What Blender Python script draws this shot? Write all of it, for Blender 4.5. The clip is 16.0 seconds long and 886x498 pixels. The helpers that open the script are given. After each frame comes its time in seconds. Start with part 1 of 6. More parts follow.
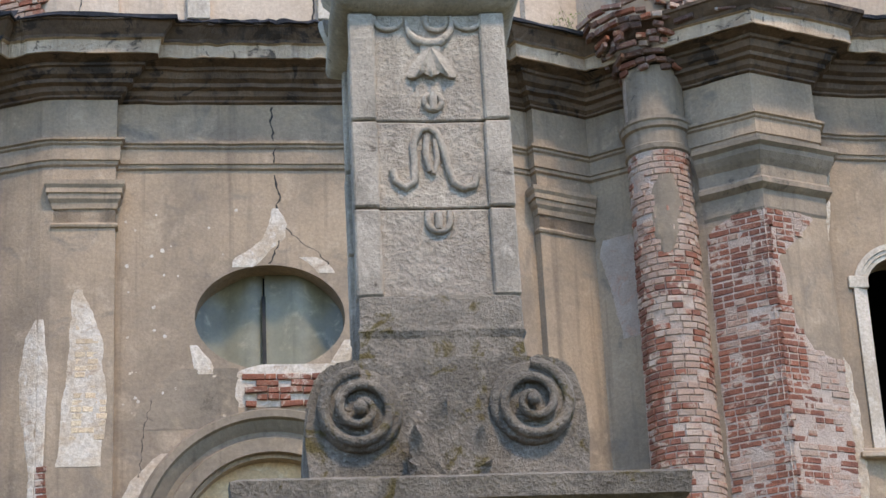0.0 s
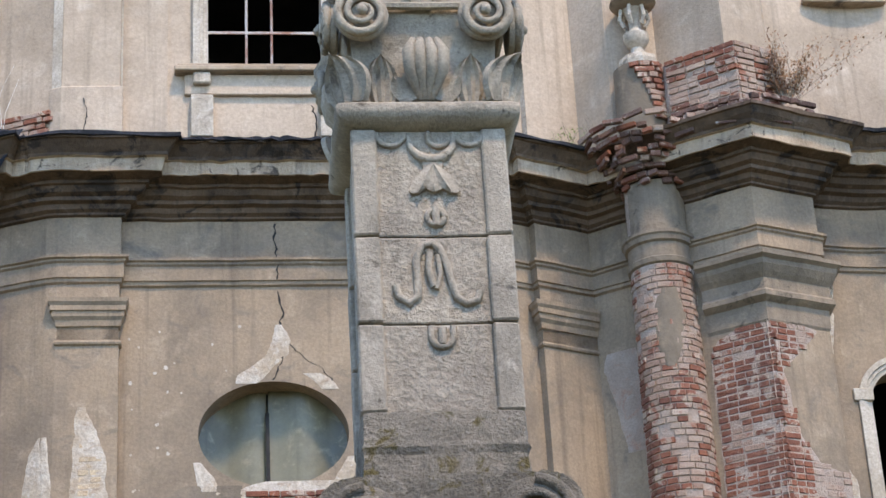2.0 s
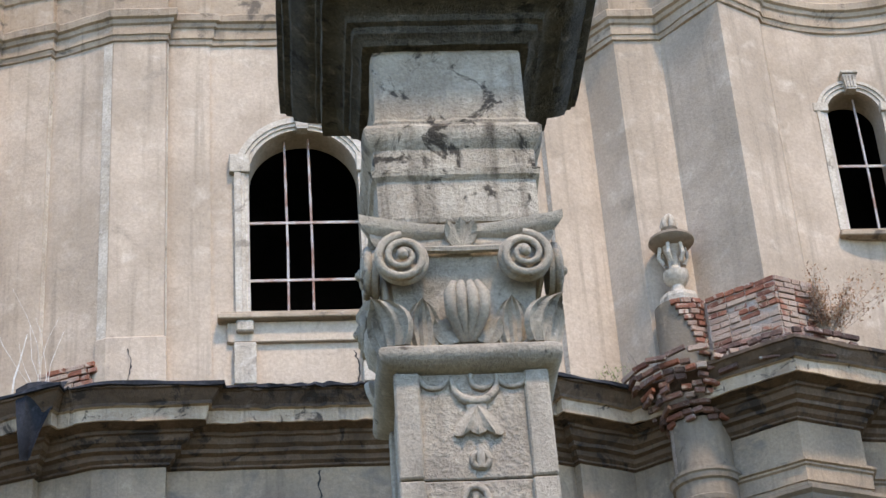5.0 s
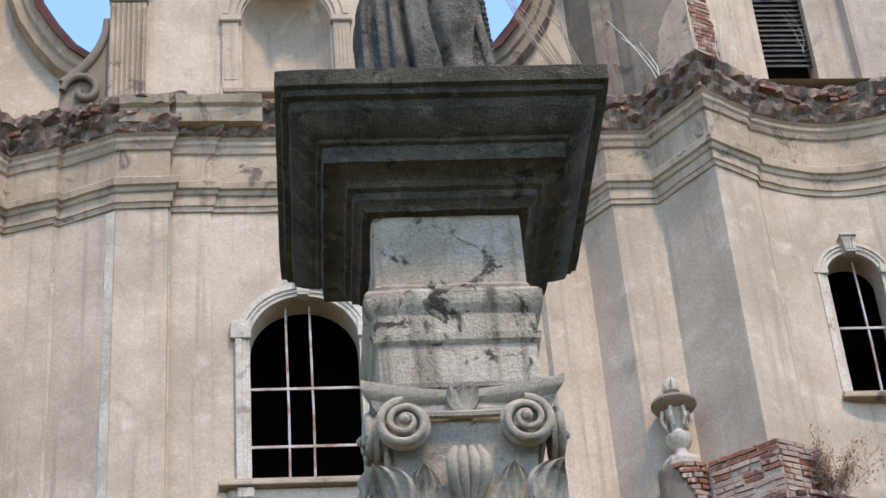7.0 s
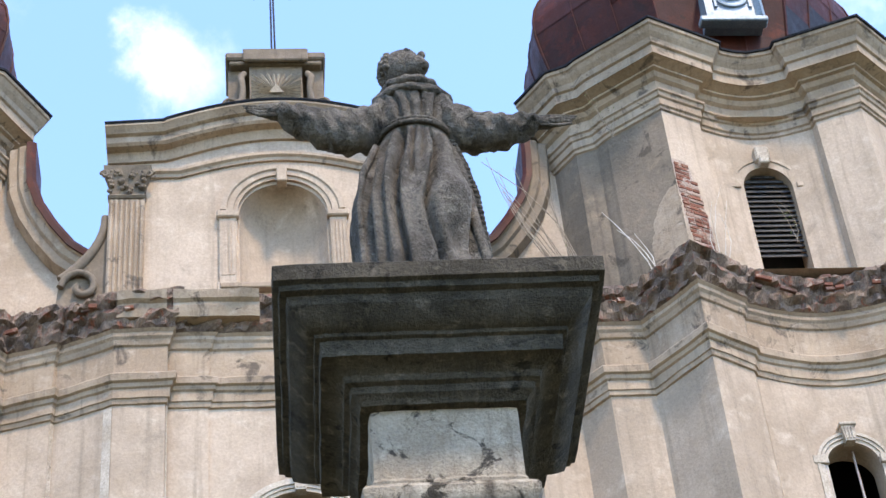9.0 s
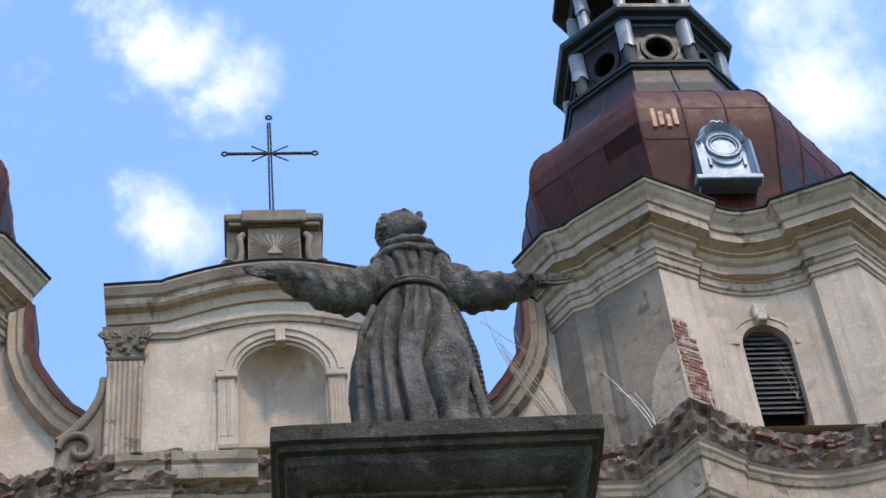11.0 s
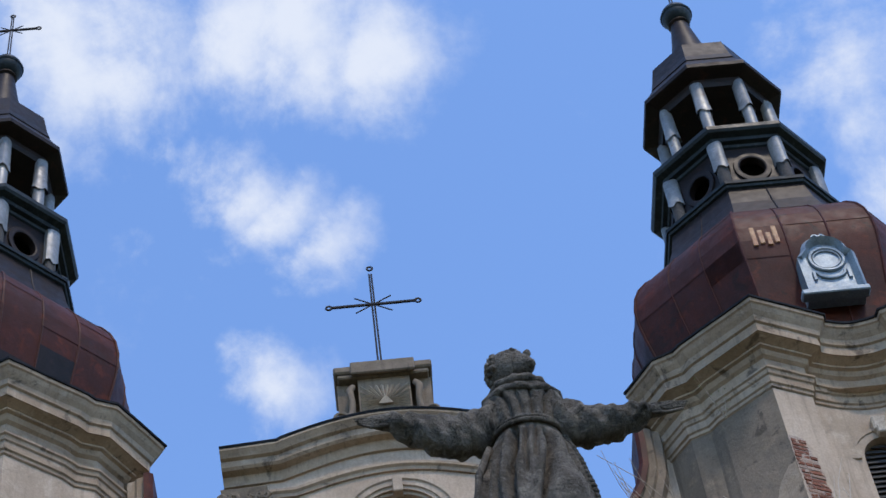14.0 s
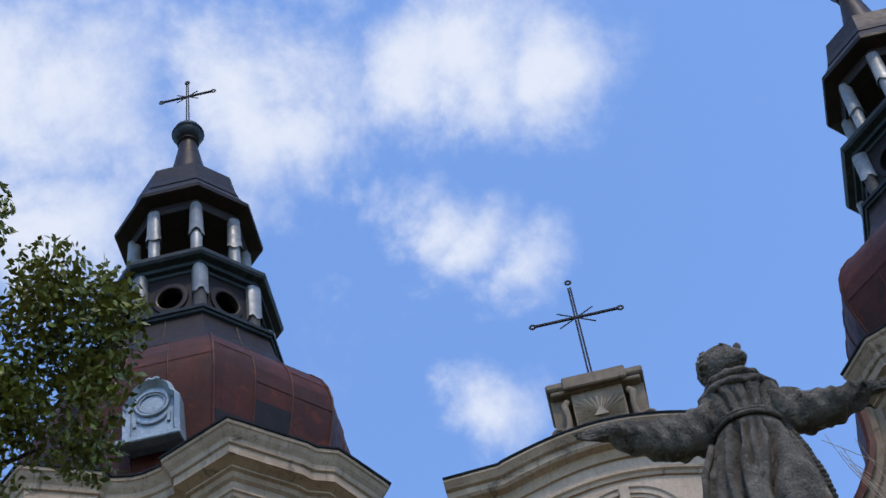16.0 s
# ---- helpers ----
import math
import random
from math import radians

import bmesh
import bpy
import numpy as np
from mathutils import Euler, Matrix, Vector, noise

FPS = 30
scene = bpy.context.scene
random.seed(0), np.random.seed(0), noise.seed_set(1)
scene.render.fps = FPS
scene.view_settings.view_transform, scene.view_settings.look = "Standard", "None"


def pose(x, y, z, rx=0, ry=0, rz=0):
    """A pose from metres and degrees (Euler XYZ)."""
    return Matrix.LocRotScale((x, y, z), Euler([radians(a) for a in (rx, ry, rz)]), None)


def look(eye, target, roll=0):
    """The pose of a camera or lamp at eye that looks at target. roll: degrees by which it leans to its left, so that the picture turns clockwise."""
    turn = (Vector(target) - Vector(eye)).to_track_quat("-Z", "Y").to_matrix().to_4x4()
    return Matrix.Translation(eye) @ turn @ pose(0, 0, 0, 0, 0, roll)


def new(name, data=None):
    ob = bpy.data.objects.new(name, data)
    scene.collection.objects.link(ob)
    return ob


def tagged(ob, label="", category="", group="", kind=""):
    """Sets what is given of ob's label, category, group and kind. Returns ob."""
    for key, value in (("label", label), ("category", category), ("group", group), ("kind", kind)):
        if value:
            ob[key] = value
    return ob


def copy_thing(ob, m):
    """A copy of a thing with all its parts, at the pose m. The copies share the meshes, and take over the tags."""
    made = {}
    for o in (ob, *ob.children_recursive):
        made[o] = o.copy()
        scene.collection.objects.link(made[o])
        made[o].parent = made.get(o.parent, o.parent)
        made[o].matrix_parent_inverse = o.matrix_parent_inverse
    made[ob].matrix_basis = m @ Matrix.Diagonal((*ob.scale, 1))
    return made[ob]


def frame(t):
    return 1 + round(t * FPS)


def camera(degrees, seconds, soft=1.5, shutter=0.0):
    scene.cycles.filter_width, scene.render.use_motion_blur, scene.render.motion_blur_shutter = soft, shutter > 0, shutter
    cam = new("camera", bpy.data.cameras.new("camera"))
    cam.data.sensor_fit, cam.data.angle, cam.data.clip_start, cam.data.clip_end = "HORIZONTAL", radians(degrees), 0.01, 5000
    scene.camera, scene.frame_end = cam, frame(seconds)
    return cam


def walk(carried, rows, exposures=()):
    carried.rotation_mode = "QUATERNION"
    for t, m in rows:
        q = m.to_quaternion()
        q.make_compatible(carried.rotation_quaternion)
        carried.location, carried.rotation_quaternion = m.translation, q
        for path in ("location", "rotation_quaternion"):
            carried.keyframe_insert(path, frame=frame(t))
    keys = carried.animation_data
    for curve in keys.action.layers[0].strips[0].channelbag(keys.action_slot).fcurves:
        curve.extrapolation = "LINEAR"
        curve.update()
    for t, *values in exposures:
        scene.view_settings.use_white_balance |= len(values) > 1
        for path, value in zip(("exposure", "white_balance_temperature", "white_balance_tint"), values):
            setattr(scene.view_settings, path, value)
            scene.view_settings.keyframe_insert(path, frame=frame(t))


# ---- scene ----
cam = camera(24.95, 16.0)
ROWS = [(0.0, 0.0, 20.8, -2.92), (0.5, -0.03, 21.53, -2.98), (1.0, -0.07, 22.36, -3.06), (1.5, -0.11, 23.17, -3.17), (2.0, -0.09, 24.09, -3.35), (2.5, 0.15, 25.05, -3.48), (3.0, 0.38, 26.27, -3.66), (3.5, 0.57, 27.51, -3.82), (4.0, 0.7, 28.68, -3.99), (6.5, 0.49, 34.63, -4.85), (7.0, 0.35, 35.78, -4.99), (7.5, 0.18, 37.15, -5.25), (8.0, -0.01, 38.58, -5.52), (8.5, -0.22, 39.98, -5.77), (9.0, -0.42, 41.26, -6.02), (9.5, -0.62, 42.52, -6.22), (12.0, -1.45, 47.49, -7.46), (12.5, -1.46, 48.27, -7.72), (13.0, -1.06, 49.14, -8.11), (13.5, 0.23, 49.76, -8.5), (14.0, 2.41, 50.18, -8.92), (14.5, 5.17, 50.58, -9.42), (15.0, 7.57, 50.86, -9.75), (15.5, 9.46, 51.15, -9.95), (16.0, 10.97, 51.58, -9.91)]


def aim(yaw, pitch):
    a, b = radians(yaw), radians(pitch)
    return (-math.sin(a) * math.cos(b), math.cos(a) * math.cos(b), 1.6 + math.sin(b))


walk(cam, [(t, look((0, 0, 1.6), aim(yaw, pitch), roll)) for t, yaw, pitch, roll in ROWS], [(0, 1.82, 6950, 13), (4, 1.9, 6950, 13), (6.5, 1.76, 6950, 13), (9.5, 2.08, 7000, 14), (9.8, 2.05, 7000, 14), (11.7, 1.2, 6450, 12), (13, 0.93, 6350, 12), (16, 0.93, 6400, 13)])

CHURCH = pose(-2.1, 22.04, 0, 0, 0, 7.2)
PED = pose(-0.055, 7.745, 0, 0, 0, 6)

# ---- sky and sun ----
world = bpy.data.worlds.new("sky")
scene.world = world
world.use_nodes = True
wt = world.node_tree
wt.nodes.clear()


def wnode(kind, **values):
    n = wt.nodes.new(kind)
    for key, v in values.items():
        n.inputs[key.replace("_", " ")].default_value = v
    return n


def wmath(op, a, b=None, clamp=False):
    n = wt.nodes.new("ShaderNodeMath")
    n.operation, n.use_clamp = op, clamp
    for i, v in enumerate((a, b)):
        if v is None:
            continue
        if hasattr(v, "is_output"):
            wt.links.new(v, n.inputs[i])
        else:
            n.inputs[i].default_value = v
    return n.outputs[0]


SUN_EL, SUN_AZ = 58, 150
sky = wt.nodes.new("ShaderNodeTexSky")
sky.sky_type, sky.sun_disc = "NISHITA", False
sky.sun_elevation, sky.sun_rotation = radians(SUN_EL), radians(SUN_AZ)
sky.air_density, sky.dust_density, sky.ozone_density = 1.0, 0.2, 6.8
tc = wt.nodes.new("ShaderNodeTexCoord")
n1 = wnode("ShaderNodeTexNoise", Scale=9.0, Detail=8.0, Roughness=0.6, Distortion=0.3)
wt.links.new(tc.outputs["Generated"], n1.inputs["Vector"])
n2 = wnode("ShaderNodeTexNoise", Scale=26.0, Detail=6.0, Roughness=0.62)
wt.links.new(tc.outputs["Generated"], n2.inputs["Vector"])
lumps = wmath("ADD", wmath("MULTIPLY", n1.outputs["Fac"], 0.60), wmath("MULTIPLY", n2.outputs["Fac"], 0.40))
warp = wt.nodes.new("ShaderNodeVectorMath")
warp.operation = "MULTIPLY_ADD"
warp.inputs[1].default_value = (0.09, 0.09, 0.09)
wt.links.new(n1.outputs["Color"], warp.inputs[0])
shift = wt.nodes.new("ShaderNodeVectorMath")
shift.operation = "ADD"
shift.inputs[1].default_value = (-0.045, -0.045, -0.045)
wt.links.new(tc.outputs["Generated"], shift.inputs[0])
wt.links.new(shift.outputs[0], warp.inputs[2])
# compass direction, height above the horizon, reach (degrees) and weight of each cloud
CLOUDS = [(-11.6, 52.6, 2.6, 1.0), (-9.6, 52.2, 2.6, 1.0), (-7.6, 51.2, 2.4, 1.0), (-9.4, 46.8, 2.2, 0.85), (-20.0, 56.6, 5.0, 1.1), (-16.0, 56.8, 4.4, 1.1), (-11.8, 57.2, 4.4, 1.15), (-7.6, 56.6, 4.4, 1.15), (-3.8, 55.6, 3.6, 1.1), (-20.5, 54.0, 2.2, 0.8), (0.7, 52.0, 1.3, 0.6), (17.9, 51.5, 5.2, 0.85), (18.6, 47.2, 4.4, 0.8), (-29.8, 56.5, 7.0, 1.2), (-28.5, 53.0, 4.5, 1.1), (-17.0, 60.0, 5.0, 1.0), (140, 60, 14, 0.9), (250, 62, 14, 0.9), (80, 55, 12, 0.9)]
field = None
for way, high, size, weight in CLOUDS:
    away = wt.nodes.new("ShaderNodeVectorMath")
    away.operation = "DISTANCE"
    away.inputs[1].default_value = (math.sin(radians(way)) * math.cos(radians(high)), math.cos(radians(way)) * math.cos(radians(high)), math.sin(radians(high)))
    wt.links.new(warp.outputs[0], away.inputs[0])
    near = wmath("MULTIPLY", wmath("SUBTRACT", 1.0, wmath("DIVIDE", away.outputs["Value"], radians(size)), True), weight)
    field = near if field is None else wmath("MAXIMUM", field, near)
cover = wmath("ADD", lumps, wmath("MULTIPLY", field, 0.36))
ramp = wt.nodes.new("ShaderNodeMapRange")
ramp.interpolation_type = "SMOOTHSTEP"
ramp.inputs["From Min"].default_value, ramp.inputs["From Max"].default_value = 0.595, 0.93
wt.links.new(cover, ramp.inputs["Value"])
blue = wnode("ShaderNodeBackground", Strength=0.165)
wt.links.new(sky.outputs[0], blue.inputs[0])
white = wnode("ShaderNodeBackground", Color=(0.81, 0.88, 1.0, 1), Strength=0.49)
mixw = wt.nodes.new("ShaderNodeMixShader")
wt.links.new(ramp.outputs[0], mixw.inputs[0])
wt.links.new(blue.outputs[0], mixw.inputs[1])
wt.links.new(white.outputs[0], mixw.inputs[2])
wt.links.new(mixw.outputs[0], wt.nodes.new("ShaderNodeOutputWorld").inputs[0])

sun = new("sun", bpy.data.lights.new("sun", "SUN"))
sun.data.energy, sun.data.angle, sun.data.color = 1.15, radians(6), (1.0, 0.86, 0.68)
_a, _e = radians(SUN_AZ), radians(SUN_EL)
sun.matrix_world = look((30 * math.sin(_a) * math.cos(_e), 30 * math.cos(_a) * math.cos(_e), 30 * math.sin(_e)), (0, 0, 0))

# ---- materials ----
def stained(name, c1, c2, c3, big=0.8, fine=30.0, rough=0.9, bump=0.25, metal=0.0, streak=0.0, spots=None, per_object=0.0, island=0.0, speck=0.18, spread=(0.35, 0.65), spec=0.4, spot_at=(0.56, 0.66), streak_colour=None):
    """A weathered surface: two tones in large stains, a third in smaller ones, streaks down the wall, specks and grain."""
    m = bpy.data.materials.new(name)
    m.use_nodes = True
    nt = m.node_tree
    bsdf = nt.nodes["Principled BSDF"]
    geo = nt.nodes.new("ShaderNodeNewGeometry")

    def tex(scale, detail=6.0, rough_=0.6, stretch=None, dist=0.0):
        t = nt.nodes.new("ShaderNodeTexNoise")
        t.inputs["Scale"].default_value, t.inputs["Detail"].default_value = scale, detail
        t.inputs["Roughness"].default_value, t.inputs["Distortion"].default_value = rough_, dist
        if stretch:
            mp = nt.nodes.new("ShaderNodeMapping")
            mp.inputs["Scale"].default_value = stretch
            nt.links.new(geo.outputs["Position"], mp.inputs["Vector"])
            nt.links.new(mp.outputs[0], t.inputs["Vector"])
        else:
            nt.links.new(geo.outputs["Position"], t.inputs["Vector"])
        return t.outputs["Fac"]

    def span(v, lo, hi, to=1.0):
        r = nt.nodes.new("ShaderNodeMapRange")
        r.interpolation_type = "SMOOTHSTEP"
        for key, x in (("From Min", lo), ("From Max", hi), ("To Max", to)):
            r.inputs[key].default_value = x
        nt.links.new(v, r.inputs["Value"])
        return r.outputs[0]

    def mix(f, a, b, kind="MIX"):
        x = nt.nodes.new("ShaderNodeMix")
        x.data_type, x.blend_type = "RGBA", kind
        for slot, v in ((0, f), (6, a), (7, b)):
            if hasattr(v, "is_output"):
                nt.links.new(v, x.inputs[slot])
            else:
                x.inputs[slot].default_value = v if slot == 0 else (*v, 1)
        return x.outputs[2]

    col = mix(span(tex(big), *spread), c1, c2)
    col = mix(span(tex(big * 3.7, 8.0, 0.65, dist=0.4), 0.52, 0.74, 0.85), col, c3)
    if streak:
        col = mix(span(tex(1.0, 5.0, 0.6, (8.5, 8.5, 0.32)), 0.50, 0.74, streak), col, streak_colour or tuple(x * 0.42 for x in c1))
    if spots:
        col = mix(span(tex(big * 2.1, 9.0, 0.68, dist=0.7), *spot_at), col, spots)
    if per_object or island:
        info = geo.outputs["Random Per Island"] if island else nt.nodes.new("ShaderNodeObjectInfo").outputs["Random"]
        ramp_ = nt.nodes.new("ShaderNodeValToRGB")
        ramp_.color_ramp.elements[0].color = (0.5, 0.47, 0.45, 1)
        ramp_.color_ramp.elements[1].color = (1.35, 1.35, 1.35, 1)
        nt.links.new(info, ramp_.inputs[0])
        col = mix(per_object or island, col, ramp_.outputs[0], "MULTIPLY")
    grain = tex(fine, 4.0, 0.7)
    col = mix(span(grain, 0.3, 0.7), mix(1.0, col, (1 - speck,) * 3, "MULTIPLY"), mix(1.0, col, (1 + speck,) * 3, "MULTIPLY"))
    nt.links.new(col, bsdf.inputs["Base Color"])
    bsdf.inputs["Metallic"].default_value = metal
    bsdf.inputs["Specular IOR Level"].default_value = spec
    nt.links.new(span(tex(big * 5), 0.2, 0.8), bsdf.inputs["Roughness"])
    rr = bsdf.inputs["Roughness"].links[0].from_node
    rr.inputs["To Min"].default_value, rr.inputs["To Max"].default_value = max(rough - 0.14, 0.05), min(rough + 0.08, 1)
    bp = nt.nodes.new("ShaderNodeBump")
    bp.inputs["Strength"].default_value, bp.inputs["Distance"].default_value = bump, 0.02
    both = nt.nodes.new("ShaderNodeMath")
    both.operation = "ADD"
    nt.links.new(grain, both.inputs[0])
    nt.links.new(tex(fine * 0.25, 6.0, 0.65), both.inputs[1])
    nt.links.new(both.outputs[0], bp.inputs["Height"])
    nt.links.new(bp.outputs[0], bsdf.inputs["Normal"])
    return m


PLASTER = stained("ochre_plaster", (0.300, 0.212, 0.135), (0.196, 0.142, 0.095), (0.355, 0.262, 0.175), 0.75, 26, 0.93, 0.3, streak=0.6, spots=(0.168, 0.128, 0.093), spot_at=(0.55, 0.70), streak_colour=(0.128, 0.092, 0.062), speck=0.12)
PALE = stained("pale_cream_plaster", (0.455, 0.345, 0.248), (0.33, 0.247, 0.172), (0.495, 0.39, 0.29), 0.65, 24, 0.93, 0.26, streak=0.6, spots=(0.275, 0.212, 0.152), spot_at=(0.565, 0.72), streak_colour=(0.235, 0.18, 0.125), speck=0.11)
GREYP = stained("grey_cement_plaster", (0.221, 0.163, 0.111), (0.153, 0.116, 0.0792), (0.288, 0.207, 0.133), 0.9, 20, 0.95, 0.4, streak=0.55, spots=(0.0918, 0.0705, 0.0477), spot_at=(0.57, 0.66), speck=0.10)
# weathering plus the deep shade under the cornice, put into one dark colour
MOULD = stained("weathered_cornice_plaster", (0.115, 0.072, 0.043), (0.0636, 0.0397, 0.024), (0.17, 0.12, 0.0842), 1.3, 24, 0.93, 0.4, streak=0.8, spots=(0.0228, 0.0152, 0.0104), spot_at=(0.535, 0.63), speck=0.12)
MOULDP = stained("cream_cornice_plaster", (0.381, 0.282, 0.191), (0.28, 0.199, 0.129), (0.426, 0.332, 0.243), 1.1, 24, 0.93, 0.35, streak=0.65, spots=(0.108, 0.0797, 0.0549), spot_at=(0.55, 0.67), speck=0.09)
WHITE = stained("white_window_trim", (0.489, 0.412, 0.323), (0.37, 0.299, 0.221), (0.534, 0.452, 0.371), 1.5, 30, 0.9, 0.25, streak=0.4, spots=(0.244, 0.199, 0.15))
LIME = stained("white_lime_render", (0.468, 0.392, 0.309), (0.374, 0.28, 0.189), (0.515, 0.448, 0.378), 2.5, 22, 0.95, 0.6, spots=(0.328, 0.238, 0.164))
MORTAR = stained("lime_mortar", (0.38, 0.29, 0.225), (0.31, 0.225, 0.17), (0.43, 0.35, 0.285), 2.0, 40, 0.97, 0.8, spots=(0.36, 0.22, 0.155), speck=0.14)
BRICK = stained("red_brick", (0.225, 0.076, 0.039), (0.145, 0.052, 0.031), (0.285, 0.125, 0.074), 2.3, 45, 0.93, 0.6, spots=(0.39, 0.285, 0.21), per_object=0.35, spot_at=(0.52, 0.60), speck=0.14)
WASHED = stained("limewashed_brick", (0.36, 0.262, 0.195), (0.30, 0.185, 0.128), (0.41, 0.32, 0.25), 1.6, 45, 0.95, 0.7, spots=(0.26, 0.105, 0.062), per_object=0.3, spot_at=(0.54, 0.62), speck=0.14)
OLDBRICK = stained("sooty_broken_brick", (0.176, 0.0863, 0.0595), (0.096, 0.0562, 0.042), (0.288, 0.225, 0.175), 3.0, 40, 0.95, 0.8, spots=(0.32, 0.27, 0.217), per_object=0.9, spot_at=(0.58, 0.66))
PALEBRICK = stained("pale_washed_brick", (0.493, 0.374, 0.238), (0.425, 0.296, 0.182), (0.544, 0.452, 0.336), 3.0, 40, 0.95, 0.6, per_object=0.35)
STONE = stained("grey_limestone", (0.393, 0.318, 0.23), (0.248, 0.202, 0.146), (0.465, 0.378, 0.279), 2.6, 60, 0.95, 0.45, spots=(0.116, 0.0909, 0.0648), spot_at=(0.585, 0.68), speck=0.16, streak=0.35, spec=0.25)
ROUGHSTONE = stained("pitted_limestone", (0.385, 0.308, 0.218), (0.277, 0.22, 0.157), (0.463, 0.372, 0.267), 2.6, 42, 0.97, 0.8, spots=(0.154, 0.12, 0.0807), speck=0.2, spot_at=(0.60, 0.70), streak=0.35)
MOSSY = stained("mossy_limestone", (0.253, 0.205, 0.146), (0.142, 0.115, 0.0804), (0.349, 0.283, 0.204), 3.2, 60, 0.97, 0.9, spots=(0.111, 0.0808, 0.0243), spot_at=(0.555, 0.64), speck=0.2)
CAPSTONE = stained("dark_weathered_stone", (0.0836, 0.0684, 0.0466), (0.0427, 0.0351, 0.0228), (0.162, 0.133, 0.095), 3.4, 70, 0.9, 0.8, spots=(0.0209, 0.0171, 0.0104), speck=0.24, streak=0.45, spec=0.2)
STAINSTONE = stained("stained_limestone", (0.42, 0.345, 0.252), (0.28, 0.22, 0.153), (0.477, 0.393, 0.291), 2.6, 55, 0.95, 0.7, spots=(0.049, 0.0368, 0.0238), streak=0.95, spot_at=(0.545, 0.62), speck=0.14, streak_colour=(0.0841, 0.0624, 0.0406))
STATUE = stained("lichened_statue_stone", (0.162, 0.138, 0.109), (0.0723, 0.0612, 0.0476), (0.255, 0.219, 0.174), 4.2, 55, 0.93, 0.9, spots=(0.0255, 0.0213, 0.0161), spot_at=(0.56, 0.68), speck=0.24, streak=0.55, spec=0.2)
COPPER = stained("rusted_sheet_metal", (0.0688, 0.0163, 0.00867), (0.0411, 0.0123, 0.00778), (0.119, 0.0246, 0.00867), 0.9, 24, 0.6, 0.2, metal=0.0, streak=0.45, spots=(0.0321, 0.0129, 0.00867), speck=0.08, spec=0.15)
BRASSY = stained("bare_rust_streaks", (0.45, 0.24, 0.11), (0.25, 0.09, 0.04), (0.55, 0.36, 0.2), 4, 30, 0.6, 0.2, streak=0.7)
DARKMETAL = stained("dark_sheet_metal", (0.0199, 0.0134, 0.011), (0.0123, 0.0091, 0.00784), (0.0397, 0.0185, 0.0121), 1.2, 24, 0.5, 0.12, metal=0.0, streak=0.3, spec=0.15)
TRIMMETAL = stained("blue_grey_painted_metal", (0.0164, 0.0237, 0.0261), (0.00936, 0.0124, 0.0137), (0.0374, 0.0473, 0.0497), 1.8, 24, 0.5, 0.12, metal=0.0, spec=0.2)
ZINC = stained("grey_white_zinc", (0.242, 0.247, 0.246), (0.156, 0.157, 0.156), (0.3, 0.303, 0.301), 1.5, 24, 0.55, 0.15, metal=0.3, spots=(0.15, 0.0785, 0.041), spot_at=(0.63, 0.68))
ZINCBLUE = stained("blue_grey_zinc", (0.27, 0.32, 0.35), (0.19, 0.23, 0.26), (0.36, 0.40, 0.43), 1.5, 30, 0.55, 0.15, metal=0.3)
TARRED = stained("black_roofing_felt", (0.028, 0.028, 0.032), (0.016, 0.016, 0.018), (0.06, 0.06, 0.066), 2, 24, 0.7, 0.3, spec=0.1)
IRON = stained("black_iron", (0.03, 0.027, 0.026), (0.02, 0.018, 0.018), (0.06, 0.035, 0.025), 4, 40, 0.6, 0.2, metal=0.5)
RUSTBAR = stained("rusty_white_bar", (0.42, 0.38, 0.34), (0.24, 0.12, 0.08), (0.5, 0.47, 0.44), 3, 40, 0.7, 0.2)
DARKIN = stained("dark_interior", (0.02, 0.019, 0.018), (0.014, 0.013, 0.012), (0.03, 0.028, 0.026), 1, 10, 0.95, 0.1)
LOUVRE = stained("weathered_dark_louvre", (0.055, 0.05, 0.045), (0.035, 0.032, 0.03), (0.10, 0.09, 0.08), 3, 40, 0.85, 0.3)
SHEETS = stained("grey_green_translucent_sheet", (0.185, 0.158, 0.0916), (0.104, 0.0912, 0.0524), (0.312, 0.254, 0.154), 1.2, 30, 0.42, 0.05, streak=0.7, speck=0.06)
CRACK = stained("open_crack", (0.03, 0.026, 0.022), (0.02, 0.018, 0.016), (0.05, 0.04, 0.035), 3, 30, 1.0, 0.2)
RUBBLE = stained("grey_brown_rubble", (0.21, 0.145, 0.1), (0.10, 0.068, 0.05), (0.33, 0.25, 0.19), 3.2, 22, 0.95, 1.0, spots=(0.22, 0.085, 0.05), spot_at=(0.55, 0.64))
FLAKED = stained("flaking_pale_plaster", (0.409, 0.301, 0.2), (0.273, 0.187, 0.118), (0.463, 0.357, 0.254), 1.6, 24, 0.93, 0.5, streak=0.8, spots=(0.0681, 0.0482, 0.0318), spot_at=(0.56, 0.63), speck=0.1)
GRASS = stained("dry_grass_ground", (0.10, 0.11, 0.045), (0.15, 0.13, 0.07), (0.07, 0.085, 0.03), 0.3, 14, 0.95, 0.6)
STEM = stained("dry_stem", (0.30, 0.24, 0.17), (0.22, 0.16, 0.11), (0.4, 0.34, 0.27), 6, 40, 0.9, 0.2)
PALESTEM = stained("bare_white_stem", (0.55, 0.5, 0.43), (0.45, 0.38, 0.3), (0.62, 0.58, 0.52), 6, 40, 0.9, 0.2)
DRYLEAF = stained("russet_seed_heads", (0.30, 0.155, 0.075), (0.20, 0.10, 0.055), (0.42, 0.27, 0.15), 5, 30, 0.9, 0.2, island=0.7)
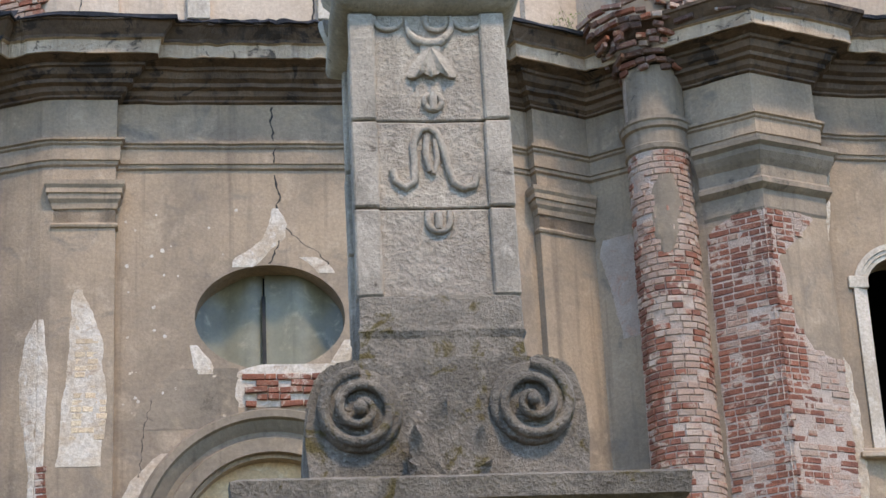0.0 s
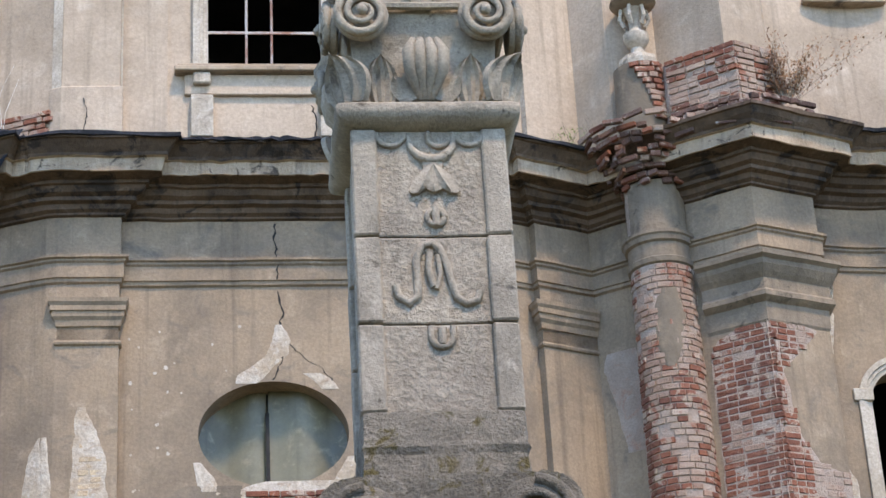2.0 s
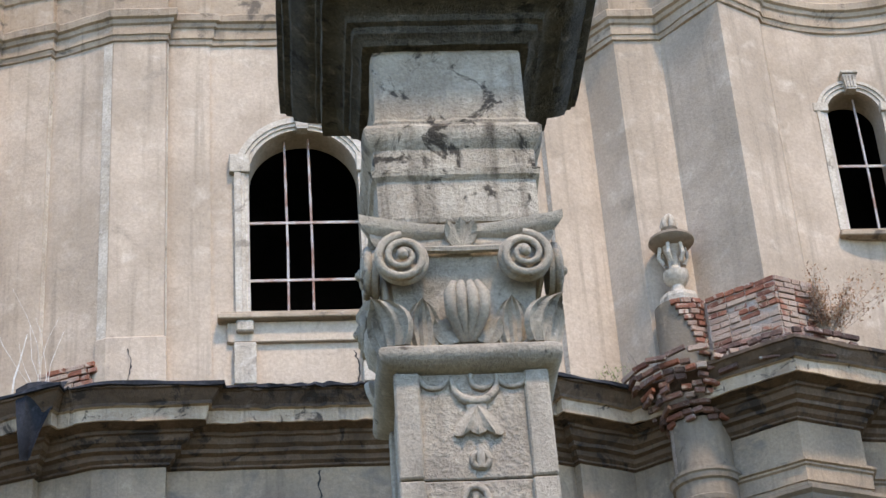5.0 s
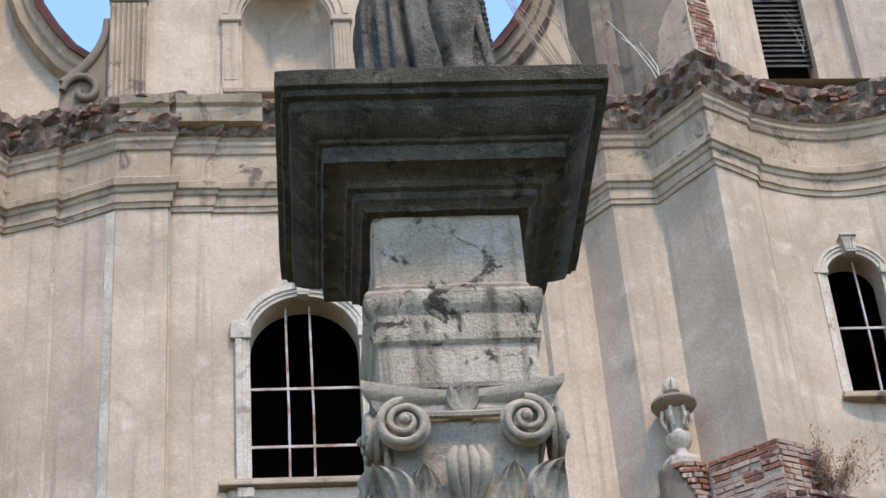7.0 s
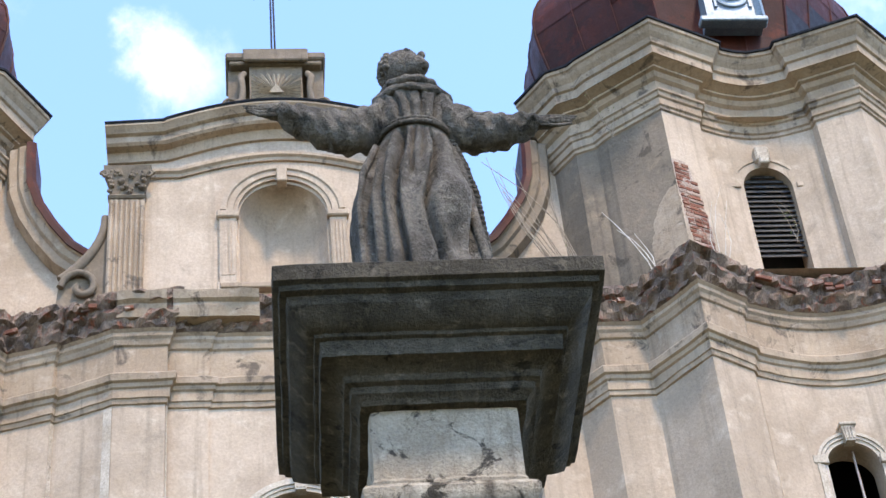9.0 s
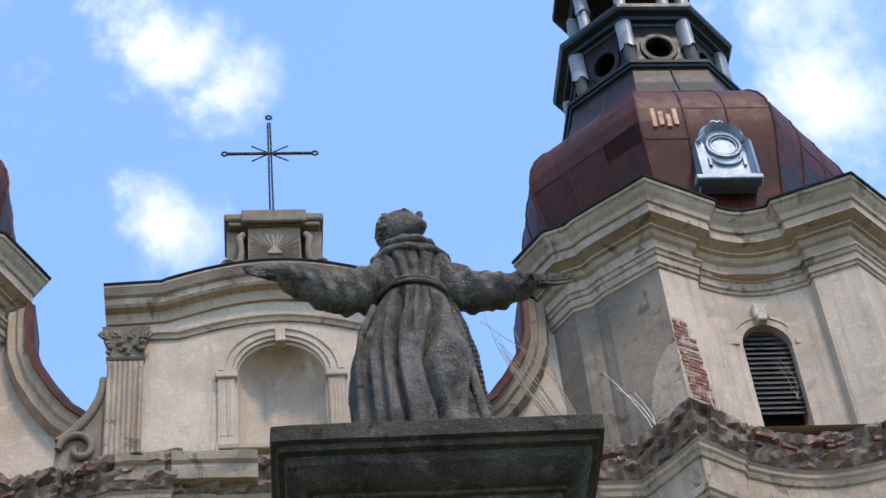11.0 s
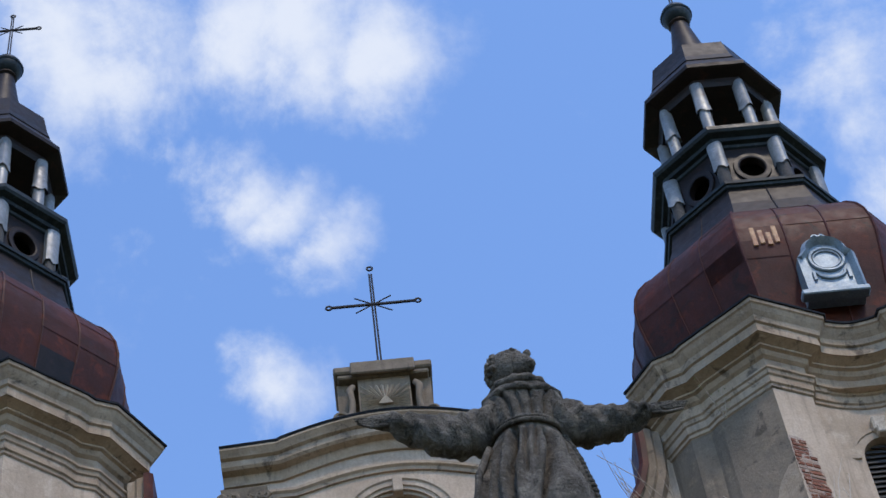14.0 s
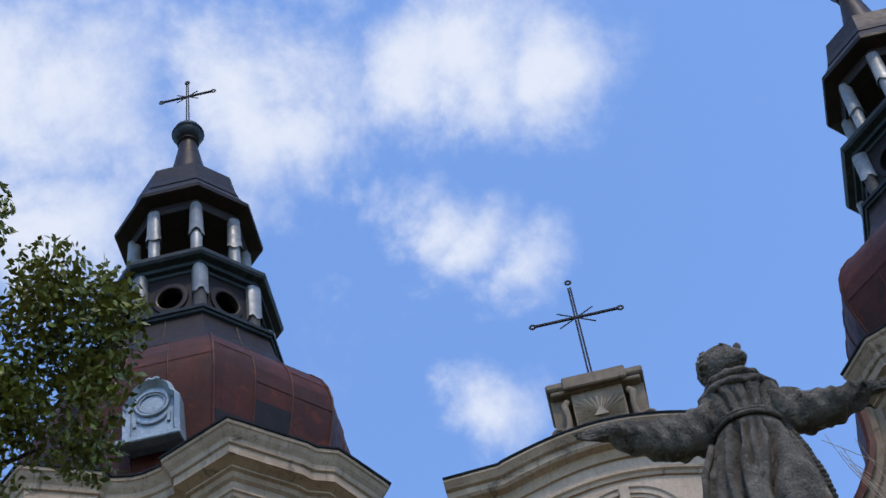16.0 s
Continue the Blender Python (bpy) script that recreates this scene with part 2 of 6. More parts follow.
GREENLEAF = stained("yellow_green_leaf", (0.16, 0.19, 0.045), (0.10, 0.14, 0.035), (0.26, 0.24, 0.06), 4, 30, 0.75, 0.2, island=0.7)
TREELEAF = stained("olive_green_leaf", (0.17, 0.175, 0.022), (0.085, 0.105, 0.014), (0.27, 0.23, 0.04), 1.2, 30, 0.5, 0.2, island=0.7)
BARK = stained("dark_bark", (0.055, 0.043, 0.033), (0.035, 0.028, 0.022), (0.09, 0.075, 0.06), 5, 40, 0.95, 0.8)


# ---- building helpers ----
def part(name, bm, material, parent=None, label="", smooth=None, m=None):
    me = bpy.data.meshes.new(name)
    bmesh.ops.recalc_face_normals(bm, faces=bm.faces)
    bm.to_mesh(me)
    bm.free()
    me.materials.append(material)
    if smooth is not None:
        me.polygons.foreach_set("use_smooth", [True] * len(me.polygons))
        me.set_sharp_from_angle(angle=radians(smooth))
    ob = new(name, me)
    if parent:
        ob.parent = parent
    if m is not None:
        ob.matrix_local = m
    if label:
        tagged(ob, label)
    return ob


def thing(name, label, category, m, group="", kind=""):
    ob = new(name)
    ob.empty_display_size = 0.2
    ob.matrix_world = m
    return tagged(ob, label, category, group, kind)


def quads(bm, rows, closed=False):
    """Faces between neighbouring rows of points."""
    vs = [[bm.verts.new(p) for p in row] for row in rows]
    for a, b in zip(vs, vs[1:]):
        n = len(a)
        for i in range(n if closed else n - 1):
            j = (i + 1) % n
            try:
                bm.faces.new((a[i], a[j], b[j], b[i]))
            except ValueError:
                pass
    return vs


def cap(bm, row):
    try:
        bm.faces.new(row)
    except ValueError:
        pass


def block(bm, x0, x1, y0, y1, z0, z1, bevel=0.0, jit=0.0):
    r = bmesh.ops.create_cube(bm, size=1, matrix=Matrix.Translation(((x0 + x1) / 2, (y0 + y1) / 2, (z0 + z1) / 2)) @ Matrix.Diagonal((x1 - x0, y1 - y0, z1 - z0, 1)))
    if jit:
        for v in r["verts"]:
            v.co += Vector([random.uniform(-jit, jit) for _ in range(3)])
    if bevel:
        es = list({e for v in r["verts"] for e in v.link_edges})
        bmesh.ops.bevel(bm, geom=es, offset=bevel, segments=1, affect="EDGES")


def tube(bm, pts, radii, sides=8, ends=True):
    """A round tube along points."""
    pts = [Vector(p) for p in pts]
    if not isinstance(radii, (list, tuple)):
        radii = [radii] * len(pts)
    ref, rows = None, []
    for i, p in enumerate(pts):
        t = (pts[min(i + 1, len(pts) - 1)] - pts[max(i - 1, 0)]).normalized()
        if ref is None:
            ref = t.orthogonal().normalized()
        ref = (ref - t * ref.dot(t)).normalized()
        side = t.cross(ref)
        rows.append([p + radii[i] * (math.cos(2 * math.pi * k / sides) * ref + math.sin(2 * math.pi * k / sides) * side) for k in range(sides)])
    vs = quads(bm, rows, True)
    if ends:
        cap(bm, vs[0])
        cap(bm, vs[-1])


def lathe(bm, profile, sides=24, centre=(0, 0), turn=0.0, scale=1.0):
    """A turned body from (radius, z) pairs. With few sides a prism; scale widens it to touch its flats."""
    rows = [[(centre[0] + scale * r * math.cos(turn + 2 * math.pi * k / sides), centre[1] + scale * r * math.sin(turn + 2 * math.pi * k / sides), z) for k in range(sides)] for r, z in profile]
    vs = quads(bm, rows, True)
    cap(bm, vs[0])
    cap(bm, vs[-1])


def offsets(path):
    """Mitred outward directions for a plan line walked with the outside on its right."""
    out = []
    for i in range(len(path)):
        ns = []
        for a, b in ((i - 1, i), (i, i + 1)):
            if a >= 0 and b < len(path):
                d = Vector((path[b][0] - path[a][0], path[b][1] - path[a][1])).normalized()
                ns.append(Vector((d.y, -d.x)))
        n = sum(ns, Vector((0, 0))) / len(ns)
        out.append(n / max(n.length_squared, 0.3))
    return out


def refine(path, step):
    fine = []
    for a, b in zip(path, path[1:]):
        n = max(1, int(math.hypot(b[0] - a[0], b[1] - a[1]) / step))
        fine += [(a[0] + (b[0] - a[0]) * i / n, a[1] + (b[1] - a[1]) * i / n) for i in range(n)]
    return fine + [path[-1]]


def sweep(bm, path, profile, wear=0.0, step=0.12, freq=3.0):
    """A moulding: (out, z) pairs carried along a plan line, with worn, uneven edges."""
    corner = offsets(path)
    pts, dirs = [], []
    for i, (a, b) in enumerate(zip(path, path[1:])):
        n = max(1, int(math.hypot(b[0] - a[0], b[1] - a[1]) / step)) if wear else 1
        for k in range(n):
            f = k / n
            pts.append((a[0] + (b[0] - a[0]) * f, a[1] + (b[1] - a[1]) * f))
            dirs.append(corner[i].lerp(corner[i + 1], f))
    pts.append(path[-1])
    dirs.append(corner[-1])
    rows = []
    for (x, y), d in zip(pts, dirs):
        row = []
        for o, z in profile:
            w = wear * noise.noise(Vector((x * freq, y * freq, z * freq * 1.7 + 7))) if wear else 0
            w2 = wear * 0.6 * noise.noise(Vector((x * freq + 31, y * freq, z * freq * 2))) if wear else 0
            oo = o + (w if o > 0.01 else 0)
            row.append((x + d.x * oo, y + d.y * oo, z + (w2 if o > 0.01 else 0)))
        rows.append(row)
    quads(bm, rows)


def mirrored(path):
    return [(-u, v) for u, v in reversed(path)]


def arch(u0, u1, z0, spring, rise=None):
    """The lower and upper edge of a round-headed opening."""
    c, r = (u0 + u1) / 2, (u1 - u0) / 2
    return (u0, u1, lambda u: z0, lambda u: spring + (rise or r) * math.sqrt(max(0, 1 - ((u - c) / r) ** 2)))


def oval(c, z, rx, rz):
    h = lambda u: rz * math.sqrt(max(0, 1 - ((u - c) / rx) ** 2))
    return (c - rx, c + rx, lambda u: z - h(u), lambda u: z + h(u))


def holed(bm, u0, u1, z0, z1, holes, depth=0.35, v=lambda u: 0.0, step=0.3):
    """A wall face with openings that go back into it."""
    us = {u0, u1}
    for a, b, _, _ in holes:
        us |= {a + (b - a) * (0.5 - 0.5 * math.cos(math.pi * i / 24)) for i in range(25)}
    n = max(1, int((u1 - u0) / step))
    us = sorted(us | {u0 + (u1 - u0) * i / n for i in range(n + 1)})
    holes = sorted(holes, key=lambda h: h[2]((h[0] + h[1]) / 2))

    def quad(*pts):
        bm.faces.new([bm.verts.new(p) for p in pts])

    for a, b in zip(us, us[1:]):
        if b - a < 1e-5:
            continue
        la, lb = z0, z0
        for h in holes:
            if h[0] - 1e-6 <= a and b <= h[1] + 1e-6:
                quad((a, v(a), la), (b, v(b), lb), (b, v(b), h[2](b)), (a, v(a), h[2](a)))
                for f in (2, 3):
                    quad((a, v(a), h[f](a)), (b, v(b), h[f](b)), (b, v(b) + depth, h[f](b)), (a, v(a) + depth, h[f](a)))
                la, lb = h[3](a), h[3](b)
        quad((a, v(a), la), (b, v(b), lb), (b, v(b), z1), (a, v(a), z1))
    for h in holes:
        for u in h[:2]:
            if h[3](u) - h[2](u) > 0.01:
                quad((u, v(u), h[2](u)), (u, v(u) + depth, h[2](u)), (u, v(u) + depth, h[3](u)), (u, v(u), h[3](u)))
    quad((u0, v(u0), z1), (u1, v(u1), z1), (u1, v(u1) + 0.4, z1), (u0, v(u0) + 0.4, z1))
    bmesh.ops.remove_doubles(bm, verts=bm.verts, dist=1e-4)


def along(bm, line, profile, v=0.0):
    """A moulding carried along a line in the wall's plane: line of (u, z), profile of (sideways, out)."""
    rows = []
    for i, (u, z) in enumerate(line):
        a, b = line[max(i - 1, 0)], line[min(i + 1, len(line) - 1)]
        d = Vector((b[0] - a[0], b[1] - a[1])).normalized()
        nx, nz = -d.y, d.x
        rows.append([(u + nx * s, v - o, z + nz * s) for s, o in profile])
    vs = quads(bm, rows)
    cap(bm, vs[0])
    cap(bm, vs[-1])


def ring_line(c, z, r, a0=0.0, a1=180.0, n=24, rz=None):
    return [(c + r * math.cos(radians(a0 + (a1 - a0) * i / n)), z + (rz or r) * math.sin(radians(a0 + (a1 - a0) * i / n))) for i in range(n + 1)]


def brick_mesh(name, l, h, d, mat):
    bm = bmesh.new()
    block(bm, -l / 2, l / 2, 0, d, -h / 2, h / 2, 0.006, 0.004)
    me = bpy.data.meshes.new(name)
    bm.to_mesh(me)
    bm.free()
    me.materials.append(mat)
    return me


BRICKS = {mat.name: {kind: [brick_mesh("brick", l, 0.066, 0.055, mat) for _ in range(3)] for kind, l in (("long", 0.255), ("mid", 0.18), ("short", 0.122))} for mat in (BRICK, WASHED, OLDBRICK, PALEBRICK)}
COURSE = 0.081


def flat(p0, p1, out=0.0):
    """A brick face on the straight plan line p0-p1: s metres along it and z give place and turn."""
    a, b = Vector(p0), Vector(p1)
    d = (b - a).normalized()
    n = Vector((d.y, -d.x))

    def at(s, z, proud):
        p = a + d * s + n * (proud + out)
        return (p.x, p.y, z), math.atan2(d.y, d.x)

    return at


def rounded(c, r):
    """A brick face round a column: s metres round it, 0 at the front."""
    def at(s, z, proud):
        rr = (r(z) if callable(r) else r)
        a = s / rr - math.pi / 2
        return (c[0] + (rr + proud) * math.cos(a), c[1] + (rr + proud) * math.sin(a), z), a + math.pi / 2

    return at


def lay(parent, at, table, pick, proud=0.006, seed=1, gap=0.02, rough=0.006, tilt=1.0, limit=300, heads=False):
    """Lays courses of bricks inside the outline table of (z, left, right) rows. The first ones up to the limit are single pieces, the rest one joined piece."""
    rnd = random.Random(seed)
    zs = [r[0] for r in table]
    z, row, made, rest = zs[0] + 0.04, 0, 0, []
    while z < zs[-1] - 0.03:
        l, r = np.interp(z, zs, [t[1] for t in table]), np.interp(z, zs, [t[2] for t in table])
        l, r = l + rnd.uniform(0, 0.03), r - rnd.uniform(0, 0.03)
        kind = "long" if (row + rnd.randint(0, 1)) % 2 else "short"
        s = l
        while True:
            k = rnd.choice(("short", "short", "mid")) if heads else kind if rnd.random() < 0.8 else ("short" if kind == "long" else "long")
            size = {"long": 0.255, "mid": 0.18, "short": 0.122}[k]
            if s + size > r + 0.04:
                k, size = "short", 0.122
                if s + size > r + 0.05:
                    break
            mat = pick(s + size / 2, z, rnd)
            if mat is not None:
                p, turn = at(s + size / 2, z, proud + rnd.uniform(-rough, rough))
                m = pose(*p, rnd.uniform(-tilt, tilt), rnd.uniform(-tilt, tilt), math.degrees(turn) + rnd.uniform(-tilt, tilt))
                me = BRICKS[mat.name][k][rnd.randrange(3)]
                if made < limit:
                    ob = new("brick", me)
                    ob.parent, ob.matrix_local = parent, m
                    made += 1
                else:
                    rest.append((me, m, mat))
            s += size + gap * 0.6
        z += COURSE
        row += 1
    for mat in {r[2].name: r[2] for r in rest}.values():
        bm = bmesh.new()
        for me, m, mm in rest:
            if mm == mat:
                n0 = len(bm.verts)
                bm.from_mesh(me)
                bm.verts.ensure_lookup_table()
                for v in bm.verts[n0:]:
                    v.co = m @ v.co
        ob = part("brickwork", bm, mat, parent)
        tagged(ob, kind="stuff")


def backing(bm, at, table, proud=0.004, step=0.03, seed=0, ragged=0.035):
    """The bed of old mortar where the plaster has come off, with a ragged outline."""
    zs = [r[0] for r in table]
    rows = []
    n = max(2, int((zs[-1] - zs[0]) / step))
    for i in range(n + 1):
        z = zs[0] + (zs[-1] - zs[0]) * i / n
        l, r = np.interp(z, zs, [t[1] for t in table]), np.interp(z, zs, [t[2] for t in table])
        l += ragged * noise.noise(Vector((z * 4, seed, 0))) + 0.4 * ragged * noise.noise(Vector((z * 17, seed, 0)))
        r += ragged * noise.noise(Vector((z * 4, seed, 9))) + 0.4 * ragged * noise.noise(Vector((z * 17, seed, 9)))
        row = []
        for k in range(7):
            s = l + (r - l) * k / 6
            p, _ = at(s, z, 0.0 if k in (0, 6) else proud + 0.004 * noise.noise(Vector((s * 9, z * 9, seed))))
            row.append(p)
        rows.append(row)
    quads(bm, rows)

# ---- ground ----
bm = bmesh.new()
bmesh.ops.create_grid(bm, x_segments=8, y_segments=8, size=1500)
tagged(part("ground", bm, GRASS), "dry grassy churchyard ground reaching the horizon", "ground", kind="structure")

# unseen plain walls added behind and beside the viewer to block low sky light
for name, x0, x1, y0, y1 in (("wall_south", -16, 16, -12.4, -12), ("wall_west", -16.4, -16, -12, 14), ("wall_east", 16, 16.4, -12, 14)):
    bm = bmesh.new()
    block(bm, x0, x1, y0, y1, 0, 6.5)
    tagged(part(name, bm, GREYP), "unseen plain grey wall added to block low sky light", "wall", kind="structure")

# ---- church front ----
church = thing("church_front", "weathered ochre and cream baroque church front with peeling plaster", "church", CHURCH)
TAXIS = 7.58

# plan lines of the right half: lower and upper storey, outside to the right when walked towards +u
DIAG0, DIAG1 = (2.60, -0.10), (4.05, 0.56)
PIER = [(5.20, -0.50), (5.81, -0.95), (6.65, -0.62), (6.70, -0.34)]


def bay(axis, n=10, deep=0.10, half=0.88, v=-0.34):
    return [(axis - half + 2 * half * i / n, v + deep * math.sin(math.pi * i / n)) for i in range(n + 1)]


def flip(path):
    return [(2 * TAXIS - u, v) for u, v in reversed(path)]


low_right = [(1.74, 0.0), (1.74, -0.13), (2.47, -0.13), DIAG0, (3.27, 0.20), (3.32, 0.08), (4.05, 0.42), *PIER]
low_tower = bay(TAXIS)[1:-1]
low_right += low_tower + flip(PIER) + [(9.96, -0.5), (11.2, 0.6), (11.2, 4.0)]
low_path = mirrored(low_right) + low_right

UPIER = [(4.05, 0.42), (4.41, -0.06), (5.06, -0.06), (5.71, -0.94), (6.36, -0.56), (TAXIS - 1.16, -0.44)]
up_right = [(1.18, 0.0), (1.18, -0.03), (1.76, -0.03), (1.76, -0.15), (2.47, -0.13), (2.60, -0.06), (3.30, 0.26), (3.34, 0.18), *UPIER]
up_right += bay(TAXIS, 14, 0.28, 1.16, -0.44)[1:-1] + flip(UPIER[2:]) + [(11.2, 0.6), (11.2, 4.0)]
up_path = mirrored(up_right) + up_right

# centre wall with its openings
bm = bmesh.new()
PORTAL = arch(-1.0, 1.10, 0.02, 6.50)
OVAL = oval(0.05, 9.24, 0.875, 0.645)
holed(bm, -1.74, 1.74, 0, 13.0, [PORTAL, OVAL], 0.45)
centre_low = part("centre_wall", bm, PLASTER, church, "ochre plaster wall with cracks, stains and exposed brick")
bm = bmesh.new()
WIN = arch(-0.68, 0.76, 14.10, 16.20, 0.70)
holed(bm, -1.18, 1.18, 12.9, 20.3, [WIN], 0.4)
centre_up = part("upper_wall", bm, PALE, church, "cream plaster wall with a barred arched window")


def side_walls(path, z0, z1, mat, name, skip):
    for side in (-1, 1):
        line = path if side > 0 else mirrored(path)
        bm = bmesh.new()
        corner = offsets(line)
        for i, (a, b) in enumerate(zip(line, line[1:])):
            mid = ((a[0] + b[0]) / 2, (a[1] + b[1]) / 2)
            if skip(abs(mid[0])):
                continue
            bm.faces.new([bm.verts.new((*a, z0)), bm.verts.new((*b, z0)), bm.verts.new((*b, z1)), bm.verts.new((*a, z1))])
        bmesh.ops.remove_doubles(bm, verts=bm.verts, dist=1e-4)
        part(name, bm, mat, church)


side_walls(low_right, 0, 12.9, PLASTER, "lower_side_wall", lambda u: abs(u - TAXIS) < 0.87)
side_walls(up_right, 12.9, 20.3, PALE, "upper_side_wall", lambda u: abs(u - TAXIS) < 1.15)

for side in (-1, 1):
    ax = TAXIS * side
    curve = lambda u: -0.34 + 0.10 * math.cos(math.pi * (u - ax) / 1.76)
    bm = bmesh.new()
    holed(bm, ax - 0.88, ax + 0.88, 0, 12.9, [arch(ax - 0.42, ax + 0.42, 7.45, 9.40)], 0.4, curve)
    part("tower_lower_wall", bm, PLASTER, church)
    curve2 = lambda u: -0.44 + 0.28 * math.cos(math.pi * (u - ax) / 2.32)
    bm = bmesh.new()
    holed(bm, ax - 1.16, ax + 1.16, 12.9, 20.3, [arch(ax - 0.38, ax + 0.38, 15.06, 16.95)], 0.4, curve2)
    part("tower_upper_wall", bm, PALE, church)

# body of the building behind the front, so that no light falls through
# inner wall and floors are painted near-black to stand for the unlit inside
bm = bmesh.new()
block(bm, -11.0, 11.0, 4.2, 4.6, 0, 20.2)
part("inner_wall", bm, DARKIN, church, "near-black inner wall painted as the unlit inside behind the openings")
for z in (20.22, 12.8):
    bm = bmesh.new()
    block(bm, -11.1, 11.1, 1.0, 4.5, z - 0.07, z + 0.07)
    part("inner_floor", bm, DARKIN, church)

# lower entablature
LOWP = [(0, 11.09), (0.03, 11.11), (0.035, 11.15), (0.055, 11.16), (0.055, 11.34), (0.08, 11.36), (0.08, 11.385), (0.11, 11.40), (0.11, 11.43), (0.015, 11.45), (0.015, 11.95), (0.06, 11.965), (0.06, 11.99), (0.11, 12.02), (0.13, 12.08), (0.20, 12.10), (0.20, 12.15), (0.27, 12.18), (0.30, 12.25), (0.34, 12.26), (0.34, 12.30), (0.50, 12.33), (0.52, 12.335), (0.52, 12.50), (0.56, 12.51), (0.57, 12.55), (0.62, 12.60), (0.67, 12.67), (0.70, 12.68), (0.70, 12.725), (-0.3, 12.86)]
bm = bmesh.new()
sweep(bm, low_path, LOWP[:11], 0.012, 0.10)
part("architrave_frieze", bm, PLASTER, church, "ochre plaster frieze and banded architrave")
# soot and the shade below the corona both sit in this colour
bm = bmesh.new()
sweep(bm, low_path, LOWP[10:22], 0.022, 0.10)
part("bed_moulding", bm, MOULD, church, "soot-stained plaster bed moulding with cornice shade painted in")
bm = bmesh.new()
sweep(bm, low_path, LOWP[21:25], 0.032, 0.07, 4.5)
part("corona", bm, FLAKED, church, "flaking pale cornice edge")
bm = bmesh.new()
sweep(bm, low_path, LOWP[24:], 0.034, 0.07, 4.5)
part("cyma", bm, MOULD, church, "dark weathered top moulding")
# felt on the cornice
bm = bmesh.new()
felt = [p for p in low_path if abs(p[0]) < 4.1]
sweep(bm, felt, [(-0.02, 12.90), (0.68, 12.755), (0.735, 12.74), (0.74, 12.695), (0.71, 12.69)], 0.05, 0.08, 5.0)
part("roofing_felt", bm, TARRED, church, "torn black roofing felt along the cornice")
for side in (-1, 1):
    bm = bmesh.new()
    felt = [p for p in (low_path) if 6.4 < p[0] * side < 11.3]
    sweep(bm, felt, [(-0.02, 12.90), (0.68, 12.755), (0.735, 12.74), (0.74, 12.695), (0.71, 12.69)], 0.045, 0.08, 5.0)
    part("roofing_felt", bm, TARRED, church)
# a torn piece of felt hanging at a corner
bm = bmesh.new()
rows = []
for i in range(7):
    f = i / 6
    rows.append([(-3.50 + 0.62 * g * (1 - 0.75 * f) + 0.1 * f, -0.50 - 0.12 * math.sin(3 * f) - 0.10 * math.sin(5 * g + 2 * f) - 0.1 * g, 12.86 - 0.98 * f + 0.10 * g) for g in (0, 0.25, 0.5, 0.75, 1)])
quads(bm, rows)
part("hanging_felt", bm, TARRED, church, "torn black felt hanging off the cornice", 40)

# upper entablature: architrave, frieze, and what is left of the cornice
UPP = [(0, 18.32), (0.03, 18.33), (0.04, 18.40), (0.06, 18.41), (0.06, 18.56), (0.09, 18.58), (0.10, 18.64), (0.14, 18.66), (0.15, 18.76), (0.13, 18.79), (0.02, 18.82), (0.02, 19.32), (0.05, 19.34), (0.07, 19.42), (0.10, 19.46), (0.10, 19.52), (0.14, 19.56), (0.02, 19.62), (-0.2, 19.66)]
bm = bmesh.new()
sweep(bm, up_path, UPP, 0.016, 0.10)
part("upper_entablature", bm, MOULDP, church, "cream plaster entablature below a broken cornice")
bm = bmesh.new()
sweep(bm, up_path, [(0.0, 19.55), (0.13, 19.62), (0.15, 19.72), (0.19, 19.80), (0.20, 19.88), (0.16, 19.96), (0.24, 20.02), (0.26, 20.10), (0.20, 20.18), (0.14, 20.22), (0.08, 20.30), (-0.35, 20.40)], 0.11, 0.04, 7.5)
ruin = part("broken_cornice", bm, RUBBLE, church, "broken brick core of the lost upper cornice")
# the pieces of cornice that still hang on beside the gable
for u0, u1 in ((-2.45, -1.75), (-1.66, -0.45), (0.5, 1.6)):
    bm = bmesh.new()
    sweep(bm, [(u0, 0.0), (u1, 0.0)], [(0.0, 19.72), (0.30, 19.74), (0.34, 19.90), (0.34, 19.96), (0.40, 20.0), (0.44, 20.12), (0.30, 20.18), (0.0, 20.2), (0.0, 19.72)], 0.03, 0.06)
    part("cornice_fragment", bm, MOULDP, church)

# pilaster capitals of the lower storey
CAPP = [(0, 10.31), (0.025, 10.32), (0.035, 10.345), (0.025, 10.37), (0.0, 10.38), (0.0, 10.54), (0.02, 10.55), (0.03, 10.62), (0.06, 10.66), (0.065, 10.72), (0.085, 10.73), (0.085, 10.79), (0.11, 10.83), (0.115, 10.88), (0.0, 10.92)]


def capital(path, profile, mat, wear=0.008, name="pilaster_capital"):
    bm = bmesh.new()
    sweep(bm, path, profile, wear, 0.1)
    part(name, bm, mat, church)


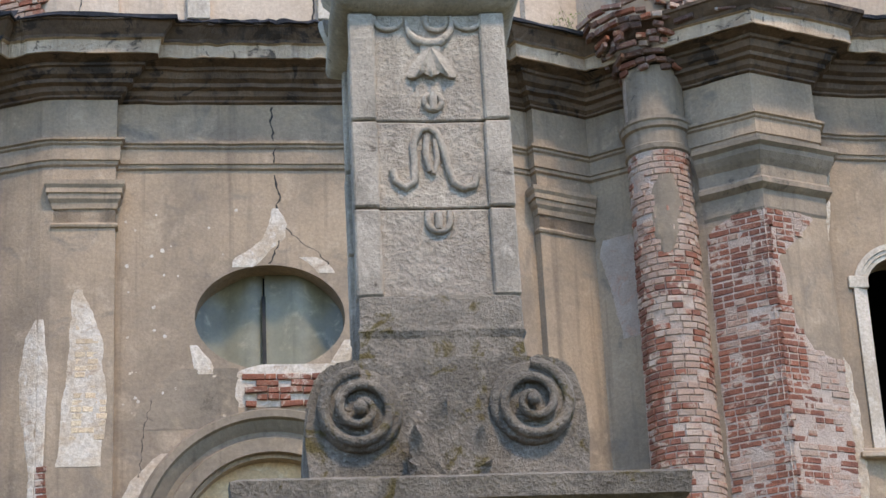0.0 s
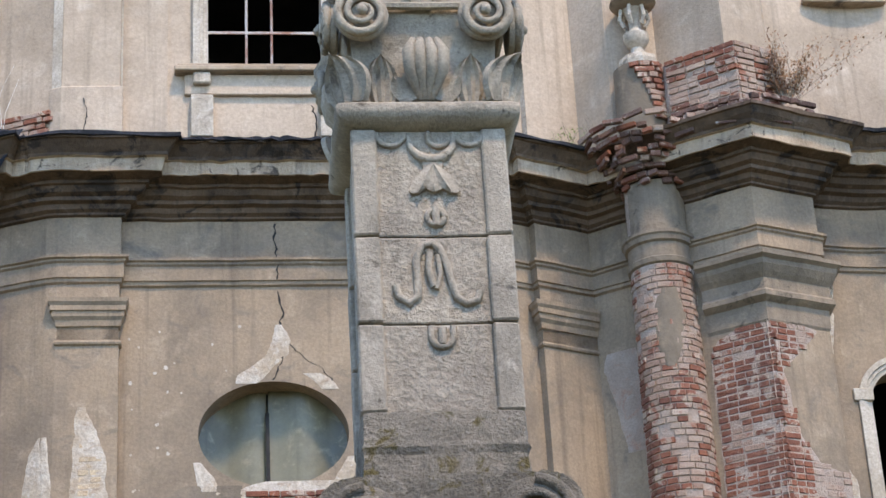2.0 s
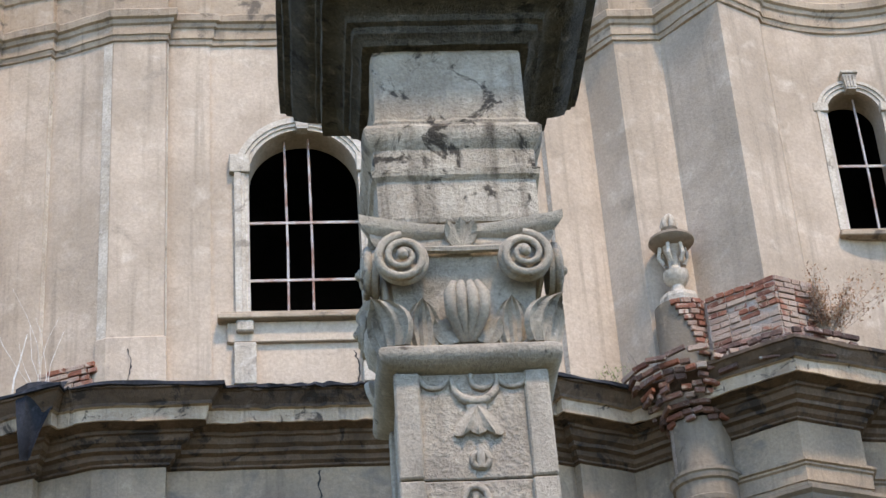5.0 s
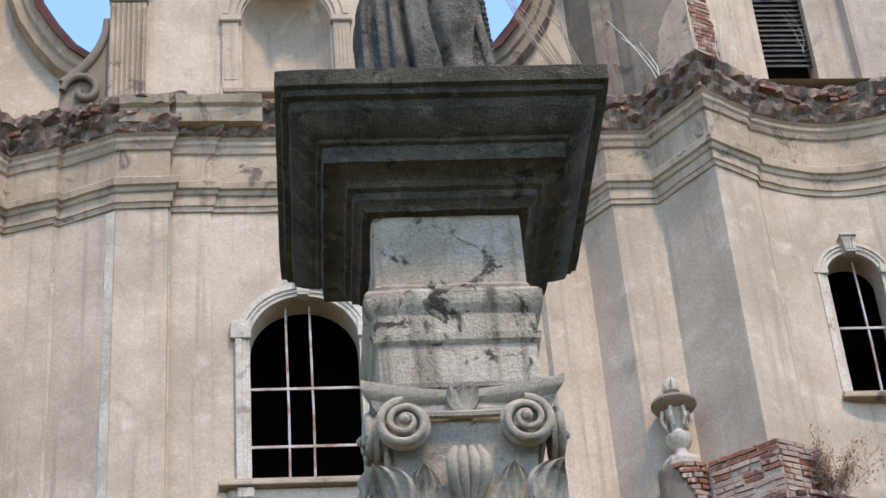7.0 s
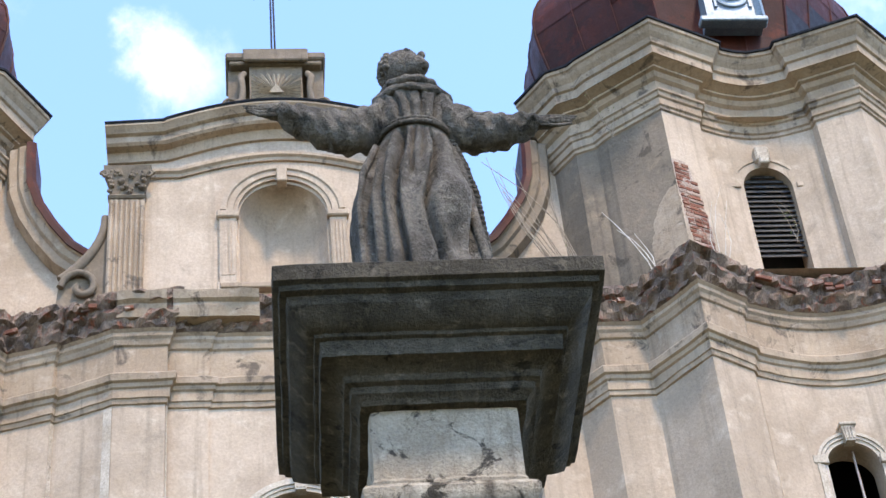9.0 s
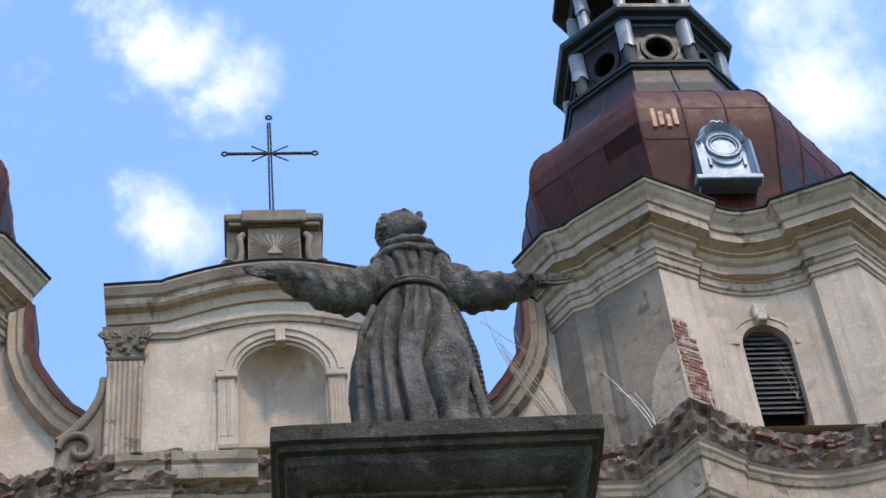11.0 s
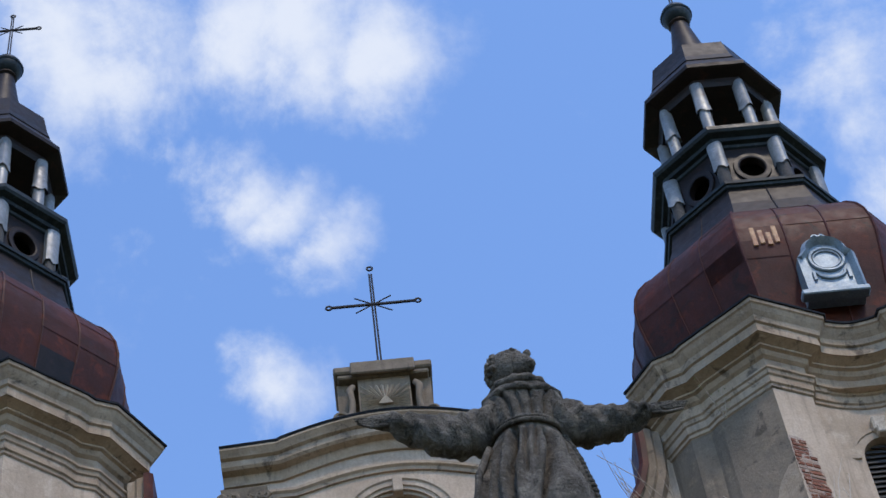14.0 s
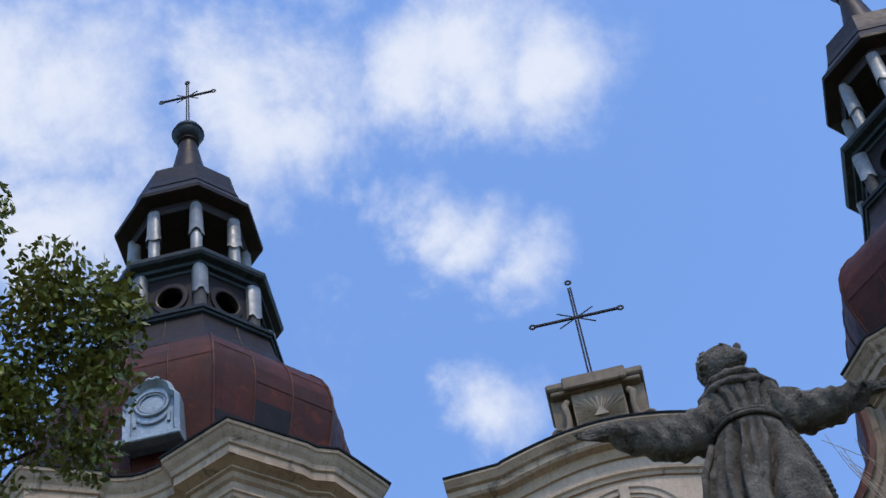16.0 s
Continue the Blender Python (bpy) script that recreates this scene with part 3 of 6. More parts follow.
for side in (-1, 1):
    for line in ([(1.74, 0.02), (1.74, -0.13), (2.45, -0.13), (2.45, 0.02)], [(3.27, 0.28), (3.32, 0.08), (4.05, 0.42)]):
        capital(line if side > 0 else mirrored(line), CAPP, PLASTER)
    line = [(5.20, -0.50), (5.81, -0.95), (6.65, -0.62), (6.68, -0.36)]
    capital(line if side > 0 else mirrored(line), [(0, 10.18), (0.02, 10.22), (0.02, 10.44), (0.05, 10.46), (0.10, 10.50), (0.10, 10.56), (0.06, 10.60), (0.06, 10.74), (0.11, 10.80), (0.16, 10.88), (0.17, 10.94), (0.22, 10.98), (0.22, 11.03), (0.0, 11.06)], GREYP, 0.012)
    # plain band at the foot of the upper pilasters
    capital([(1.76, -0.0), (1.76, -0.15), (2.47, -0.13), (2.60, -0.06)] if side > 0 else mirrored([(1.76, -0.0), (1.76, -0.15), (2.47, -0.13), (2.60, -0.06)]), [(0, 12.9), (0.03, 12.9), (0.03, 13.72), (0, 13.75)], PALE, 0.004, "pilaster_base")

# clean corner strips of the upper pilasters
for side in (-1, 1):
    for p0, p1, z0 in (((2.475, -0.13), (2.595, -0.065), 13.0), ((3.30, 0.255), (3.345, 0.18), 13.0), ((1.742, -0.10), (1.762, -0.152), 13.75)):
        line = [p0, p1] if side > 0 else mirrored([p0, p1])
        bm = bmesh.new()
        sweep(bm, line, [(0.0, z0), (0.010, z0 + 0.01), (0.012, 18.30), (0.0, 18.31)], 0.003, 0.05)
        part("corner_strip", bm, WHITE, church, "paler clean plaster edge of a pilaster")

# oval window
win = part("oval_window", bmesh.new(), DARKIN, church, "oval window closed with grey sheeting behind broken plaster")
bm = bmesh.new()
for k, (a, b, lean) in enumerate(((-0.86, -0.02, 0.05), (0.0, 0.92, -0.04))):
    rows = []
    for j in range(9):
        u = a + (b - a) * j / 8
        rows.append([(u, 0.34 + lean + 0.05 * math.sin(9 * u + k), z) for z in (8.55, 9.0, 9.5, 9.95)])
    quads(bm, rows)
part("sheet", bm, SHEETS, win, "grey-green plastic sheets hung behind the opening", 60)
# dark bar painted for the shaded gap between the two sheets
bm = bmesh.new()
block(bm, -0.035, 0.01, 0.30, 0.33, 8.58, 9.6)
part("gap", bm, CRACK, win)

# portal arch
portal = part("portal_arch", bmesh.new(), MOULD, church, "grey moulded stone arch over the portal")
bm = bmesh.new()
along(bm, ring_line(0.05, 6.5, 1.10, 0, 180, 40), [(0, -0.05), (0, 0.10), (-0.16, 0.10), (-0.18, 0.06), (-0.24, 0.06), (-0.30, 0.12), (-0.36, 0.15), (-0.38, 0.20), (-0.46, 0.20), (-0.49, 0.14), (-0.53, 0.0)])
part("archivolt", bm, GREYP, portal, "", 30)
for s in (-1, 1):
    bm = bmesh.new()
    block(bm, 0.05 + s * 1.36 - 0.26, 0.05 + s * 1.36 + 0.26, -0.14, 0.03, 0, 6.5, 0.01)
    part("jamb", bm, GREYP, portal)
bm = bmesh.new()
block(bm, -1.0, 1.1, 0.18, 0.26, 5.2, 7.65)
part("tympanum", bm, stained("warm_ochre_infill", (0.50, 0.34, 0.18), (0.42, 0.29, 0.17), (0.56, 0.45, 0.31), 1.5, 24, 0.9, 0.2), portal, "warm ochre plaster infill of the arch")
bm = bmesh.new()
block(bm, -1.0, 1.1, 0.3, 0.36, 0, 5.2)
part("door_leaf", bm, LOUVRE, portal)


def window(parent_name, ax, z0, spring, half, v, label, rise=None, bars=(), cross=(), frame_w=0.16, key=True, apron=False, sill_w=0.34):
    """A round-headed window: moulded surround with shoulders, keystone, sill and iron bars."""
    w = part(parent_name, bmesh.new(), WHITE, church, label)
    r = rise or half
    line = [(ax + half, z0)] + [(ax + half, spring - 0.02)] + ring_line(ax, spring, half, 0, 180, 28, r) + [(ax - half, spring - 0.02), (ax - half, z0)]
    prof = [(0.0, -0.02), (0.0, 0.035), (-0.05, 0.035), (-0.055, 0.055), (-0.10, 0.055), (-0.105, 0.075), (-frame_w, 0.075), (-frame_w, 0.0)]
    bm = bmesh.new()
    along(bm, line, prof, v)
    part("surround", bm, WHITE, w, "", 30)
    for s in (-1, 1):
        bm = bmesh.new()
        block(bm, ax + s * (half + frame_w * 0.62) - frame_w * 0.72, ax + s * (half + frame_w * 0.62) + frame_w * 0.72, v - 0.085, v + 0.01, spring + 0.02, spring + 0.30 * (half / 0.72), 0.01)
        part("shoulder", bm, WHITE, w)
    bm = bmesh.new()
    block(bm, ax - half - sill_w, ax + half + sill_w, v - 0.17, v + 0.3, z0 - 0.13, z0 - 0.06, 0.012)
    block(bm, ax - half - sill_w + 0.04, ax + half + sill_w - 0.04, v - 0.12, v + 0.3, z0 - 0.06, z0 - 0.01, 0.01)
    part("sill", bm, MOULDP, w)
    if key:
        bm = bmesh.new()
        k = [(-0.07, 0), (0.07, 0), (0.10, 0.26), (-0.10, 0.26)]
        zt = spring + r - 0.03
        quads(bm, [[(ax + a, v - 0.13, zt + b) for a, b in k], [(ax + a, v + 0.02, zt + b) for a, b in k]], True)
        bm.faces.new([bm.verts.new((ax + a, v - 0.13, zt + b)) for a, b in k])
        block(bm, ax - 0.12, ax + 0.12, v - 0.16, v + 0.02, zt + 0.25, zt + 0.30, 0.01)
        for j in (-1, 0, 1):
            block(bm, ax + j * 0.045 - 0.012, ax + j * 0.045 + 0.012, v - 0.145, v - 0.12, zt + 0.03, zt + 0.23)
        part("keystone", bm, WHITE, w)
    if apron:
        bm = bmesh.new()
        block(bm, ax - half - sill_w + 0.12, ax + half + sill_w - 0.12, v - 0.06, v + 0.01, z0 - 0.42, z0 - 0.135, 0.01)
        part("apron", bm, PALE, w)
        for s in (-1, 1):
            bm = bmesh.new()
            c = ax + s * (half + 0.08)
            block(bm, c - 0.14, c + 0.14, v - 0.10, v + 0.0, z0 - 1.02, z0 - 0.44, 0.01)
            block(bm, c - 0.11, c + 0.11, v - 0.14, v + 0.0, z0 - 0.30, z0 - 0.135, 0.02)
            part("bracket", bm, WHITE, w)
    for x in bars:
        bm = bmesh.new()
        tube(bm, [(x, v + 0.16, z0 - 0.02), (x + 0.01, v + 0.15, (z0 + spring) / 2), (x, v + 0.16, spring + 0.97 * r * math.sqrt(max(0.02, 1 - ((x - ax) / half) ** 2)))], 0.017, 6)
        part("bar", bm, RUSTBAR, w)
    for z in cross:
        bm = bmesh.new()
        block(bm, ax - half, ax + half, v + 0.135, v + 0.15, z - 0.018, z + 0.018)
        part("crossbar", bm, RUSTBAR, w)
    return w


window("arched_window", 0.04, 14.10, 16.20, 0.72, 0.0, "arched window with white surround and rusty iron bars", 0.70, (-0.20, 0.12), (14.68, 15.55), 0.19, apron=True, sill_w=0.42)
for side in (-1, 1):
    window("tower_arched_window", TAXIS * side, 15.06, 16.95, 0.38, -0.17, "narrow dark arched window with cream surround", None, (TAXIS * side + 0.08,), (16.2,), 0.15, sill_w=0.18)
    window("tower_lower_window", TAXIS * side, 7.45, 9.40, 0.42, -0.25, "arched window with pale moulded surround near the ground", None, (), (), 0.17, key=False, sill_w=0.36)

# engaged columns with bare brick
COLC = (4.76, -0.30)
col_r = lambda z: 0.425 - 0.065 * max(0.0, (z - 7.0) / 5.2) if z > 7 else 0.425


def ring_band(bm, c, rows, n=40):
    quads(bm, [[(c[0] + r * math.cos(2 * math.pi * k / n), c[1] + r * math.sin(2 * math.pi * k / n), z) for k in range(n)] for r, z in rows], True)


for side in (-1, 1):
    c = (COLC[0] * side, COLC[1])
    column = part("engaged_column", bmesh.new(), MORTAR, church, "engaged brick column with most of its plaster gone")
    bm = bmesh.new()
    ring_band(bm, c, [(col_r(z) - 0.004, z) for z in [0, 2, 4, 6] + [7 + 0.2 * i for i in range(27)]])
    part("shaft", bm, MORTAR, column, "", 60)
    bm = bmesh.new()
    ring_band(bm, c, [(0.37, 11.08), (0.40, 11.10), (0.41, 11.16), (0.385, 11.18), (0.385, 11.36), (0.42, 11.38), (0.43, 11.44), (0.45, 11.46), (0.45, 11.50), (0.37, 11.53)])
    part("ring", bm, GREYP, column, "grey plaster ring round the column", 30)
    if side > 0:
        right_column, col_c = column, c
# patches of plaster left on the column
bm = bmesh.new()
backing(bm, rounded(COLC, col_r), [(11.52, -0.62, 0.6), (12.2, -0.6, 0.6)], 0.012, seed=3)
part("plaster_patch", bm, GREYP, right_column, "grey plaster left on the brick", 60)
bm = bmesh.new()
backing(bm, rounded(COLC, col_r), [(9.75, -0.16, -0.02), (10.0, -0.24, 0.10), (10.5, -0.22, 0.16), (10.75, -0.12, 0.08)], 0.02, seed=5)
part("plaster_patch", bm, GREYP, right_column, "grey plaster left on the brick", 60)

ATOP = 13.78
# attic blocks over the column and pier, brick with broken plaster
attic = part("attic_block", bmesh.new(), MORTAR, church, "broken red brick attic block above the cornice")
bm = bmesh.new()
ring_band(bm, (4.75, -0.32), [(0.34, 12.7), (0.345, 13.3), (0.335, 13.86), (0.05, 13.9)])
part("round_core", bm, GREYP, attic, "grey plaster on a round brick stump", 60)
bm = bmesh.new()
sweep(bm, [(4.9, 0.0), (4.98, -0.72), (5.72, -1.28), (6.34, -1.0), (6.34, -0.4)], [(0, 12.7), (0, ATOP - 0.02), (-0.5, ATOP + 0.02)], 0.03, 0.1)
part("square_core", bm, MORTAR, attic)

# gable
gable = part("gable", bmesh.new(), PALE, church, "curved cream gable with a niche and fluted pilasters")
GV, GC = 0.30, -0.06
bm = bmesh.new()
NICHE = arch(GC - 0.66, GC + 0.66, 20.75, 22.18, 0.66)
holed(bm, -2.65, 2.55, 20.2, 23.35, [NICHE], 0.55, lambda u: GV)
part("gable_wall", bm, PALE, gable)
top = [(-2.35, 23.30), (-1.75, 23.36)] + [(-1.75 + 3.4 * i / 24, 23.36 + 0.42 * math.sin(math.pi * i / 24)) for i in range(1, 24)] + [(1.65, 23.36), (2.28, 23.30)]
bm = bmesh.new()
front = [bm.verts.new((u, GV + 0.001, z + 0.3)) for u, z in top]
base = [bm.verts.new((u, GV + 0.001, 23.30)) for u, z in top]
for i in range(len(top) - 1):
    bm.faces.new((base[i], base[i + 1], front[i + 1], front[i]))
part("gable_head", bm, PALE, gable)
full = [(-2.72, 23.28), (-1.80, 23.34)] + top[2:-2] + [(1.70, 23.34), (2.62, 23.28)]
bm = bmesh.new()
along(bm, full, [(0.0, -0.4), (0.0, 0.05), (0.10, 0.08), (0.16, 0.10), (0.18, 0.22), (0.22, 0.26), (0.34, 0.26), (0.36, 0.32), (0.42, 0.36), (0.46, 0.40), (0.50, 0.40), (0.52, 0.36), (0.56, -0.5)], GV)
part("gable_cornice", bm, MOULDP, gable, "grey weathered curved cornice", 30)
bm = bmesh.new()
along(bm, full, [(0.50, 0.41), (0.53, 0.43), (0.555, 0.41), (0.59, -0.5)], GV)
part("gable_flashing", bm, TARRED, gable)
inner = [(-1.60, 22.98)] + [(-1.60 + 3.1 * i / 20, 22.98 + 0.34 * math.sin(math.pi * i / 20)) for i in range(1, 20)] + [(1.50, 22.98)]
bm = bmesh.new()
along(bm, [(-2.05, 22.98)] + inner + [(1.95, 22.98)], [(0, 0), (0, 0.04), (0.06, 0.05), (0.09, 0.09), (0.14, 0.09), (0.17, 0.05), (0.19, 0.0)], GV)
part("inner_moulding", bm, MOULDP, gable, "", 30)
# niche: curved back, surround, imposts
bm = bmesh.new()
rows = []
for i in range(13):
    a = math.pi * i / 12
    rows.append([(GC - 0.66 * math.cos(a), GV + 0.02 + 0.50 * math.sin(a), z) for z in (20.75, 22.18)] + [(GC - 0.66 * math.cos(a) * math.cos(b), GV + 0.02 + 0.50 * math.sin(a) * math.cos(b), 22.18 + 0.66 * math.sin(b)) for b in (0.3, 0.6, 0.9, 1.2, 1.45)])
quads(bm, rows)
part("niche_back", bm, PALE, gable, "plain curved niche", 60)
bm = bmesh.new()
along(bm, ring_line(GC, 22.22, 0.68, 0, 180, 28), [(0, -0.02), (0, 0.05), (-0.06, 0.05), (-0.07, 0.08), (-0.16, 0.08), (-0.18, 0.11), (-0.26, 0.11), (-0.27, 0.0)], GV)
part("niche_archivolt", bm, PALE, gable, "", 30)
for s in (-1, 1):
    c = GC + s * 0.83
    bm = bmesh.new()
    block(bm, c - 0.13, c + 0.13, GV - 0.07, GV + 0.01, 20.75, 22.10, 0.008)
    for j in range(4):
        block(bm, c - 0.10 + j * 0.055, c - 0.07 + j * 0.055, GV - 0.085, GV - 0.06, 20.95, 22.02)
    block(bm, c - 0.17, c + 0.17, GV - 0.12, GV + 0.01, 22.09, 22.22, 0.02)
    block(bm, c - 0.17, c + 0.17, GV - 0.11, GV + 0.01, 20.62, 20.80, 0.015)
    part("niche_pilaster", bm, PALE, gable)
bm = bmesh.new()
block(bm, GC - 0.08, GC + 0.08, GV - 0.16, GV + 0.02, 22.78, 23.06, 0.015)
part("niche_keystone", bm, PALE, gable)
bm = bmesh.new()
block(bm, GC - 0.95, GC + 0.95, GV - 0.14, GV + 0.3, 20.66, 20.76, 0.015)
part("niche_sill", bm, MOULDP, gable)
# fluted pilasters with leafy capitals, and the scrolls beside them
for s in (-1, 1):
    c = -0.04 + s * 2.36
    pil = part("fluted_pilaster", bmesh.new(), GREYP, church, "fluted pilaster with a worn leafy capital")
    bm = bmesh.new()
    block(bm, c - 0.27, c + 0.27, GV - 0.10, GV + 0.02, 20.30, 22.50)
    part("pilaster_body", bm, MOULDP, pil)
    for j in range(7):
        bm = bmesh.new()
        x = c - 0.23 + j * 0.0767
        block(bm, x - 0.022, x + 0.022, GV - 0.13, GV - 0.09, 20.55, 22.45, 0.008)
        part("flute", bm, MOULDP, pil)
    bm = bmesh.new()
    quads(bm, [[(c - w, GV - o, z), (c + w, GV - o, z), (c + w, GV + 0.02, z), (c - w, GV + 0.02, z)] for w, o, z in ((0.27, 0.12, 22.48), (0.29, 0.15, 22.52), (0.26, 0.12, 22.56), (0.29, 0.15, 22.8), (0.35, 0.20, 23.0), (0.36, 0.22, 23.08))], True)
    rnd = random.Random(5)
    for j in range(26):
        x, z = c + rnd.uniform(-0.27, 0.27), rnd.uniform(22.58, 23.0)
        bmesh.ops.create_icosphere(bm, subdivisions=1, radius=rnd.uniform(0.035, 0.06), matrix=Matrix.Translation((x, GV - 0.15 - 0.05 * (z - 22.5), z)))
    for e in (-1, 1):
        tube(bm, [(c + e * (0.33 + 0.07 * math.cos(a) * (1 - a / 14)), GV - 0.18, 22.93 + 0.07 * math.sin(a) * (1 - a / 14)) for a in [k * 0.6 for k in range(18)]], 0.028, 6)
    part("leaf_capital", bm, GREYP, pil)
    # volute console
    con = part("volute_console", bmesh.new(), GREYP, church, "scrolled stone console beside the gable")
    bm = bmesh.new()
    pts = [(c + s * (0.62 + (0.30 - 0.017 * k) * math.cos(k * 0.45)), GV - 0.06, 20.78 + (0.34 - 0.019 * k) * math.sin(k * 0.45)) for k in range(16)]
    tube(bm, pts, 0.055, 8)
    pts = [(c + s * (0.32 + 0.6 * (1 - f) ** 2.2), GV + 0.0, 20.95 + 1.25 * f) for f in [k / 10 for k in range(11)]]
    tube(bm, pts, [0.09 - 0.03 * k / 10 for k in range(11)], 8)
    part("scroll", bm, GREYP, con, "", 50)
    bm = bmesh.new()
    line = [(c + s * 0.27, 20.2), (c + s * 1.0, 20.2), (c + s * 0.95, 20.9), (c + s * 0.62, 21.15), (c + s * 0.42, 21.7), (c + s * 0.32, 22.2), (c + s * 0.27, 22.25)]
    quads(bm, [[(u, GV + o, z) for u, z in line] for o in (0.0, 0.3)], True)
    bm.faces.new([bm.verts.new((u, GV, z)) for u, z in line])
    part("console_wall", bm, GREYP, con)

# sunburst block on top of the gable
crown = part("sunburst_block", bmesh.new(), GREYP, church, "grey stone block carved with a sunburst and side scrolls")
SC, SV = -0.10, 0.05
bm = bmesh.new()
block(bm, SC - 0.42, SC + 0.42, SV, SV + 0.7, 24.10, 25.22)
part("core", bm, GREYP, crown)
for k in range(28):
    bm = bmesh.new()
    a = 2 * math.pi * k / 28 + 0.1
    r1 = 0.42 / max(abs(math.cos(a)), abs(math.sin(a))) * 0.92
    p0, p1 = Vector((SC + 0.09 * math.cos(a), SV - 0.005, 24.62 + 0.09 * math.sin(a))), Vector((SC + r1 * math.cos(a), SV - 0.005, 24.62 + r1 * math.sin(a)))
    n = Vector((-math.sin(a), 0, math.cos(a)))
    w0, w1 = 0.006, 0.030
    q = [bm.verts.new(p0 + n * w0), bm.verts.new(p1 + n * w1), bm.verts.new(p1 - n * w1), bm.verts.new(p0 - n * w0)]
    mid = [bm.verts.new(p0 + Vector((0, -0.02, 0))), bm.verts.new(p1 + Vector((0, -0.035, 0)))]
    bm.faces.new((q[0], q[1], mid[1], mid[0]))
    bm.faces.new((mid[0], mid[1], q[2], q[3]))
    bm.faces.new((q[1], q[2], mid[1]))
    part("ray", bm, STONE, crown)
bm = bmesh.new()
tri = [(-0.12, -0.06), (0.12, -0.06), (0.0, 0.13)]
quads(bm, [[(SC + a, SV - 0.055, 24.62 + b) for a, b in tri], [(SC + a, SV, 24.62 + b) for a, b in tri]], True)
bm.faces.new([bm.verts.new((SC + a, SV - 0.055, 24.62 + b)) for a, b in tri])
part("triangle", bm, STONE, crown)
for s in (-1, 1):
    bm = bmesh.new()
    pts = [(SC + s * 0.50, SV - 0.02, 25.02), (SC + s * 0.56, SV - 0.06, 24.9), (SC + s * 0.53, SV - 0.05, 24.65), (SC + s * 0.54, SV - 0.05, 24.4), (SC + s * 0.62, SV - 0.05, 24.28)]
    tube(bm, pts, [0.05, 0.06, 0.05, 0.055, 0.06], 8)
    tube(bm, [(SC + s * (0.74 - (0.13 - 0.007 * k) * math.cos(k * 0.5)), SV - 0.05, 24.30 + (0.13 - 0.007 * k) * math.sin(k * 0.5)) for k in range(15)], 0.032, 6)
    part("side_scroll", bm, GREYP, crown, "", 50)
    bm = bmesh.new()
    block(bm, SC + s * 0.66 - 0.10, SC + s * 0.66 + 0.10, SV + 0.10, SV + 0.6, 24.1, 25.22)
    part("side_block", bm, GREYP, crown)
bm = bmesh.new()
block(bm, SC - 0.74, SC + 0.74, SV - 0.06, SV + 0.75, 25.20, 25.29, 0.02)
block(bm, SC - 0.80, SC + 0.80, SV - 0.10, SV + 0.78, 25.29, 25.45, 0.03)
block(bm, SC - 0.52, SC + 0.52, SV - 0.16, SV - 0.08, 25.20, 25.47, 0.02)
part("coping", bm, GREYP, crown)

# concave side wings between gable and towers
for s in (-1, 1):
    wing = part("side_wing", bmesh.new(), PALE, church, "concave side wing with a moulded sloping edge")
    line = [(2.75, 21.85), (3.21, 22.23), (3.48, 22.62), (3.72, 23.06), (3.86, 23.5), (3.89, 23.93), (3.90, 24.35)]
    line = [(u * s - 0.03, z) for u, z in line]
    bm = bmesh.new()
    prof = [(0.0, -0.5), (0.0, 0.30), (0.05, 0.34), (0.10, 0.34), (0.14, 0.28), (0.24, 0.26), (0.28, 0.20), (0.40, 0.18), (0.44, 0.06), (0.46, 0.0)]
    along(bm, line, [((-a if s > 0 else a), b) for a, b in prof], 1.2)
    # right moulding gets the darker grey to stand for the tower's shade
    part("moulding", bm, GREYP if s > 0 else MOULDP, wing, "", 30)
    bm = bmesh.new()
    prof = [(-0.03, -0.5), (-0.03, 0.33), (0.03, 0.375), (0.12, 0.375), (0.12, 0.33)]
    along(bm, line, [((-a if s > 0 else a), b) for a, b in prof], 1.2)
    part("flashing", bm, COPPER, wing)
    bm = bmesh.new()
    rows = [[(u, 1.22, z), (s * 5.0, 1.22, z)] for u, z in [(s * 2.4, 20.2), (s * 2.6, 21.75)] + line[1:]]
    quads(bm, rows)
    part("wing_wall", bm, PALE, wing)

# ---- bell towers ----
def octagon(bm, profile, k=1.0):
    lathe(bm, profile, 8, (0, 0), math.pi / 8, k)


FRONT = [(-3.2, -1.9), (-2.86, -2.46), (-2.55, -2.60), (-2.40, -2.80), (-1.62, -3.46), (-0.95, -3.16), (-0.92, -3.0)]
ring = FRONT + [(-0.92 + 1.84 * i / 10, -3.0 + 0.24 * math.sin(math.pi * i / 10)) for i in range(1, 10)] + mirrored(FRONT) + [(2.75, -1.3), (2.7, 1.5), (2.0, 2.6), (-2.0, 2.6), (-2.7, 1.5), (-2.75, -1.3), FRONT[0]]


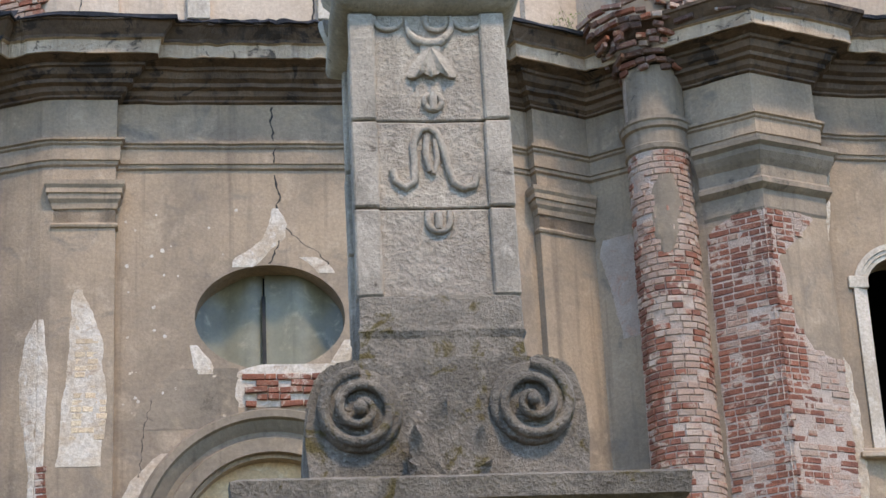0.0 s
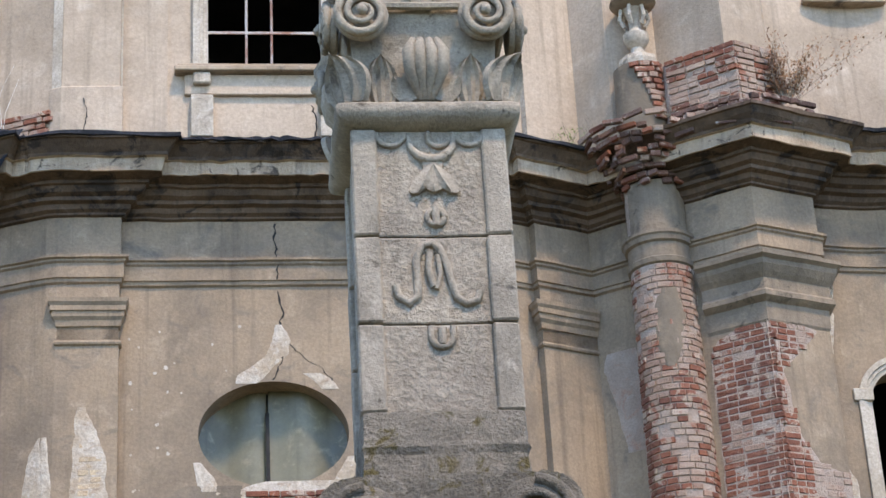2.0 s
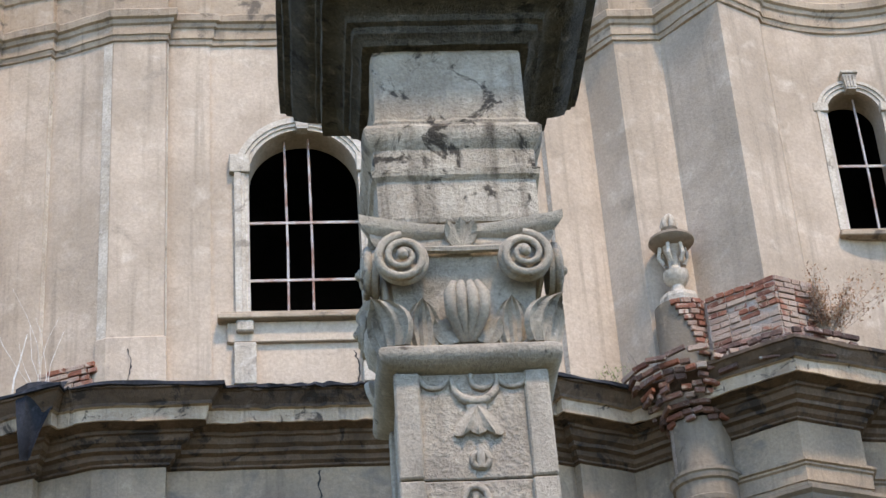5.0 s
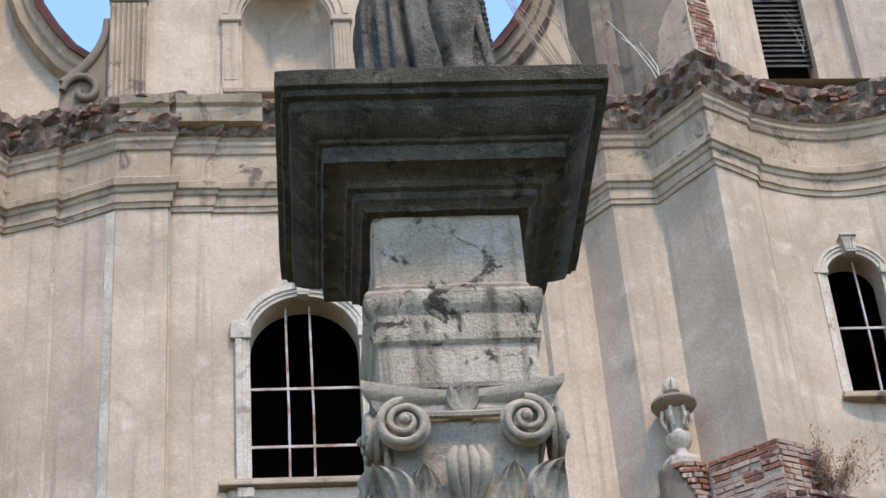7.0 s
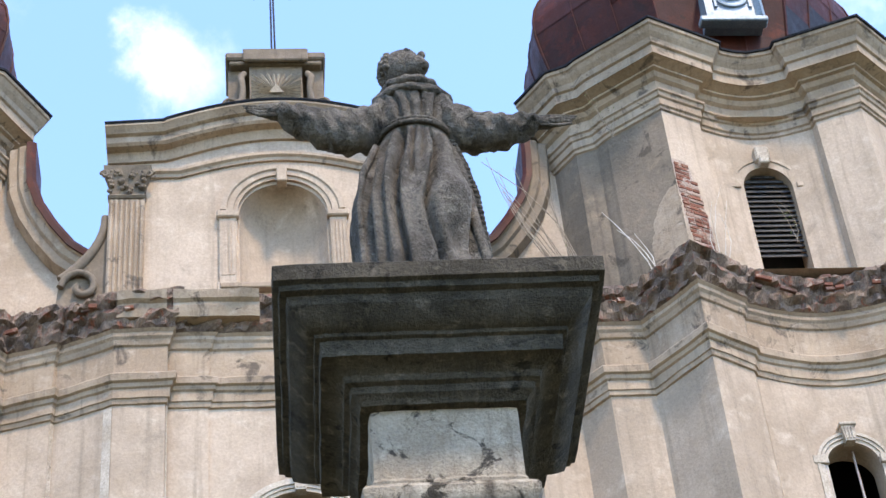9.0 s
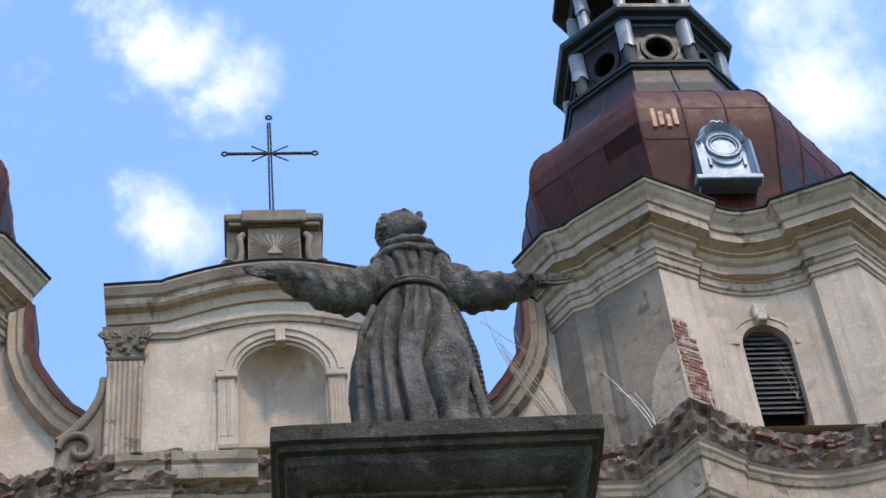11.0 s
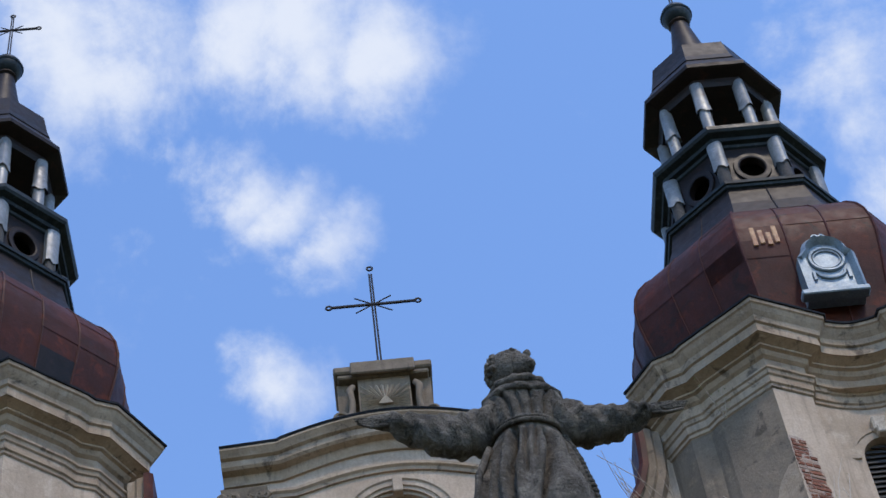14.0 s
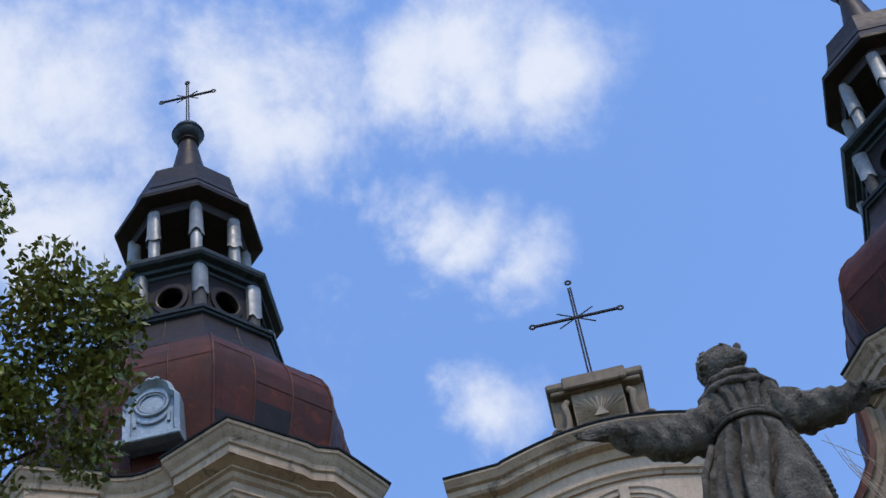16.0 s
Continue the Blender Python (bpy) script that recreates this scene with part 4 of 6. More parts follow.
def build_tower():
    tower = thing("bell_tower", "cream bell tower stage with a rusted metal bell-shaped dome", "tower", CHURCH @ pose(TAXIS - 0.03, 3.2, 0), "twin bell towers")
    # left and back sides get the darker grey as painted shade over real stains
    for name, mat, label, east in (("tower_wall", GREYP, "grey stained plaster on the tower's left and back sides, shade painted in", False), ("pier_wall", PALE, "cream plaster on the tower's corner piers", True)):
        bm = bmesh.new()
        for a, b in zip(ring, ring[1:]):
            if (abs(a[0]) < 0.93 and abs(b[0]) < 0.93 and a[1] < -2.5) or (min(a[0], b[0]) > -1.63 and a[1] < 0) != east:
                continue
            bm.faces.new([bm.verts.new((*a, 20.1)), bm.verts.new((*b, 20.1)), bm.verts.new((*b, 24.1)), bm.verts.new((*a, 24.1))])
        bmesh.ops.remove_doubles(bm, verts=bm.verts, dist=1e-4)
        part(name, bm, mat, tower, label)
    curve = lambda u: -3.0 + 0.24 * math.cos(math.pi * u / 1.84)
    bm = bmesh.new()
    holed(bm, -0.92, 0.92, 20.1, 24.1, [arch(-0.36, 0.42, 21.0, 22.72, 0.42)], 0.4, curve, 0.18)
    front = part("front_wall", bm, PALE, tower, "cream plaster concave front of the belfry")
    # louvre window
    louvre = part("louvre_window", bmesh.new(), LOUVRE, tower, "arched belfry opening with dark wooden louvres")
    bm = bmesh.new()
    along(bm, [(0.42, 21.0), (0.42, 22.7)] + ring_line(0.03, 22.72, 0.39, 0, 180, 24, 0.42) + [(-0.36, 22.7), (-0.36, 21.0)], [(0.0, -0.04), (0.0, 0.02), (-0.13, 0.02), (-0.14, 0.04), (-0.20, 0.04), (-0.20, -0.04)], -2.79)
    part("surround", bm, PALE, louvre, "", 30)
    for s in (-1, 1):
        bm = bmesh.new()
        block(bm, 0.03 + s * 0.66 - 0.10, 0.03 + s * 0.66 + 0.10, -2.86, -2.70, 21.1, 22.72, 0.02)
        block(bm, 0.03 + s * 0.62 - 0.17, 0.03 + s * 0.62 + 0.17, -2.87, -2.70, 22.68, 22.78, 0.01)
        part("strip", bm, PALE, louvre)
    bm = bmesh.new()
    block(bm, -0.09, 0.15, -2.93, -2.74, 23.22, 23.52, 0.03)
    block(bm, -0.05, 0.11, -2.95, -2.74, 23.14, 23.3, 0.02)
    part("keystone", bm, WHITE, louvre)
    for i in range(17):
        z = 21.42 + i * 0.104
        bm = bmesh.new()
        h = 0.39 if z < 22.72 else 0.39 * math.sqrt(max(0.03, 1 - ((z - 22.72) / 0.42) ** 2))
        block(bm, 0.03 - h, 0.03 + h, -2.66, -2.64, -0.055, 0.055)
        for v in bm.verts:
            d = v.co.z
            v.co.y += d * 0.5
            v.co.z = z + d
        part("slat", bm, LOUVRE, louvre)
    # near-black sheet painted as the shade behind the slats
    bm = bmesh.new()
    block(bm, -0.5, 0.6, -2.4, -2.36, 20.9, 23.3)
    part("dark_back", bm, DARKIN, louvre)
    # entablature and roof edge
    bm = bmesh.new()
    sweep(bm, ring, [(0, 23.80), (0.03, 23.82), (0.03, 23.88), (0.06, 23.90), (0.06, 24.04), (0.09, 24.06), (0.10, 24.13), (0.13, 24.15), (0.13, 24.19), (0.02, 24.22), (0.02, 24.46), (0.08, 24.50), (0.12, 24.58), (0.18, 24.60), (0.18, 24.64), (0.34, 24.70), (0.36, 24.70), (0.36, 24.88), (0.40, 24.90), (0.42, 25.0), (0.48, 25.08), (0.52, 25.16), (0.55, 25.18), (0.55, 25.25), (0.0, 25.35)], 0.007, 0.15)
    part("tower_entablature", bm, MOULDP, tower, "cream moulded cornice curving round the tower")
    bm = bmesh.new()
    sweep(bm, ring, [(0.53, 25.245), (0.58, 25.25), (0.59, 25.28), (0.2, 25.42), (-0.6, 25.5)], 0.008, 0.15)
    part("roof_edge", bm, TARRED, tower, "dark metal roof edge")
    # dome
    bm = bmesh.new()
    prof = [(2.70, 25.3), (2.76, 25.9), (2.86, 26.5), (2.99, 27.1), (3.11, 27.6), (3.18, 28.0), (3.18, 28.35), (3.11, 28.7), (2.98, 29.0), (2.78, 29.28), (2.56, 29.48), (2.37, 29.58)]
    octagon(bm, prof)
    dome = part("dome", bm, COPPER, tower, "rust-brown sheet metal dome with standing seams", 25)
    for k in range(8):
        for j in range(3):
            bm = bmesh.new()
            a = math.pi / 8 + k * math.pi / 4 + j * math.pi / 12
            w = math.cos(math.pi / 8) / math.cos(abs((j * math.pi / 12)) - math.pi / 8) if j else 1.0
            q = w
            tube(bm, [(q * r * math.cos(a), q * r * math.sin(a), z) for r, z in prof], 0.022 if j else 0.03, 5)
            part("seam", bm, COPPER, dome)
    rnd = random.Random(8)
    for k in range(46):
        # single replaced sheets on the faces
        f, i, g = rnd.randrange(8), rnd.randrange(2, 10), rnd.randrange(3)
        bm = bmesh.new()
        a0 = -math.pi / 2 + f * math.pi / 4
        pts = []
        for (r, z), s in ((prof[i], 0), (prof[i], 1), (prof[i + 1], 1), (prof[i + 1], 0)):
            half = r * math.sin(math.pi / 8)
            x = -half + (g + s) * 2 * half / 3
            rr = r * math.cos(math.pi / 8) + 0.008
            pts.append(bm.verts.new((rr * math.cos(a0) - x * math.sin(a0), rr * math.sin(a0) + x * math.cos(a0), z)))
        bm.faces.new(pts)
        part("sheet", bm, rnd.choice((COPPER, COPPER, COPPER, COPPER, COPPER, DARKMETAL)), dome)
    for j in range(4):
        # bare streaks beside the cartouche
        bm = bmesh.new()
        x = -0.98 + 0.13 * j
        block(bm, x, x + 0.09, -2.955, -2.80, 27.85 + 0.05 * (j % 2), 28.35 - 0.08 * (j % 3), 0.01)
        part("bare_strip", bm, BRASSY, dome, "bare rusty strip")
    # cartouche
    cart = part("clock_cartouche", bmesh.new(), ZINCBLUE, tower, "blue-grey zinc cartouche with a blank round face")
    cy = -3.0
    bm = bmesh.new()
    line = [(-0.50, 26.41), (0.50, 26.41), (0.50, 27.31), (0.42, 27.41)] + [(0.40 * math.cos(a), 27.44 + 0.36 * math.sin(a)) for a in [math.pi * i / 12 for i in range(13)]] + [(-0.42, 27.41), (-0.50, 27.31)]
    line = [(x + 0.14, z) for x, z in line]
    quads(bm, [[(x, cy + o, z) for x, z in line] for o in (0.0, 0.35)], True)
    bm.faces.new([bm.verts.new((x, cy, z)) for x, z in line])
    part("plate", bm, ZINCBLUE, cart)
    bm = bmesh.new()
    along(bm, [line[-1], line[0]], [(0, 0), (0, 0.06), (0.14, 0.06), (0.14, 0)], cy)
    along(bm, line[1:-1] + [line[-1]], [(0, 0), (0, 0.06), (0.07, 0.14), (0.14, 0)], cy)
    block(bm, -0.50, 0.66, cy - 0.12, cy + 0.1, 26.30, 26.42, 0.02)
    part("rim", bm, ZINCBLUE, cart)
    bm = bmesh.new()
    for rr, tr in ((0.29, 0.035), (0.23, 0.015)):
        tube(bm, [(0.14 + rr * math.cos(a), cy - 0.02, 27.24 + rr * math.sin(a)) for a in [2 * math.pi * i / 28 for i in range(29)]], tr, 6)
    tube(bm, [(0.14 + 0.24 * math.cos(a), cy - 0.02, 26.92 + 0.17 * math.sin(a)) for a in [math.pi + math.pi * i / 12 for i in range(13)]], 0.03, 6)
    for s in (-1, 1):
        block(bm, 0.14 + s * 0.30 - 0.03, 0.14 + s * 0.30 + 0.03, cy - 0.04, cy, 26.72, 26.94, 0.01)
        tube(bm, [(0.14 + s * (0.06 + 0.05 * math.cos(a)), cy - 0.0, 27.86 + 0.05 * math.sin(a)) for a in [0.6 * i for i in range(10)]], 0.025, 6)
    part("face_ring", bm, ZINCBLUE, cart)
    # lantern: flared base, skirt, drum with round openings, gallery, open colonnade, roof
    lantern = part("lantern", bmesh.new(), DARKMETAL, tower, "two-tier dark metal lantern with torn white columns")
    for k in range(8):
        bm = bmesh.new()
        a0, a1 = math.pi / 8 + k * math.pi / 4, math.pi / 8 + (k + 1) * math.pi / 4
        rows = [[(r * ((1 - f) * math.cos(a0) + f * math.cos(a1)), r * ((1 - f) * math.sin(a0) + f * math.sin(a1)), z) for f in (0, 0.49, 0.51, 1)] for r, z in ((2.37, 29.56), (2.20, 29.9), (2.02, 30.4), (1.90, 30.9), (1.88, 31.0))]
        quads(bm, rows)
        part("base_sheet", bm, rnd.choice((DARKMETAL, COPPER, DARKMETAL)), lantern, "dark sheet metal flare under the lantern")
        bm = bmesh.new()
        tube(bm, [(0.5 * (p[1][0] + p[2][0]), 0.5 * (p[1][1] + p[2][1]), p[1][2]) for p in rows], 0.018, 5)
        part("seam", bm, DARKMETAL, lantern)
    bm = bmesh.new()
    octagon(bm, [(1.86, 30.94), (1.94, 30.97), (1.96, 31.02), (2.0, 31.03), (2.01, 31.10), (1.93, 31.13), (1.92, 31.17), (1.5, 31.24)])
    part("skirt", bm, TRIMMETAL, lantern, "green-grey metal skirt moulding")
    R = 1.42
    flats = [-math.pi / 2 + k * math.pi / 4 for k in range(8)]
    half = R * math.tan(math.pi / 8)
    for a in flats:
        bm = bmesh.new()
        holed(bm, -half, half, 31.2, 32.7, [oval(0, 31.98, 0.25, 0.30)], 0.12)
        bm.transform(Matrix.Rotation(a + math.pi / 2, 4, "Z") @ Matrix.Translation((0, -R, 0)))
        part("drum_panel", bm, DARKMETAL, lantern, "dark metal panel with a round opening")
    for a in flats:
        rot = Matrix.Rotation(a + math.pi / 2, 4, "Z") @ Matrix.Translation((0, -R, 0))
        bm = bmesh.new()
        quads(bm, [[rot @ Vector((w * 0.84 * math.cos(b), o, 31.98 + w * math.sin(b))) for b in [2 * math.pi * i / 24 for i in range(24)]] for w, o in ((0.30, 0.02), (0.305, -0.035), (0.34, -0.045), (0.43, -0.04), (0.45, 0.01))], True)
        part("porthole_ring", bm, DARKMETAL, lantern)
    # added near-black core, painted in place of the shade seen through the portholes
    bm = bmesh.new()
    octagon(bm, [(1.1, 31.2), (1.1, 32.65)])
    part("drum_core", bm, DARKIN, lantern, "near-black core added to paint the shade inside the open drum")
    torn = random.Random(17)
    for k in range(8):
        a = math.pi / 8 + k * math.pi / 4
        cx, cyy = 1.56 * math.cos(a), 1.56 * math.sin(a)
        cut_ = 31.86 + torn.uniform(-0.15, 0.15)
        bm = bmesh.new()
        lathe(bm, [(0.13, 31.15), (0.13, cut_ + 0.1)], 12, (cx, cyy))
        part("column_core", bm, LOUVRE, lantern, "dark wooden core of a column", 40)
        bm = bmesh.new()
        quads(bm, [[(cx + (r + 0.015 * math.sin(3 * b + k)) * math.cos(b), cyy + (r + 0.015 * math.sin(3 * b + k)) * math.sin(b), z + (0.07 * math.sin(4 * b + 2 * k) if i == 0 else 0)) for b in [2 * math.pi * q / 14 for q in range(14)]] for i, (r, z) in enumerate(((0.165, cut_), (0.155, cut_ + 0.3), (0.16, 32.7)))], True)
        part("half_column", bm, ZINC, lantern, "torn grey-white sheet round the column", 40)
    bm = bmesh.new()
    octagon(bm, [(1.50, 32.60), (1.58, 32.64), (1.60, 32.70), (1.70, 32.72), (1.72, 32.80), (1.86, 32.84), (1.90, 32.90), (1.90, 33.0), (1.84, 33.04), (1.45, 33.12)])
    part("gallery", bm, TRIMMETAL, lantern, "blue-grey gallery moulding")
    bm = bmesh.new()
    octagon(bm, [(1.42, 33.05), (1.42, 33.42), (1.36, 33.46), (0.05, 33.46)])
    part("gallery_plinth", bm, COPPER, lantern, "rust-brown plinth under the colonnade")
    for k in range(8):
        a = math.pi / 8 + k * math.pi / 4
        bm = bmesh.new()
        cx, cyy = 1.16 * math.cos(a), 1.16 * math.sin(a)
        lathe(bm, [(0.135, 33.44), (0.135, 33.56), (0.12, 33.60), (0.125, 34.40)], 12, (cx, cyy))
        part("column", bm, ZINC, lantern, "dented grey-white metal column", 40)
        bm = bmesh.new()
        quads(bm, [[(cx + (r + 0.012 * math.sin(3 * b + 2 * k)) * math.cos(b), cyy + (r + 0.012 * math.sin(3 * b + 2 * k)) * math.sin(b), z + (0.06 * math.sin(3 * b + 3 * k) if i == 0 else 0)) for b in [2 * math.pi * q / 14 for q in range(14)]] for i, (r, z) in enumerate(((0.165, 34.32), (0.145, 34.6), (0.13, 35.3)))], True)
        part("column_sleeve", bm, ZINC, lantern, "torn upper sheet of the column", 40)
    bm = bmesh.new()
    octagon(bm, [(0.85, 35.25), (1.20, 35.22), (1.24, 35.32), (1.26, 35.42), (1.52, 35.48), (1.57, 35.50), (1.58, 35.60), (1.44, 35.82), (1.32, 36.05), (1.28, 36.12)])
    part("lantern_roof", bm, DARKMETAL, lantern, "dark metal eaves of the lantern roof")
    bm = bmesh.new()
    octagon(bm, [(1.24, 36.06), (1.31, 36.12), (1.24, 36.35), (1.18, 36.65), (1.12, 36.95), (1.05, 37.02), (0.8, 37.2), (0.5, 37.32), (0.3, 37.36)])
    part("roof_band", bm, DARKMETAL, lantern, "dark brown upper band of the lantern roof")
    bm = bmesh.new()
    lathe(bm, [(0.52, 37.25), (0.44, 37.7), (0.34, 38.3), (0.24, 38.9), (0.20, 39.16), (0.25, 39.20), (0.22, 39.28)], 16)
    part("neck", bm, DARKMETAL, lantern, "", 40)
    bm = bmesh.new()
    lathe(bm, [(0.05, 39.24)] + [(0.35 * math.sin(math.pi * i / 14), 39.58 - 0.34 * math.cos(math.pi * i / 14)) for i in range(1, 14)] + [(0.06, 39.93)], 20)
    lathe(bm, [(0.355, 39.54), (0.375, 39.58), (0.355, 39.62)], 20)
    part("ball", bm, TRIMMETAL, lantern, "grey metal ball", 40)
    cross_bars((0, 0, 39.9), 1.85, 0.6, 0.025, lantern)
    return tower


def cross_bars(base, high, half, r, parent):
    """A wrought iron cross: paired uprights, a crossbar, thin rays and ring ends, each a part."""
    x, y, z = base
    c = z + high * 0.68

    def rod(name, pts, rr):
        bm = bmesh.new()
        tube(bm, pts, rr, 6)
        part(name, bm, IRON, parent)

    for s in (-1, 1):
        rod("upright", [(x + s * r * 1.2, y, z), (x + s * r * 0.8, y, z + high * 0.95)], r * 0.7)
        rod("ray", [(x - s * half * 0.42, y, c - half * 0.26), (x + s * half * 0.42, y, c + half * 0.26)], r * 0.55)
    rod("crossbar", [(x - half, y, c), (x + half, y, c)], r * 1.25)
    for p in ((x - half - r, c), (x + half + r, c), (x, z + high)):
        rod("ring_end", [(p[0] + 2.0 * r * math.cos(a), y, p[1] + 2.0 * r * math.sin(a)) for a in [2 * math.pi * i / 10 for i in range(11)]], r * 0.8)


tower = build_tower()
left_tower = copy_thing(tower, CHURCH @ pose(-TAXIS - 0.05, 3.05, 0))

# gable cross
gcross = thing("iron_cross", "thin black wrought iron cross standing on the gable", "cross", CHURCH)
cross_bars((-0.12, 0.35, 25.35), 2.95, 0.74, 0.024, gcross)

# ---- monument ----
monument = thing("monument_pedestal", "tall carved limestone pedestal with volutes, dark moulded cap and moss", "pedestal", PED)


def square(bm, profile, wear=0.006, step=0.06):
    """A square moulded body from (half width, z) pairs, with worn edges."""
    rows = []
    n = 14
    for h, z in profile:
        row = []
        for sx, sy, ex, ey in ((-1, -1, 1, -1), (1, -1, 1, 1), (1, 1, -1, 1), (-1, 1, -1, -1)):
            for k in range(n):
                f = k / n
                x, y = h * (sx + (ex - sx) * f), h * (sy + (ey - sy) * f)
                w = wear * noise.noise(Vector((x * 9, y * 9, z * 14))) - (wear * 0.9 if k == 0 else 0)
                row.append((x * (1 + w / max(h, 0.1)), y * (1 + w / max(h, 0.1)), z + 0.6 * wear * noise.noise(Vector((x * 7 + 5, y * 7, z)))))
        rows.append(row)
    vs = quads(bm, rows, True)
    cap(bm, vs[0])
    cap(bm, vs[-1])


def spiral(bm, c, r0, turns, q, width, axis="y", flip=1, n=44, start=0.0, depth=0.05):
    """A raised scroll band that winds into its eye and stands out more towards it."""
    pts, rad = [], []
    for k in range(n + 1):
        f = k / n
        a = start + flip * f * turns * 2 * math.pi
        r = r0 * (1 - f) ** 0.85 + 0.012
        x, z = r * math.cos(a), r * math.sin(a)
        o = q - depth * f
        pts.append((c[0] + x, o, c[1] + z) if axis == "y" else (o, c[0] + x, c[1] + z))
        rad.append(width * (1 - 0.55 * f))
    tube(bm, pts, rad, 7)


def leaf(bm, base, side, up, out, width, height, curl, ribs=2, n=7):
    """A carved leaf: a bowed, ribbed blade whose tip bends outwards."""
    base, side, up, out = Vector(base), Vector(side), Vector(up), Vector(out)
    rows = []
    m = 4 * ribs + 1
    for i in range(n + 1):
        f = i / n
        w = width * (0.55 + 0.75 * math.sin(math.pi * min(1, f * 0.85 + 0.12))) * math.sqrt(max(0.0, 1 - f ** 5))
        row = []
        for j in range(m):
            g = -1 + 2 * j / (m - 1)
            bulge = 0.35 * width * (1 - g * g) + 0.10 * width * math.cos(g * ribs * 2 * math.pi)
            row.append(base + side * (g * w) + up * (height * (f - 0.12 * f ** 4)) + out * (bulge + curl * f ** 2.6))
        rows.append(row)
    back = [[p - out * 0.03 for p in row] for row in rows]
    quads(bm, rows)
    quads(bm, back)
    quads(bm, [[a, b] for a, b in zip([r[0] for r in rows] + rows[-1] + [r[-1] for r in reversed(rows)], [r[0] for r in back] + back[-1] + [r[-1] for r in reversed(back)])])


# lower dado and its cornice, below the view's edge
bm = bmesh.new()
square(bm, [(0.95, 0), (0.95, 0.35), (0.86, 0.42), (0.66, 0.5), (0.66, 2.83), (0.70, 2.88), (0.72, 2.98), (0.74, 3.06), (0.68, 3.08)], 0.008)
part("dado", bm, STONE, monument)
bm = bmesh.new()
square(bm, [(0.66, 3.06), (0.68, 3.12), (0.72, 3.15), (0.74, 3.21), (0.77, 3.23), (0.79, 3.28), (0.82, 3.29), (0.83, 3.365), (0.80, 3.38), (0.3, 3.39)], 0.006)
part("base_cornice", bm, MOSSY, monument, "grey mossy moulded ledge")

# scroll block
bm = bmesh.new()
line = [(-0.53, 3.37), (-0.545, 3.62), (-0.54, 3.76), (-0.50, 3.88), (-0.43, 3.935), (-0.36, 3.93), (-0.335, 3.95), (0.335, 3.95), (0.36, 3.94), (0.43, 3.945), (0.50, 3.89), (0.535, 3.76), (0.54, 3.62), (0.525, 3.37)]
deep = 0.40
vs = quads(bm, [[(x, -deep, z) for x, z in line], [(x, deep, z) for x, z in line]], True)
cap(bm, vs[0])
cap(bm, vs[1])
es = [e for e in bm.edges]
bmesh.ops.bevel(bm, geom=es, offset=0.012, segments=2, affect="EDGES")
scrolls = part("scroll_block", bm, MOSSY, monument, "grey stone block with two carved volutes", 40)
for s, cx, cz in ((-1, -0.335, 3.735), (1, 0.325, 3.755)):
    for q, sg in ((-deep - 0.005, 1), (deep + 0.005, -1)):
        bm = bmesh.new()
        lathe(bm, [(0.165, 0), (0.165, 0.012), (0.15, 0.025), (0.0, 0.03)], 28)
        for v in bm.verts:
            v.co = Vector((cx + v.co.x, q - sg * v.co.z + 0.004 * sg, cz + v.co.y))
        spiral(bm, (cx, cz), 0.143, 2.1, q - 0.010 * sg, 0.027, flip=-s, start=math.pi / 2, depth=0.055 * sg)
        bmesh.ops.create_icosphere(bm, subdivisions=2, radius=0.028, matrix=Matrix.Translation((cx, q - 0.06 * sg, cz)))
        part("volute", bm, MOSSY, scrolls, "carved spiral volute", 60)
for ang, h, w in ((0, 0.33, 0.066), (32, 0.25, 0.055), (-32, 0.25, 0.055), (68, 0.17, 0.042), (-68, 0.17, 0.042)):
    a = radians(ang)
    up, sd = Vector((math.sin(a), 0, math.cos(a))), Vector((math.cos(a), 0, -math.sin(a)))
    bm = bmesh.new()
    leaf(bm, Vector((-0.01, -deep - 0.034, 3.45)) + up * 0.02, sd, up, (0, -1, 0), w, h, 0.05, 1, 10)
    part("palmette_leaf", bm, MOSSY, scrolls, "carved leaf between the volutes", 50)

# neck below the shaft
bm = bmesh.new()
square(bm, [(0.335, 3.93), (0.325, 4.05), (0.335, 4.08), (0.328, 4.10), (0.322, 4.22), (0.318, 4.225)], 0.008)
part("neck_block", bm, MOSSY, monument, "mossy stone block below the shaft")

# shaft: three carved drums with raised side strips
levels = [(4.225, 4.598), (4.603, 4.983), (4.988, 5.475)]
for k, (z0, z1) in enumerate(levels):
    drum = bmesh.new()
    square(drum, [(0.300, z0), (0.305, z0 + 0.006), (0.303, (z0 + z1) / 2), (0.305, z1 - 0.01), (0.296, z1)], 0.006)
    shaft = part("shaft_block", drum, ROUGHSTONE, monument, "rough pitted stone block with a carved panel")
    for sx in (-1, 1):
        for sy in (-1, 1):
            bm = bmesh.new()
            block(bm, sx * 0.272 - 0.053, sx * 0.272 + 0.053, sy * 0.272 - 0.053, sy * 0.272 + 0.053, z0 + 0.002, z1 - 0.002, 0.008, 0.003)
            part("corner_strip", bm, STONE, shaft, "smooth pale corner strip")
Q = -0.305


def carve(lines, name, parent):
    bm = bmesh.new()
    for pts, r in lines:
        tube(bm, [(x, Q - 0.004, z) for x, z in pts], r, 7)
    part(name, bm, STONE, parent, "worn relief carving", 60)


